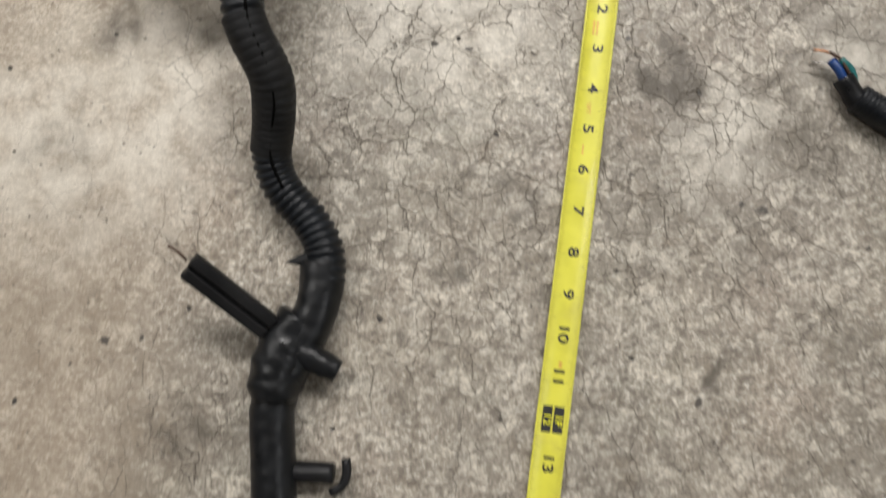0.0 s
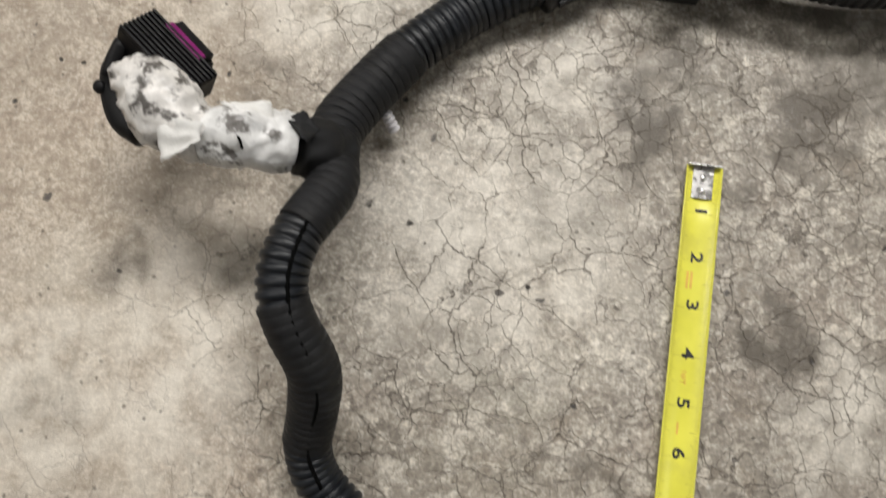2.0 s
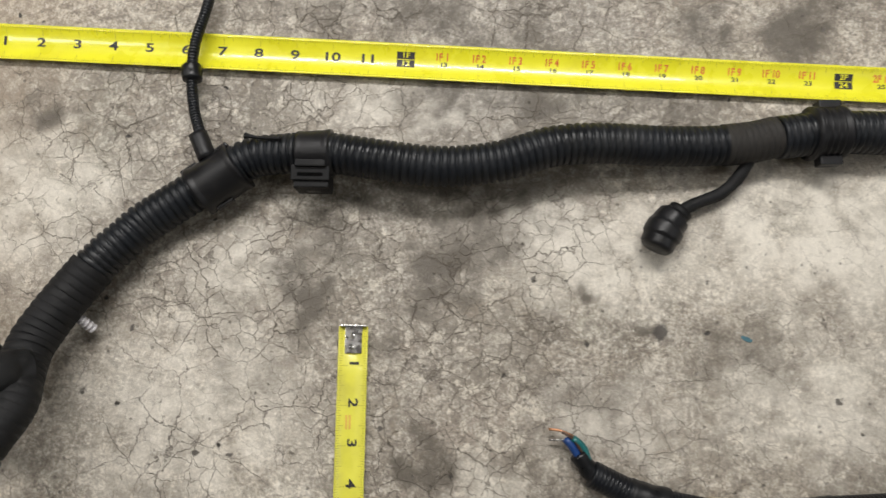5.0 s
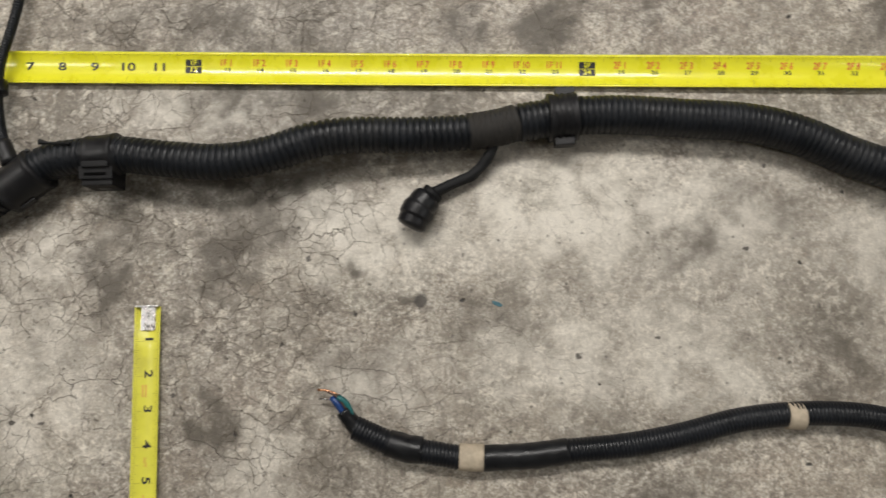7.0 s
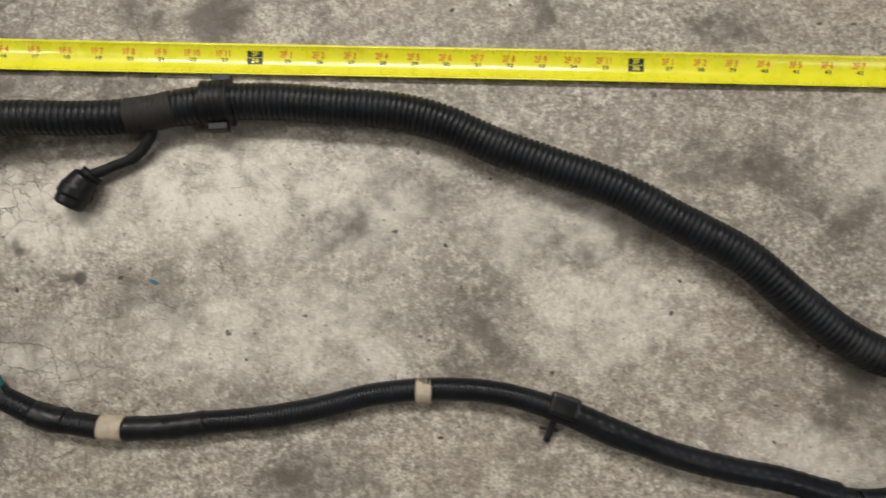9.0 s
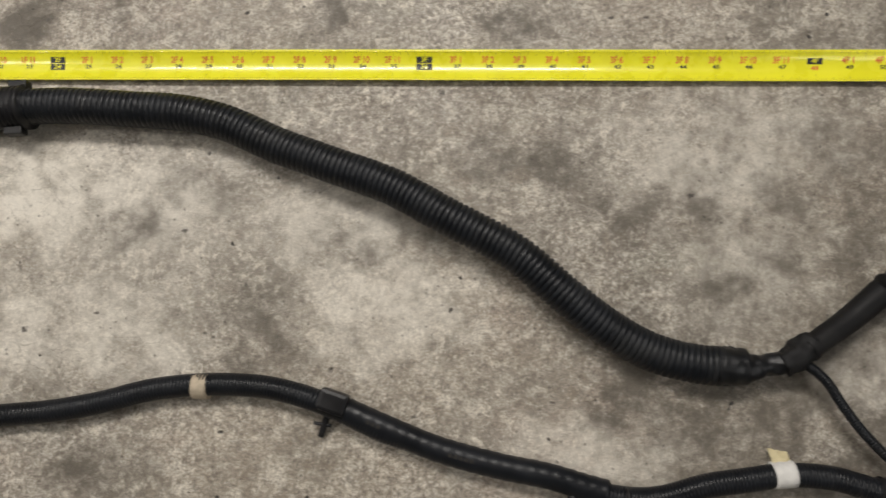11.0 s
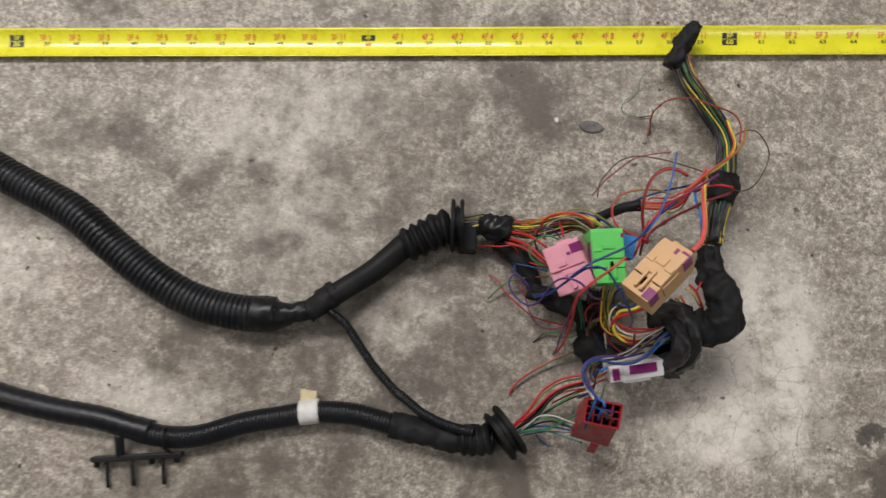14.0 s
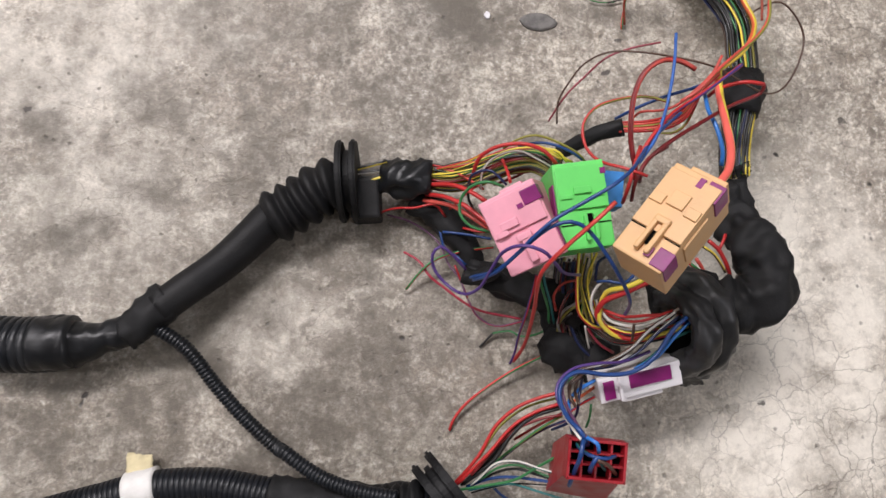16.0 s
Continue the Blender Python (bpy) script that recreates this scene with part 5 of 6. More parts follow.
# ---- coloured plugs ----


def nylon_plug(q, height, mat, label, z_tilt=0.0, roll=0.0):
    """A plug body with a lid step, raised slots, a latch bridge and purple locks."""
    x, y, z, turn, sx, sy = q
    m = pose(x, y, z, roll, z_tilt, turn)
    body = part("plug", block(sx, sy, height, m @ pose(0, 0, -height / 2), 0.0009), mat, harness, label)
    return body, m, sx, sy


body, m, sx, sy = nylon_plug((1.3756, -0.2012, 0.073, 19.8, 0.0272, 0.0358), 0.03, PINK, "pink nylon plug with purple locks", z_tilt=-20.0)
part("lid", block(sx * 0.94, sy * 0.46, 0.0016, m @ pose(0, sy * 0.22, 0.0006), 0.0004), PINK, body)
part("step", block(sx * 0.3, sy * 0.1, 0.0018, m @ pose(-sx * 0.14, sy * 0.1, 0.0018), 0.0003), PINK, body)
part("step", block(sx * 0.2, sy * 0.07, 0.0016, m @ pose(-sx * 0.3, sy * 0.02, 0.0016), 0.0003), PINK, body)
part("latch", block(sx * 0.13, sy * 0.34, 0.003, m @ pose(0, -sy * 0.27, 0.0012), 0.0006), PINK, body)
part("latch", block(sx * 0.26, sy * 0.09, 0.003, m @ pose(0, -sy * 0.11, 0.0014), 0.0008), PINK, body)
part("slot", block(sx * 0.1, sy * 0.06, 0.001, m @ pose(0, -sy * 0.11, 0.0028), 0), PINK, body)
part("lock", block(sx * 0.3, sy * 0.19, 0.008, m @ pose(sx * 0.365, sy * 0.32, -0.002), 0.0004), PURPLE, body, "purple lock")
part("lock_gap", block(sx * 0.1, sy * 0.06, 0.0006, m @ pose(sx * 0.14, sy * 0.25, 0.0015), 0), PURPLE, body)
part("lock", block(0.0014, sy * 0.3, 0.011, m @ pose(sx * 0.5, -sy * 0.3, -0.007), 0.0002), PURPLE, body, "purple lock")
part("rim", block(sx * 0.4, sy * 0.06, 0.006, m @ pose(sx * 0.1, sy * 0.51, -0.005), 0.0006), PINK, body)

body, m, sx, sy = nylon_plug((1.4043, -0.1928, 0.072, 2.7, 0.0233, 0.0392), 0.03, GREEN, "bright green nylon plug with a purple lock")
part("lid", block(sx * 0.95, sy * 0.5, 0.0015, m @ pose(0, sy * 0.2, 0.0006), 0.0004), GREEN, body)
part("step", block(sx * 0.34, sy * 0.08, 0.0015, m @ pose(0, sy * 0.16, 0.0018), 0.0003), GREEN, body)
for k in (-1, 1):
    part("step", block(sx * 0.22, sy * 0.05, 0.0013, m @ pose(k * sx * 0.32, sy * 0.1, 0.0016), 0.0003), GREEN, body)
    part("latch", block(sx * 0.07, sy * 0.3, 0.003, m @ pose(sx * 0.08 + k * sx * 0.09, -sy * 0.27, 0.001), 0.0005), GREEN, body)
# Seam and slot are near-black bars that paint shade onto the plug.
part("seam", block(sx * 0.96, 0.0005, 0.0004, m @ pose(0, -sy * 0.22, 0.0002), 0), SLIT_SHADE, body)
part("slot", block(sx * 0.1, sy * 0.1, 0.0008, m @ pose(sx * 0.08, -sy * 0.16, 0.0006), 0), SLIT_SHADE, body)
part("lock", block(0.0014, sy * 0.55, 0.009, m @ pose(-sx * 0.5, 0.0, -0.007), 0.0002), PURPLE, body, "purple lock")
part("lock", block(sx * 0.1, sy * 0.07, 0.001, m @ pose(sx * 0.44, sy * 0.36, 0.0012), 0), PURPLE, body)

body, m, sx, sy = nylon_plug((1.4249, -0.2069, 0.118, 46.3, 0.0422, 0.0219), 0.022, TAN, "tan nylon plug with purple locks resting on the wires", roll=-30.0)
part("lid", block(sx * 0.62, sy * 0.98, 0.0014, m @ pose(sx * 0.12, 0, 0.0006), 0.0004), TAN, body)
part("step", block(sx * 0.16, sy * 0.32, 0.0014, m @ pose(sx * 0.16, 0, 0.0018), 0.0003), TAN, body)
for k in (-1, 1):
    part("step", block(sx * 0.1, sy * 0.25, 0.0013, m @ pose(sx * 0.1, k * sy * 0.34, 0.0017), 0.0003), TAN, body)
    part("latch", block(sx * 0.36, sy * 0.1, 0.0036, m @ pose(-sx * 0.24, k * sy * 0.1, 0.0016), 0.0009), TAN, body)
part("latch", block(sx * 0.07, sy * 0.3, 0.0036, m @ pose(-sx * 0.08, 0, 0.0018), 0.0009), TAN, body)
# Near-black bars again: shade of the slot and seams put into colour.
part("slot", block(sx * 0.18, sy * 0.09, 0.0008, m @ pose(-sx * 0.24, 0, 0.0006), 0), SLIT_SHADE, body)
for q in (-1, 1):
    part("seam", block(0.0004, sy * 0.3, 0.0004, m @ pose(-sx * 0.2, q * sy * 0.34, 0.0002), 0), SLIT_SHADE, body)
for k in (-1, 1):
    part("lock", block(sx * 0.19, sy * 0.3, 0.0105, m @ pose(sx * (0.38 if k > 0 else -0.38), -sy * 0.38, -0.0046), 0.0004), PURPLE, body, "purple lock")
    part("lock", block(sx * 0.1, sy * 0.11, 0.0012, m @ pose(sx * (0.4 if k > 0 else -0.38), -sy * 0.12, 0.0009), 0.0001), PURPLE, body)
part("side_step", block(sx * 0.36, 0.0012, 0.012, m @ pose(0.0, -sy * 0.51, -0.009), 0.0004), TAN, body)
part("end_cap", block(0.003, sy * 0.7, 0.016, m @ pose(sx * 0.52, -sy * 0.1, -0.01), 0.0006), TAN, body)

RP = (1.3966, -0.3018, 0.08, -10.7, 0.0236, 0.0156)
x, y, z, turn, sx, sy = RP
m = pose(x, y, z, 0, 0, turn)
sx, sy = sx * 1.06, sy * 1.1
RB = [(1.4001, -0.3219, 0.014)][0]
RB = tuple(q + 0.3 * (w - q) for q, w in zip((RB[0] - 0.002, RB[1], RB[2]), RP[:3]))
bm = block(sx, sy, 0.001, m @ pose(0, 0, -0.0065), 0)
low = Matrix.Translation((RB[0], RB[1], RB[2])) @ pose(0, 0, 0, 0, 0, turn - 4)
quad = [(-0.58, -0.7), (0.58, -0.7), (0.58, 0.7), (-0.58, 0.7)]
top_ring = [bm.verts.new(m @ Vector((px * sx * 0.86, py * sy * 0.715, -0.006))) for px, py in quad]
low_ring = [bm.verts.new(low @ Vector((px * 0.0245, py * 0.016, 0.0))) for px, py in quad]
for k in range(4):
    bm.faces.new((top_ring[k], top_ring[(k + 1) % 4], low_ring[(k + 1) % 4], low_ring[k]))
bm.faces.new(low_ring)
body = part("plug", bm, DARK_RED, harness, "dark red plug with open wire sockets")
for k in (-1, 1):
    part("side_wall", block(0.0013, sy, 0.008, m @ pose(k * (sx / 2 - 0.0007), 0, -0.003), 0.0003), DARK_RED, body)
    part("end_wall", block(sx, 0.0013, 0.008, m @ pose(0, k * (sy / 2 - 0.0007), -0.003), 0.0003), DARK_RED, body)
for k in (-1, 0, 1):
    part("divider", block(0.001, sy * 0.94, 0.006, m @ pose(k * sx * 0.245, 0, -0.0035), 0.0002), DARK_RED, body)
for k in (-0.12, 0.16):
    part("divider", block(sx * 0.94, 0.001, 0.006, m @ pose(0, k * sy, -0.0035), 0.0002), DARK_RED, body)
# Socket depth is shallow; the near-black floor paints the shade within.
part("socket_floor", block(sx * 0.94, sy * 0.92, 0.0006, m @ pose(0, 0, -0.0058), 0), SLIT_SHADE, body)
part("keyway", block(0.006, 0.0016, 0.012, low @ pose(0.001, -0.014, 0.012, -35, 0, 0), 0.0006), DARK_RED, body)

WP = (1.4269, -0.2745, 0.052, 8.7, 0.0396, 0.0122)
x, y, z, turn, sx, sy = WP
m = pose(x, y, z, 18, 0, turn)
body = part("plug", block(sx, sy, 0.02, m @ pose(0, 0, -0.01), 0.0008), WHITE_NYLON, harness, "white nylon plug with purple panels")
part("lock", block(sx * 0.13, sy * 0.72, 0.001, m @ pose(-sx * 0.38, 0, 0.0005), 0.0001), PURPLE, body)
part("lock", block(sx * 0.5, sy * 0.55, 0.001, m @ pose(sx * 0.12, sy * 0.16, 0.0005), 0.0001), PURPLE, body)
part("frame_bar", block(sx * 0.04, sy, 0.0022, m @ pose(-sx * 0.25, 0, 0.001), 0.0004), WHITE_NYLON, body)
part("lever", block(sx * 0.48, 0.0024, 0.005, m @ pose(0.001, -sy * 0.62, -0.004), 0.001), WHITE_NYLON, body)
part("lever_arm", block(0.003, sy * 0.5, 0.004, m @ pose(-sx * 0.2, -sy * 0.42, -0.003), 0.0008), WHITE_NYLON, body)

BP = (1.4228, -0.1841, 0.058, -22.2, 0.0071, 0.0138)
part("plug", block(0.011, 0.017, 0.014, pose(BP[0] - 0.001, BP[1], BP[2] - 0.007, 0, 0, BP[3] + 12), 0.0008), SKY, harness, "small blue nylon plug")

# ---- loose wires ----


def wire(colour, stripe, r, pts):
    mats = [INSULATION[colour]] + ([INSULATION[stripe]] if stripe else [])
    return tube("wire", pts, r * 0.52, mats, harness, "%s insulated wire" % colour, 8, 0.003, stripe=[1, 2] if stripe else None, twist=25.0 if stripe else 0.0)


wire("yellow", "black", 0.0019, [(1.2985, -0.1577, 0.022), (1.3046, -0.1572, 0.024), (1.3171, -0.1552, 0.024)])
wire("white", "black", 0.0019, [(1.2984, -0.1596, 0.022), (1.3051, -0.1599, 0.024), (1.3161, -0.1595, 0.024)])
wire("green", "yellow", 0.0019, [(1.298, -0.1656, 0.022), (1.3073, -0.1647, 0.024), (1.3159, -0.1628, 0.024)])
wire("red", "", 0.0014, [(1.2977, -0.1672, 0.02), (1.3095, -0.1678, 0.022), (1.3153, -0.1689, 0.022)])
wire("black", "", 0.0019, [(1.298, -0.1619, 0.02), (1.306, -0.1622, 0.022), (1.3156, -0.165, 0.022)])
wire("yellow", "black", 0.0011, [(1.3387, -0.163, 0.026), (1.3504, -0.1602, 0.03), (1.3617, -0.1607, 0.034), (1.3741, -0.1621, 0.036), (1.3905, -0.1637, 0.036), (1.4008, -0.1683, 0.04)])
wire("green", "yellow", 0.0011, [(1.3385, -0.1649, 0.026), (1.3551, -0.1634, 0.034), (1.3697, -0.1609, 0.044), (1.3813, -0.1611, 0.05), (1.3929, -0.1643, 0.052), (1.3994, -0.1693, 0.05)])
wire("yellow", "red", 0.0012, [(1.3387, -0.1621, 0.026), (1.3574, -0.1618, 0.04), (1.3736, -0.1585, 0.055), (1.3882, -0.1617, 0.06), (1.3988, -0.1668, 0.058), (1.4051, -0.1696, 0.055)])
wire("olive", "", 0.0011, [(1.3741, -0.1593, 0.05), (1.3796, -0.1573, 0.056), (1.3875, -0.1566, 0.06), (1.3967, -0.1599, 0.06), (1.4083, -0.167, 0.058), (1.4111, -0.1695, 0.055)])
wire("red", "", 0.0018, [(1.359, -0.1688, 0.045), (1.3623, -0.1636, 0.055), (1.3702, -0.1611, 0.062), (1.3814, -0.1618, 0.066), (1.3903, -0.1658, 0.066), (1.3965, -0.1718, 0.062)])
wire("black", "white", 0.0012, [(1.3624, -0.1762, 0.04), (1.3635, -0.1686, 0.05), (1.3694, -0.1643, 0.056), (1.3797, -0.1635, 0.06), (1.3887, -0.1685, 0.06), (1.3956, -0.1722, 0.056)])
wire("navy", "", 0.0012, [(1.3564, -0.1738, 0.04), (1.3585, -0.1707, 0.05), (1.3664, -0.1709, 0.056), (1.3732, -0.1781, 0.055)])
wire("green", "", 0.0014, [(1.3711, -0.1798, 0.06), (1.3641, -0.1773, 0.062), (1.3562, -0.1779, 0.056), (1.3511, -0.1834, 0.05), (1.3508, -0.1897, 0.05), (1.3551, -0.1955, 0.05), (1.3638, -0.199, 0.05)])
wire("red", "", 0.0022, [(1.3371, -0.1692, 0.026), (1.3492, -0.1724, 0.036), (1.3572, -0.1776, 0.042), (1.3637, -0.1836, 0.046)])
wire("red", "", 0.0022, [(1.3359, -0.1736, 0.024), (1.3462, -0.1782, 0.034), (1.3542, -0.1841, 0.04), (1.3642, -0.1945, 0.044)])
wire("coral", "", 0.0022, [(1.3343, -0.1764, 0.022), (1.3474, -0.1814, 0.03), (1.3554, -0.1878, 0.036), (1.3644, -0.1958, 0.04)])
wire("coral", "", 0.0012, [(1.3394, -0.1617, 0.026), (1.3464, -0.1628, 0.03), (1.3547, -0.1679, 0.034), (1.3637, -0.1763, 0.04)])
wire("green", "yellow", 0.0012, [(1.3388, -0.1647, 0.028), (1.3472, -0.1661, 0.034), (1.3596, -0.166, 0.04), (1.3699, -0.1628, 0.04)])
wire("olive", "black", 0.001, [(1.338, -0.1715, 0.026), (1.3523, -0.1682, 0.03), (1.3639, -0.1626, 0.036), (1.3752, -0.1593, 0.04), (1.3866, -0.164, 0.045), (1.3959, -0.1693, 0.046)])
wire("maroon", "", 0.0013, [(1.3676, -0.17, 0.03), (1.3789, -0.1685, 0.034), (1.3875, -0.1686, 0.036), (1.3971, -0.1677, 0.04)])
wire("maroon", "", 0.0013, [(1.3699, -0.1728, 0.03), (1.3826, -0.1697, 0.034), (1.3926, -0.1653, 0.038), (1.3994, -0.1701, 0.04)])
wire("red", "", 0.0015, [(1.373, -0.1648, 0.05), (1.3742, -0.1715, 0.055), (1.3748, -0.1777, 0.058)])
wire("red", "", 0.0012, [(1.3477, -0.1817, 0.02), (1.3541, -0.1774, 0.03), (1.3672, -0.1704, 0.034), (1.3808, -0.1675, 0.03)])
wire("black", "", 0.0014, [(1.3586, -0.1843, 0.03), (1.3562, -0.1787, 0.036), (1.3576, -0.1739, 0.04), (1.3659, -0.1737, 0.045)])
wire("yellow", "", 0.0012, [(1.3888, -0.1619, 0.056), (1.3974, -0.1648, 0.06), (1.402, -0.1701, 0.058)])
wire("blue", "", 0.0013, [(1.3815, -0.1586, 0.05), (1.3923, -0.16, 0.058), (1.4033, -0.1653, 0.06), (1.4098, -0.169, 0.056)])
wire("red", "", 0.0012, [(1.3053, -0.1818, 0.006), (1.312, -0.1792, 0.012), (1.3203, -0.1787, 0.018), (1.3295, -0.18, 0.022), (1.3399, -0.1794, 0.024), (1.3448, -0.1855, 0.02)])
wire("plum", "", 0.0011, [(1.3143, -0.1798, 0.006), (1.3249, -0.1838, 0.006), (1.3352, -0.1908, 0.006), (1.3413, -0.1986, 0.008), (1.345, -0.2097, 0.01), (1.3497, -0.2169, 0.012), (1.3521, -0.2265, 0.014)])
wire("blue", "", 0.0013, [(1.3428, -0.1933, 0.02), (1.353, -0.1954, 0.022), (1.3666, -0.1995, 0.026)])
wire("blue", "", 0.0012, [(1.3403, -0.1855, 0.014), (1.3416, -0.1926, 0.016), (1.3428, -0.2012, 0.02), (1.3489, -0.2079, 0.03), (1.3524, -0.212, 0.03)])
wire("red", "", 0.0013, [(1.3534, -0.1921, 0.02), (1.362, -0.1953, 0.024), (1.3679, -0.1956, 0.03)])
wire("red", "green", 0.0014, [(1.3213, -0.2204, 0.004), (1.3294, -0.2123, 0.008), (1.3379, -0.2066, 0.012), (1.3513, -0.2037, 0.016), (1.3686, -0.2028, 0.016)])
wire("violet", "", 0.0015, [(1.3516, -0.2149, 0.04), (1.3458, -0.2081, 0.045), (1.34, -0.2037, 0.048), (1.3362, -0.2072, 0.046), (1.3363, -0.2132, 0.042), (1.3412, -0.2208, 0.04), (1.349, -0.2269, 0.045), (1.3556, -0.2256, 0.056), (1.3608, -0.2184, 0.07), (1.3657, -0.2119, 0.082), (1.373, -0.211, 0.092), (1.3811, -0.2141, 0.092), (1.386, -0.2184, 0.086), (1.3931, -0.2223, 0.07), (1.4043, -0.2227, 0.05)])
wire("blue", "", 0.0016, [(1.353, -0.2197, 0.05), (1.363, -0.2188, 0.07), (1.3705, -0.2139, 0.085), (1.377, -0.2081, 0.095), (1.385, -0.2024, 0.1), (1.3975, -0.1965, 0.102), (1.4089, -0.1911, 0.104), (1.419, -0.1842, 0.1), (1.4273, -0.1758, 0.09), (1.439, -0.1649, 0.075), (1.4577, -0.1511, 0.06)])
wire("blue", "violet", 0.0016, [(1.3541, -0.221, 0.05), (1.3627, -0.2198, 0.072), (1.3715, -0.2132, 0.086), (1.3792, -0.2075, 0.095), (1.3852, -0.2044, 0.098), (1.3921, -0.2038, 0.1), (1.3979, -0.2071, 0.1), (1.4046, -0.2169, 0.098), (1.4099, -0.2253, 0.094), (1.4158, -0.2338, 0.085), (1.4205, -0.2389, 0.07), (1.4224, -0.2445, 0.05)])
wire("red", "coral", 0.0018, [(1.4095, -0.1978, 0.104), (1.4014, -0.2041, 0.104), (1.3935, -0.2101, 0.1), (1.3847, -0.2172, 0.094), (1.3802, -0.2225, 0.086), (1.3794, -0.2291, 0.075), (1.3804, -0.2375, 0.055), (1.379, -0.2547, 0.02), (1.3748, -0.2627, 0.006)])
wire("violet", "red", 0.0013, [(1.384, -0.2211, 0.05), (1.3823, -0.2279, 0.046), (1.3796, -0.2383, 0.036), (1.3769, -0.2494, 0.02), (1.3748, -0.26, 0.008), (1.3727, -0.2639, 0.006)])
wire("green", "", 0.0012, [(1.3852, -0.2212, 0.05), (1.3873, -0.2282, 0.044), (1.3914, -0.2367, 0.03), (1.393, -0.2443, 0.02)])
wire("teal", "", 0.0012, [(1.3871, -0.2201, 0.05), (1.3884, -0.226, 0.046), (1.3921, -0.2343, 0.034), (1.3956, -0.2445, 0.02)])
wire("crimson", "", 0.0013, [(1.3218, -0.2004, 0.004), (1.3296, -0.2062, 0.006), (1.3343, -0.2145, 0.008), (1.3418, -0.2215, 0.008), (1.3568, -0.2337, 0.008), (1.3798, -0.241, 0.012)])
wire("crimson", "plum", 0.0011, [(1.3533, -0.2281, 0.008), (1.3578, -0.2378, 0.008), (1.3667, -0.2436, 0.008), (1.381, -0.2422, 0.012)])
wire("plum", "red", 0.0013, [(1.3478, -0.2104, 0.014), (1.3532, -0.2279, 0.01)])
wire("green", "", 0.0011, [(1.3654, -0.2473, 0.004), (1.3747, -0.2469, 0.006), (1.3795, -0.2502, 0.008), (1.3924, -0.2477, 0.012), (1.3931, -0.2406, 0.02)])
wire("black", "", 0.0012, [(1.3579, -0.2542, 0.0015), (1.3619, -0.2506, 0.002), (1.366, -0.247, 0.004)])
wire("red", "green", 0.0016, [(1.3964, -0.2584, 0.016), (1.3903, -0.2607, 0.012), (1.3758, -0.2666, 0.008), (1.3607, -0.2744, 0.006), (1.3481, -0.2826, 0.005), (1.3409, -0.2904, 0.003), (1.3383, -0.2958, 0.002)])
wire("red", "yellow", 0.0016, [(1.4051, -0.2121, 0.05), (1.4032, -0.2298, 0.046), (1.4041, -0.2406, 0.042), (1.4098, -0.2471, 0.04), (1.4158, -0.2491, 0.04)])
wire("yellow", "black", 0.0014, [(1.409, -0.2148, 0.05), (1.4064, -0.2254, 0.046), (1.4082, -0.2349, 0.042), (1.4112, -0.2454, 0.04)])
wire("olive", "yellow", 0.0014, [(1.4137, -0.2128, 0.05), (1.4091, -0.223, 0.046), (1.4095, -0.2337, 0.042), (1.4137, -0.245, 0.04), (1.418, -0.2505, 0.038)])
wire("olive", "", 0.0012, [(1.408, -0.2121, 0.048), (1.4063, -0.2226, 0.044), (1.4069, -0.2347, 0.04), (1.4092, -0.2446, 0.036)])
wire("green", "yellow", 0.0012, [(1.4121, -0.2123, 0.046), (1.4117, -0.2206, 0.044), (1.4079, -0.2323, 0.04), (1.4068, -0.2419, 0.034)])
wire("white", "", 0.0014, [(1.4173, -0.2246, 0.05), (1.4109, -0.2305, 0.048), (1.4097, -0.2389, 0.044), (1.4141, -0.2463, 0.044), (1.4233, -0.2497, 0.046), (1.4322, -0.2508, 0.05)])
wire("red", "", 0.0026, [(1.4307, -0.2289, 0.07), (1.42, -0.2333, 0.062), (1.4131, -0.236, 0.056), (1.4104, -0.2415, 0.05), (1.4139, -0.2477, 0.048), (1.424, -0.2542, 0.048), (1.4326, -0.2525, 0.052)])
wire("yellow", "", 0.0022, [(1.4314, -0.2266, 0.072), (1.4214, -0.2306, 0.066), (1.4142, -0.2318, 0.058), (1.4121, -0.2379, 0.052), (1.4115, -0.2449, 0.05), (1.4171, -0.2513, 0.048), (1.4264, -0.2547, 0.048), (1.4397, -0.2531, 0.052), (1.4507, -0.2503, 0.056)])
wire("white", "", 0.0013, [(1.4458, -0.2423, 0.06), (1.4348, -0.2471, 0.058), (1.4253, -0.2486, 0.054), (1.4149, -0.2442, 0.05), (1.4131, -0.2391, 0.05)])
wire("red", "", 0.0013, [(1.4428, -0.2429, 0.06), (1.4273, -0.2465, 0.056), (1.4174, -0.2436, 0.05), (1.4141, -0.2404, 0.05)])
wire("red", "", 0.0014, [(1.441, -0.2445, 0.058), (1.4316, -0.2441, 0.058), (1.4205, -0.2436, 0.056), (1.4131, -0.2393, 0.05)])
wire("yellow", "red", 0.0013, [(1.4494, -0.2492, 0.056), (1.4363, -0.2505, 0.056), (1.4243, -0.2518, 0.052), (1.4151, -0.2476, 0.048)])
wire("brown", "white", 0.0016, [(1.443, -0.2436, 0.062), (1.4314, -0.2503, 0.06), (1.4218, -0.2585, 0.058), (1.4101, -0.2635, 0.056), (1.3984, -0.266, 0.056), (1.3927, -0.2733, 0.056), (1.3932, -0.2801, 0.056)])
wire("brown", "", 0.0014, [(1.4421, -0.244, 0.06), (1.4307, -0.2523, 0.058), (1.421, -0.2602, 0.056), (1.4104, -0.2657, 0.054), (1.4013, -0.2674, 0.052), (1.3963, -0.2751, 0.052), (1.3957, -0.281, 0.06)])
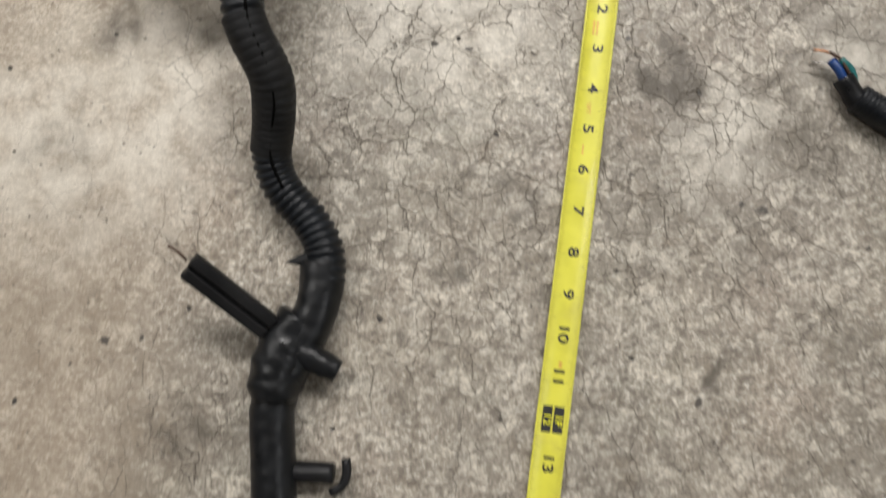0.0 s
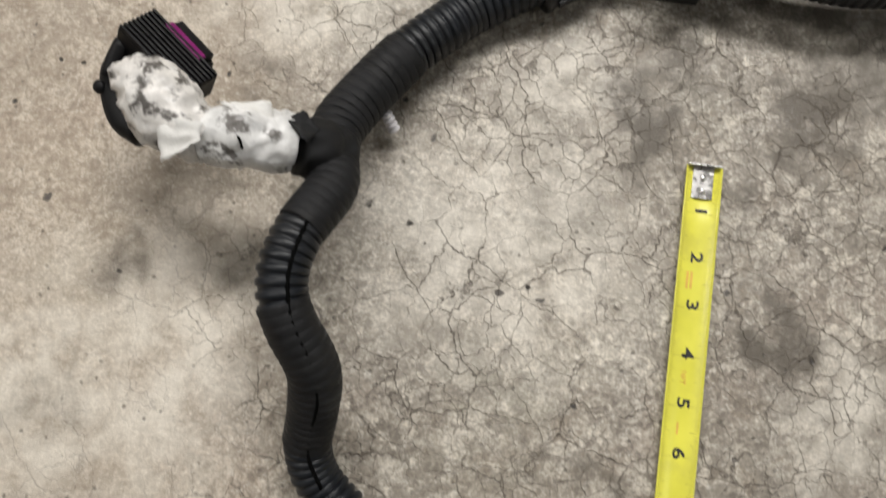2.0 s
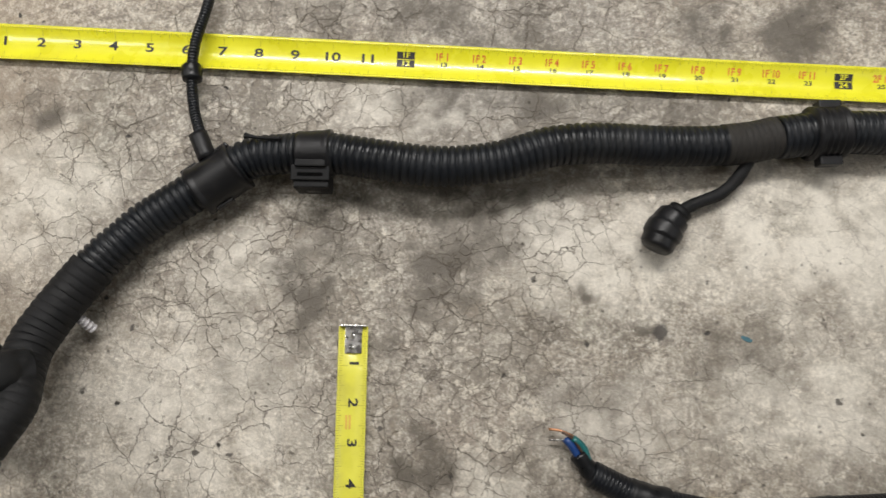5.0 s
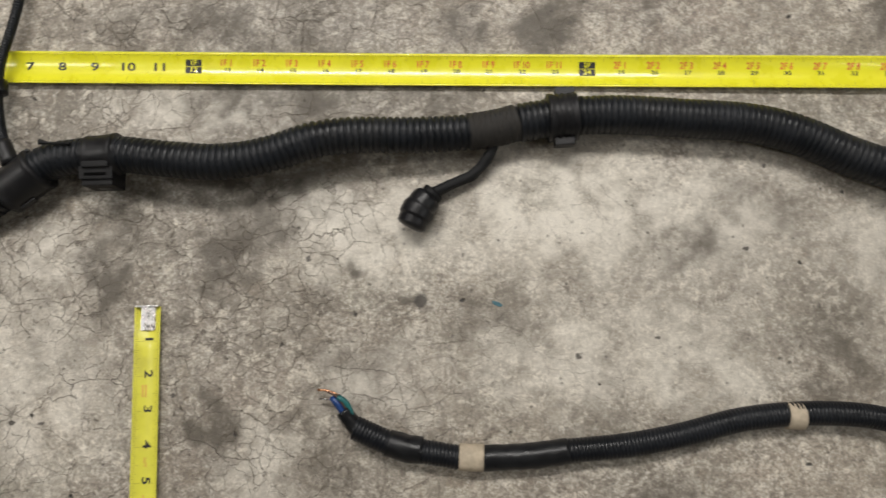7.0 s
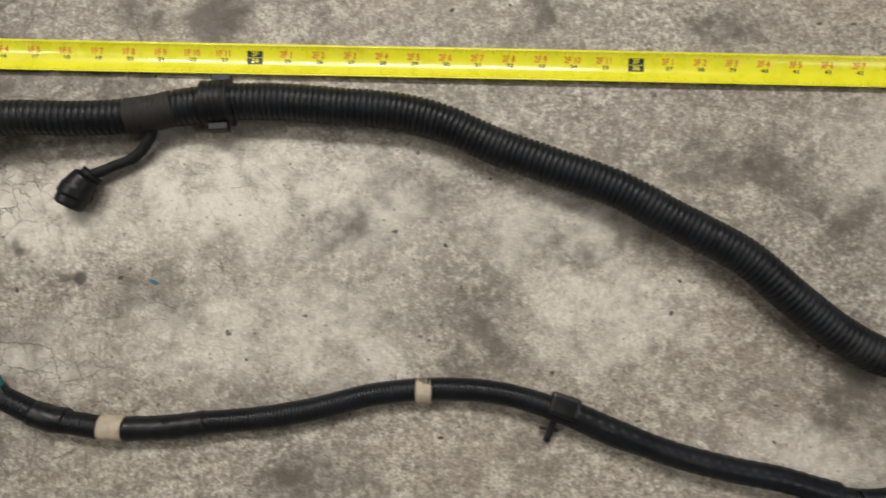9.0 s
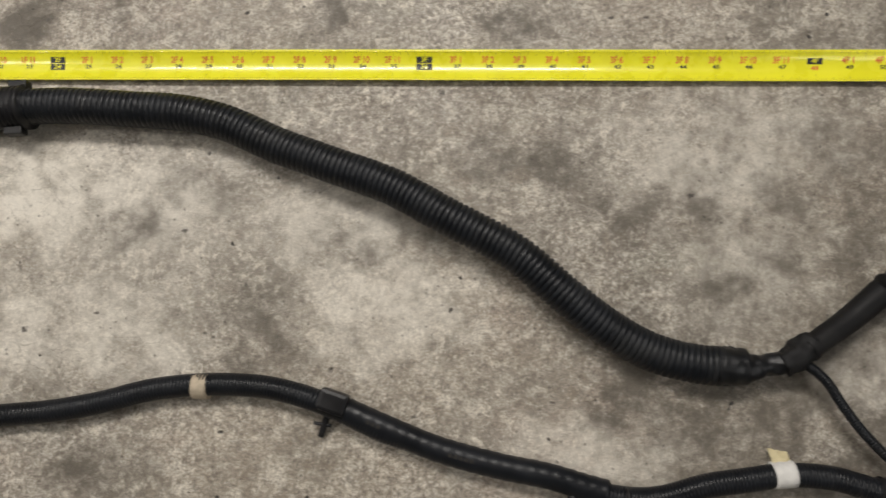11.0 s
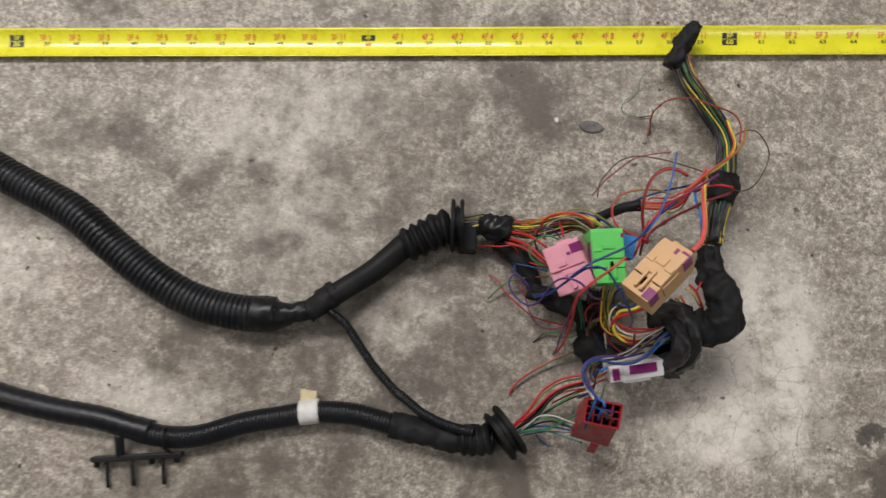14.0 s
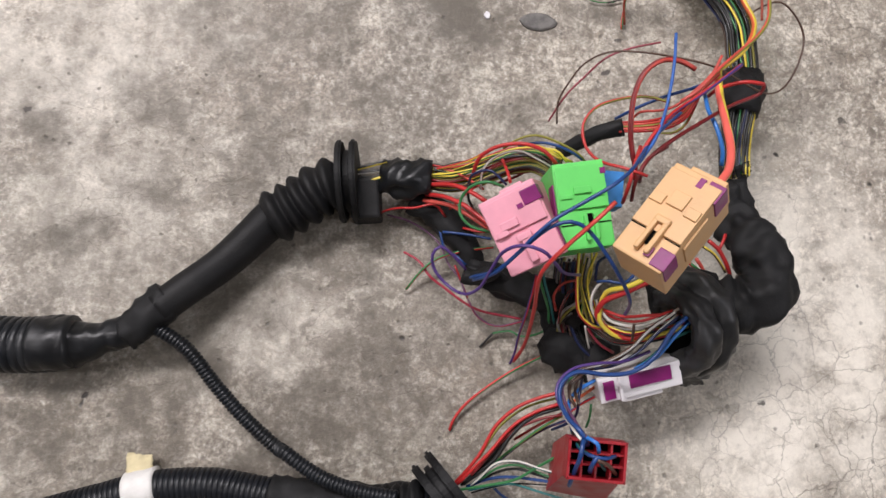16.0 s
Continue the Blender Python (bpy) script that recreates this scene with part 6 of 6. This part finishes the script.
wire("blue", "", 0.002, [(1.4466, -0.2462, 0.066), (1.4399, -0.2513, 0.066), (1.431, -0.2626, 0.064), (1.4201, -0.2684, 0.064), (1.4086, -0.2686, 0.064), (1.3948, -0.2661, 0.066), (1.3878, -0.2698, 0.068), (1.3854, -0.2757, 0.07), (1.387, -0.2838, 0.076), (1.3906, -0.2892, 0.084), (1.3935, -0.2952, 0.08)])
wire("skyblue", "", 0.0016, [(1.449, -0.2486, 0.062), (1.4419, -0.2543, 0.062), (1.4335, -0.2628, 0.06), (1.4225, -0.2675, 0.06)])
wire("teal", "", 0.0013, [(1.4506, -0.2526, 0.058), (1.4427, -0.2559, 0.056), (1.4364, -0.2611, 0.052), (1.4273, -0.2675, 0.048), (1.418, -0.2698, 0.046)])
wire("navy", "", 0.0013, [(1.446, -0.2455, 0.06), (1.4353, -0.2527, 0.058), (1.4269, -0.2601, 0.056), (1.4163, -0.2653, 0.054), (1.4056, -0.2665, 0.054)])
wire("black", "white", 0.0012, [(1.4444, -0.2448, 0.06), (1.4332, -0.2537, 0.057), (1.4237, -0.2622, 0.054), (1.4125, -0.2667, 0.05)])
wire("violet", "", 0.0014, [(1.4328, -0.2608, 0.052), (1.4182, -0.2642, 0.056), (1.4056, -0.2636, 0.06), (1.3935, -0.2652, 0.062), (1.3862, -0.2711, 0.064), (1.3852, -0.2772, 0.066), (1.3886, -0.2861, 0.075), (1.3919, -0.2917, 0.082)])
wire("gray", "", 0.0013, [(1.3986, -0.2501, 0.02), (1.3961, -0.2448, 0.026), (1.3991, -0.2387, 0.03), (1.4075, -0.2345, 0.034)])
wire("olive", "", 0.0013, [(1.4087, -0.2623, 0.01), (1.4004, -0.2569, 0.014), (1.3968, -0.2487, 0.02), (1.3992, -0.2412, 0.028), (1.4075, -0.2351, 0.034)])
wire("plum", "", 0.0013, [(1.4074, -0.2622, 0.01), (1.4016, -0.2543, 0.016), (1.402, -0.2452, 0.022), (1.4105, -0.2397, 0.03)])
wire("gray", "black", 0.0013, [(1.4065, -0.2615, 0.008), (1.3985, -0.2541, 0.012), (1.3975, -0.2462, 0.02), (1.4028, -0.2403, 0.03)])
wire("red", "black", 0.0012, [(1.396, -0.2448, 0.03), (1.3972, -0.2374, 0.034), (1.4026, -0.2292, 0.036), (1.4065, -0.2283, 0.036)])
wire("coral", "", 0.0012, [(1.3953, -0.2384, 0.03), (1.3941, -0.2309, 0.034), (1.3993, -0.2252, 0.036), (1.4056, -0.2245, 0.036)])
wire("white", "", 0.0011, [(1.4122, -0.2596, 0.02), (1.4097, -0.2534, 0.028), (1.4081, -0.247, 0.034)])
wire("crimson", "", 0.0014, [(1.4092, -0.2483, 0.034), (1.415, -0.2563, 0.03), (1.4225, -0.2615, 0.026)])
wire("blue", "", 0.0014, [(1.412, -0.2265, 0.05), (1.4163, -0.2266, 0.052), (1.4234, -0.2284, 0.056), (1.428, -0.2243, 0.06)])
wire("navy", "", 0.0014, [(1.4115, -0.2259, 0.05), (1.4126, -0.2179, 0.054), (1.4154, -0.2157, 0.06)])
wire("gray", "", 0.0011, [(1.4226, -0.2183, 0.05), (1.4279, -0.2201, 0.052), (1.4296, -0.2264, 0.054), (1.4233, -0.2287, 0.052)])
wire("green", "", 0.0012, [(1.4135, -0.2525, 0.03), (1.4215, -0.255, 0.03), (1.4254, -0.2559, 0.034)])
wire("brown", "", 0.0014, [(1.4235, -0.2517, 0.06), (1.4234, -0.2471, 0.064), (1.4239, -0.2552, 0.056)])
wire("red", "", 0.002, [(1.4676, -0.2115, 0.05), (1.4727, -0.216, 0.048), (1.4777, -0.2247, 0.044), (1.4802, -0.2296, 0.04)])
wire("red", "green", 0.0018, [(1.4571, -0.2214, 0.05), (1.4626, -0.2253, 0.046), (1.4674, -0.2325, 0.042)])
wire("coral", "", 0.0018, [(1.4606, -0.2196, 0.05), (1.4648, -0.2249, 0.046), (1.4679, -0.2325, 0.042)])
wire("brown", "yellow", 0.0014, [(1.4645, -0.214, 0.05), (1.4711, -0.2179, 0.046), (1.4772, -0.2267, 0.042)])
wire("red", "", 0.0016, [(1.4736, -0.2159, 0.046), (1.4763, -0.2118, 0.046), (1.4778, -0.2086, 0.046)])
wire("red", "", 0.0018, [(1.4254, -0.1916, 0.06), (1.4263, -0.1852, 0.07), (1.4299, -0.1762, 0.07), (1.4367, -0.1659, 0.06)])
wire("maroon", "", 0.0018, [(1.4296, -0.1908, 0.06), (1.4296, -0.1834, 0.07), (1.4357, -0.1746, 0.07), (1.4493, -0.1668, 0.06)])
wire("red", "", 0.0017, [(1.337, -0.3204, 0.02), (1.3511, -0.3055, 0.026), (1.3607, -0.2912, 0.03), (1.3711, -0.2834, 0.032), (1.381, -0.2798, 0.034), (1.3919, -0.2776, 0.036)])
wire("red", "", 0.0017, [(1.3396, -0.319, 0.022), (1.356, -0.3044, 0.028), (1.369, -0.2916, 0.032), (1.3804, -0.2858, 0.034), (1.3913, -0.283, 0.036)])
wire("black", "", 0.0019, [(1.3427, -0.3197, 0.02), (1.3583, -0.3085, 0.026), (1.3676, -0.2966, 0.03), (1.3779, -0.2888, 0.032), (1.3928, -0.285, 0.034)])
wire("black", "", 0.0017, [(1.3415, -0.3206, 0.018), (1.3573, -0.3074, 0.024), (1.3667, -0.2956, 0.028), (1.3784, -0.2876, 0.03), (1.3932, -0.2841, 0.032)])
wire("olive", "green", 0.0013, [(1.3573, -0.3118, 0.02), (1.3703, -0.3027, 0.024), (1.383, -0.2946, 0.028), (1.394, -0.2887, 0.032)])
wire("plum", "blue", 0.0013, [(1.3573, -0.3134, 0.018), (1.3731, -0.302, 0.022), (1.3858, -0.2952, 0.026), (1.3966, -0.2916, 0.03)])
wire("maroon", "", 0.0014, [(1.3467, -0.3149, 0.024), (1.3677, -0.2954, 0.03), (1.3803, -0.2902, 0.032), (1.3924, -0.2884, 0.034)])
wire("olive", "", 0.0012, [(1.3514, -0.3076, 0.02), (1.3637, -0.2921, 0.024), (1.3765, -0.2841, 0.028), (1.3911, -0.2806, 0.032)])
wire("red", "", 0.0013, [(1.3695, -0.3002, 0.022), (1.3809, -0.2939, 0.026), (1.3932, -0.2883, 0.03)])
wire("teal", "white", 0.0012, [(1.3464, -0.3206, 0.02), (1.3509, -0.3165, 0.024), (1.3591, -0.3091, 0.03), (1.3684, -0.3083, 0.034), (1.3776, -0.3111, 0.04), (1.389, -0.3146, 0.0474)])
wire("green", "", 0.0013, [(1.3387, -0.3224, 0.02), (1.3547, -0.32, 0.026), (1.3666, -0.3174, 0.032), (1.3782, -0.3103, 0.04), (1.3885, -0.304, 0.0471)])
wire("blue", "", 0.0015, [(1.344, -0.3215, 0.018), (1.3566, -0.3178, 0.022), (1.3672, -0.3169, 0.028), (1.3779, -0.318, 0.034), (1.3901, -0.3193, 0.0408)])
wire("teal", "", 0.0012, [(1.3451, -0.3239, 0.016), (1.3589, -0.3215, 0.02), (1.3671, -0.3208, 0.026), (1.3776, -0.3237, 0.032), (1.3894, -0.327, 0.0388)])
wire("green", "", 0.0012, [(1.3503, -0.3181, 0.022), (1.3602, -0.3117, 0.028), (1.3697, -0.3106, 0.032), (1.3779, -0.314, 0.036), (1.3897, -0.3189, 0.0418)])
wire("black", "", 0.0013, [(1.3439, -0.3231, 0.016), (1.3593, -0.3152, 0.022), (1.3688, -0.3131, 0.028), (1.3781, -0.3156, 0.034), (1.3896, -0.3187, 0.0414)])
wire("blue", "", 0.0014, [(1.3583, -0.3252, 0.01), (1.362, -0.3297, 0.008), (1.3683, -0.3345, 0.006)])
wire("white", "black", 0.0011, [(1.3465, -0.3261, 0.012), (1.3566, -0.3236, 0.016), (1.3675, -0.3214, 0.022), (1.3782, -0.3212, 0.03), (1.3894, -0.321, 0.0384)])
wire("white", "green", 0.0013, [(1.3939, -0.2685, 0.06), (1.3875, -0.2732, 0.064), (1.3861, -0.2811, 0.07), (1.3881, -0.2877, 0.078), (1.3901, -0.2921, 0.084)])
wire("plum", "", 0.0014, [(1.3928, -0.2678, 0.06), (1.3877, -0.273, 0.066), (1.3884, -0.2803, 0.07), (1.3904, -0.2868, 0.078), (1.3923, -0.2913, 0.084)])
wire("brown", "", 0.0015, [(1.3994, -0.2681, 0.056), (1.3938, -0.2722, 0.056), (1.3923, -0.2769, 0.058), (1.3942, -0.2819, 0.06)])
wire("skyblue", "", 0.0017, [(1.4063, -0.272, 0.05), (1.3984, -0.2752, 0.052), (1.3929, -0.2791, 0.054), (1.3911, -0.285, 0.06), (1.3916, -0.2908, 0.08), (1.3958, -0.2935, 0.088), (1.3969, -0.2978, 0.084)])
wire("blue", "", 0.0015, [(1.3908, -0.2872, 0.06), (1.3895, -0.2951, 0.078), (1.3922, -0.2979, 0.088), (1.3977, -0.2993, 0.09), (1.4036, -0.2999, 0.084)])
wire("blue", "", 0.0019, [(1.3903, -0.2915, 0.088), (1.3882, -0.297, 0.09), (1.3872, -0.3048, 0.08), (1.3861, -0.3134, 0.069)])
wire("blue", "", 0.0019, [(1.3947, -0.2985, 0.09), (1.3928, -0.3017, 0.088), (1.3934, -0.306, 0.08)])
wire("teal", "black", 0.0014, [(1.3895, -0.2911, 0.07), (1.3902, -0.2962, 0.084), (1.3942, -0.2988, 0.088), (1.3996, -0.3059, 0.08)])
wire("brown", "", 0.0016, [(1.3946, -0.2995, 0.09), (1.399, -0.3022, 0.088), (1.4038, -0.3078, 0.08)])
wire("navy", "", 0.0014, [(1.4005, -0.2709, 0.05), (1.397, -0.2794, 0.054), (1.3966, -0.2856, 0.05), (1.3946, -0.2913, 0.04), (1.3875, -0.2957, 0.03)])
wire("orange", "", 0.0014, [(1.4074, -0.2755, 0.044), (1.401, -0.2791, 0.044), (1.3967, -0.2821, 0.04), (1.3905, -0.2834, 0.034)])
wire("green", "", 0.0012, [(1.4079, -0.2853, 0.03), (1.4075, -0.2919, 0.026), (1.4064, -0.2975, 0.02)])
wire("blue", "red", 0.0013, [(1.4078, -0.2806, 0.04), (1.4015, -0.2831, 0.04), (1.3958, -0.2872, 0.036), (1.389, -0.2895, 0.032)])
wire("brown", "", 0.001, [(1.51, -0.094, 0.03), (1.5181, -0.0904, 0.034), (1.5259, -0.0898, 0.036), (1.5335, -0.0957, 0.034), (1.5394, -0.1063, 0.03), (1.5352, -0.1198, 0.03), (1.5261, -0.1325, 0.03), (1.5162, -0.1373, 0.034), (1.5027, -0.1375, 0.044), (1.4883, -0.1312, 0.05), (1.4807, -0.1264, 0.05), (1.4658, -0.1203, 0.048), (1.4457, -0.1139, 0.044), (1.4317, -0.1118, 0.04), (1.4216, -0.1145, 0.034), (1.4151, -0.1206, 0.028), (1.4093, -0.1291, 0.02), (1.4087, -0.1392, 0.014)])
wire("rose", "", 0.0011, [(1.4598, -0.1084, 0.04), (1.4445, -0.1104, 0.04), (1.4326, -0.1129, 0.036), (1.4219, -0.1201, 0.03), (1.4128, -0.127, 0.022), (1.4052, -0.1363, 0.01)])
wire("periwinkle", "", 0.0014, [(1.4539, -0.1184, 0.075), (1.4505, -0.1321, 0.078), (1.4468, -0.144, 0.08), (1.4422, -0.1558, 0.082), (1.4359, -0.168, 0.084), (1.4261, -0.1792, 0.088)])
wire("maroon", "coral", 0.0024, [(1.4627, -0.134, 0.07), (1.4557, -0.1304, 0.072), (1.4461, -0.1302, 0.074), (1.438, -0.135, 0.074), (1.4333, -0.143, 0.072), (1.4308, -0.1535, 0.07), (1.4306, -0.1653, 0.066), (1.4342, -0.1806, 0.058)])
wire("red", "olive", 0.0014, [(1.453, -0.1457, 0.06), (1.4422, -0.1429, 0.062), (1.4285, -0.1436, 0.064), (1.4165, -0.1469, 0.064), (1.41, -0.1543, 0.064), (1.4096, -0.1652, 0.066), (1.4135, -0.1729, 0.07), (1.4231, -0.1793, 0.078), (1.4317, -0.1838, 0.08)])
wire("red", "", 0.0014, [(1.4371, -0.1454, 0.03), (1.45, -0.1474, 0.036), (1.4584, -0.1476, 0.044), (1.4648, -0.1451, 0.05), (1.4678, -0.1411, 0.054), (1.4715, -0.1373, 0.056), (1.4805, -0.1298, 0.056)])
wire("coral", "", 0.0013, [(1.4367, -0.1468, 0.031), (1.4498, -0.1487, 0.036), (1.4583, -0.1491, 0.044), (1.4646, -0.1466, 0.05), (1.4676, -0.1424, 0.054), (1.4714, -0.1379, 0.056), (1.4804, -0.1305, 0.056)])
wire("red", "olive", 0.0013, [(1.4362, -0.1482, 0.032), (1.4497, -0.1499, 0.036), (1.4581, -0.1506, 0.044), (1.4644, -0.1481, 0.05), (1.4675, -0.1436, 0.054), (1.4713, -0.1385, 0.056), (1.4803, -0.1312, 0.056)])
wire("salmon", "", 0.0013, [(1.4358, -0.1496, 0.033), (1.4496, -0.1512, 0.036), (1.4579, -0.1521, 0.044), (1.4642, -0.1495, 0.05), (1.4673, -0.1448, 0.054), (1.4713, -0.1392, 0.056), (1.4802, -0.132, 0.056)])
wire("red", "", 0.0013, [(1.4354, -0.1511, 0.034), (1.4494, -0.1525, 0.036), (1.4577, -0.1536, 0.044), (1.464, -0.151, 0.05), (1.4672, -0.146, 0.054), (1.4712, -0.1398, 0.056), (1.4801, -0.1327, 0.056)])
wire("coral", "olive", 0.0013, [(1.4419, -0.1459, 0.04), (1.4429, -0.1462, 0.05), (1.4503, -0.147, 0.052), (1.457, -0.1465, 0.056), (1.4655, -0.141, 0.06), (1.4758, -0.1323, 0.06), (1.4798, -0.1255, 0.062)])
wire("blue", "", 0.0015, [(1.4324, -0.1461, 0.04), (1.4404, -0.1443, 0.05), (1.4522, -0.1416, 0.056), (1.4638, -0.1395, 0.058), (1.4743, -0.1362, 0.056)])
wire("skyblue", "", 0.002, [(1.4744, -0.1389, 0.05), (1.4726, -0.1497, 0.056), (1.4737, -0.1593, 0.06), (1.4752, -0.1704, 0.06), (1.4756, -0.1767, 0.056)])
wire("salmon", "yellow", 0.0036, [(1.4824, -0.1293, 0.05), (1.4772, -0.1445, 0.06), (1.4738, -0.1606, 0.07), (1.4707, -0.1746, 0.078), (1.4655, -0.1849, 0.084), (1.4587, -0.191, 0.088)])
wire("red", "violet", 0.0017, [(1.4866, -0.1321, 0.066), (1.4759, -0.1389, 0.07), (1.4595, -0.1489, 0.076), (1.4459, -0.1567, 0.08), (1.4348, -0.1667, 0.084), (1.4277, -0.1759, 0.084), (1.4287, -0.1827, 0.07)])
wire("red", "", 0.0018, [(1.4761, -0.1411, 0.05), (1.478, -0.1399, 0.054), (1.4829, -0.1393, 0.06), (1.4889, -0.1398, 0.064), (1.4969, -0.1415, 0.064)])
wire("maroon", "", 0.0019, [(1.4969, -0.1415, 0.064), (1.4975, -0.144, 0.06), (1.4816, -0.1496, 0.06), (1.4658, -0.1572, 0.064), (1.4505, -0.165, 0.068), (1.4387, -0.1723, 0.07), (1.4351, -0.1762, 0.066), (1.4357, -0.1816, 0.056)])
wire("olive", "red", 0.0013, [(1.4837, -0.1249, 0.05), (1.4722, -0.1381, 0.054), (1.4679, -0.1474, 0.05), (1.4638, -0.1542, 0.046), (1.4581, -0.1561, 0.042), (1.4495, -0.1516, 0.036)])
wire("orange", "yellow", 0.0026, [(1.5082, -0.0799, 0.03), (1.5093, -0.087, 0.032), (1.511, -0.0997, 0.036), (1.5067, -0.109, 0.04), (1.4999, -0.1167, 0.044), (1.4902, -0.1239, 0.048), (1.4801, -0.1299, 0.052)])
wire("coral", "olive", 0.0019, [(1.5186, -0.0885, 0.04), (1.5142, -0.1018, 0.044), (1.5046, -0.1124, 0.05), (1.4909, -0.1223, 0.056), (1.4786, -0.1312, 0.06), (1.4668, -0.1411, 0.06), (1.4591, -0.1452, 0.058)])
wire("red", "green", 0.0013, [(1.4571, -0.0627, 0.006), (1.4555, -0.073, 0.004), (1.4535, -0.0805, 0.003), (1.4532, -0.0845, 0.002)])
wire("rust", "", 0.0013, [(1.4551, -0.0818, 0.002), (1.4542, -0.0701, 0.012), (1.4624, -0.0624, 0.024), (1.4787, -0.0624, 0.032), (1.4968, -0.0703, 0.036), (1.5109, -0.0778, 0.038), (1.5153, -0.0864, 0.038), (1.513, -0.1005, 0.04)])
wire("green", "", 0.0006, [(1.4577, -0.0292, 0.012), (1.4484, -0.0356, 0.006), (1.4458, -0.0473, 0.002), (1.4349, -0.0546, 0.002), (1.4324, -0.0619, 0.002), (1.4406, -0.0673, 0.002), (1.4509, -0.0683, 0.002)])
wire("black", "", 0.0009, [(1.4471, -0.0683, 0.002), (1.4565, -0.0668, 0.002)])


def trunk(pts, count, spread, colours, seed):
    """A bundle of wires that wind loosely round one another."""
    rng = random.Random(seed)
    c, s = smooth_path(pts, 0.012)
    tan, u, v = frames_along(c)
    for k in range(count):
        a0, rr, w = rng.uniform(0, 6.28), spread * math.sqrt(rng.random()), rng.uniform(-14, 14)
        line = []
        for i in range(len(c)):
            a = a0 + w * s[i]
            q = c[i] + rr * (math.cos(a) * u[i] + 0.7 * math.sin(a) * v[i])
            line.append((q[0], q[1], max(q[2], 0.0016)))
        col, st = colours[k % len(colours)]
        wire(col, st, rng.choice((0.001, 0.0012, 0.0014)), line)


TRUNK = [(1.4775, -0.0212, 0.016), (1.4823, -0.0395, 0.016), (1.4966, -0.065, 0.018), (1.5096, -0.0914, 0.02), 
    (1.5081, -0.1129, 0.024), (1.506, -0.1278, 0.026), (1.5005, -0.1459, 0.028), (1.4951, -0.1607, 0.03), 
    (1.4917, -0.1781, 0.032)]
trunk(TRUNK, 60, 0.0078, [("black", ""), ("olive", ""), ("yellow", "black"), ("black", "yellow"), ("olive", "green"), ("black", ""), ("green", ""), ("brown", ""), ("black", ""), ("yellow", ""), ("navy", ""), ("black", "red")], 5)
trunk([(1.3386, -0.1645, 0.024), (1.3524, -0.168, 0.028), (1.3651, -0.1661, 0.034), (1.3776, -0.1629, 0.038), 
    (1.3896, -0.1635, 0.042), (1.3994, -0.1708, 0.046)], 34, 0.0065, [("black", ""), ("olive", ""), ("yellow", "black"), ("green", "yellow"), ("maroon", ""), ("black", ""), ("brown", ""), ("red", "")], 9)
trunk([(1.4055, -0.2139, 0.03), (1.4033, -0.2287, 0.024), (1.4047, -0.2416, 0.02), (1.4077, -0.2548, 0.018), 
    (1.4139, -0.2631, 0.016)], 34, 0.008, [("black", ""), ("brown", ""), ("olive", ""), ("navy", ""), ("maroon", ""), ("gray", "")], 12)
trunk([(1.4518, -0.2482, 0.05), (1.4413, -0.2509, 0.048), (1.4303, -0.2524, 0.044), (1.4192, -0.2516, 0.04), 
    (1.4135, -0.245, 0.036), (1.4121, -0.235, 0.036)], 24, 0.005, [("red", ""), ("yellow", "red"), ("white", ""), ("black", ""), ("brown", ""), ("blue", "")], 15)

# ---- bits on the floor ----


def chip(name, at, sx, sy, mat, label, seed, turn=0.0, thick=0.0016):
    bm = bmesh.new()
    n = 18
    rings = []
    for lvl, k in ((0.0, 1.0), (0.6, 0.97), (1.0, 0.8)):
        ring = []
        for i in range(n):
            a = 2 * math.pi * i / n
            w = 1 + 0.2 * noise.noise(Vector((math.cos(a) * 1.5 + seed, math.sin(a) * 1.5, seed)))
            ring.append(bm.verts.new((math.cos(a) * sx * k * w, math.sin(a) * sy * k * w, thick * lvl)))
        rings.append(ring)
    for p, q in zip(rings, rings[1:]):
        for i in range(n):
            bm.faces.new((p[i], p[(i + 1) % n], q[(i + 1) % n], q[i]))
    bm.faces.new(rings[-1])
    bm.faces.new(rings[0][::-1])
    bake(bm, pose(0, 0, 0, 0, 0, turn))
    ob = part(name, bm, mat, None)
    ob.location = (at[0], at[1], 0.0)
    return tagged(ob, label=label, category="debris")


PB = [(1.4067, -0.0759, 0)][0]
chip("floor_flake", PB, 0.0105, 0.0052, FLAKE, "flat dark grey flake lying on concrete", 2.0, -8)
FK = [(1.3386, -0.0637, 0), (1.3787, -0.07, 0), (1.2724, -0.0794, 0), (0.5409, -0.1816, 0)]
chip("paint_chip", FK[1], 0.0018, 0.0022, WHITE_NYLON, "tiny white crumb lying on concrete", 6.0, 0, 0.001)
chip("paint_chip", FK[3], 0.0042, 0.0016, CHIP, "small blue-green paint chip on concrete", 7.0, -20, 0.0005)
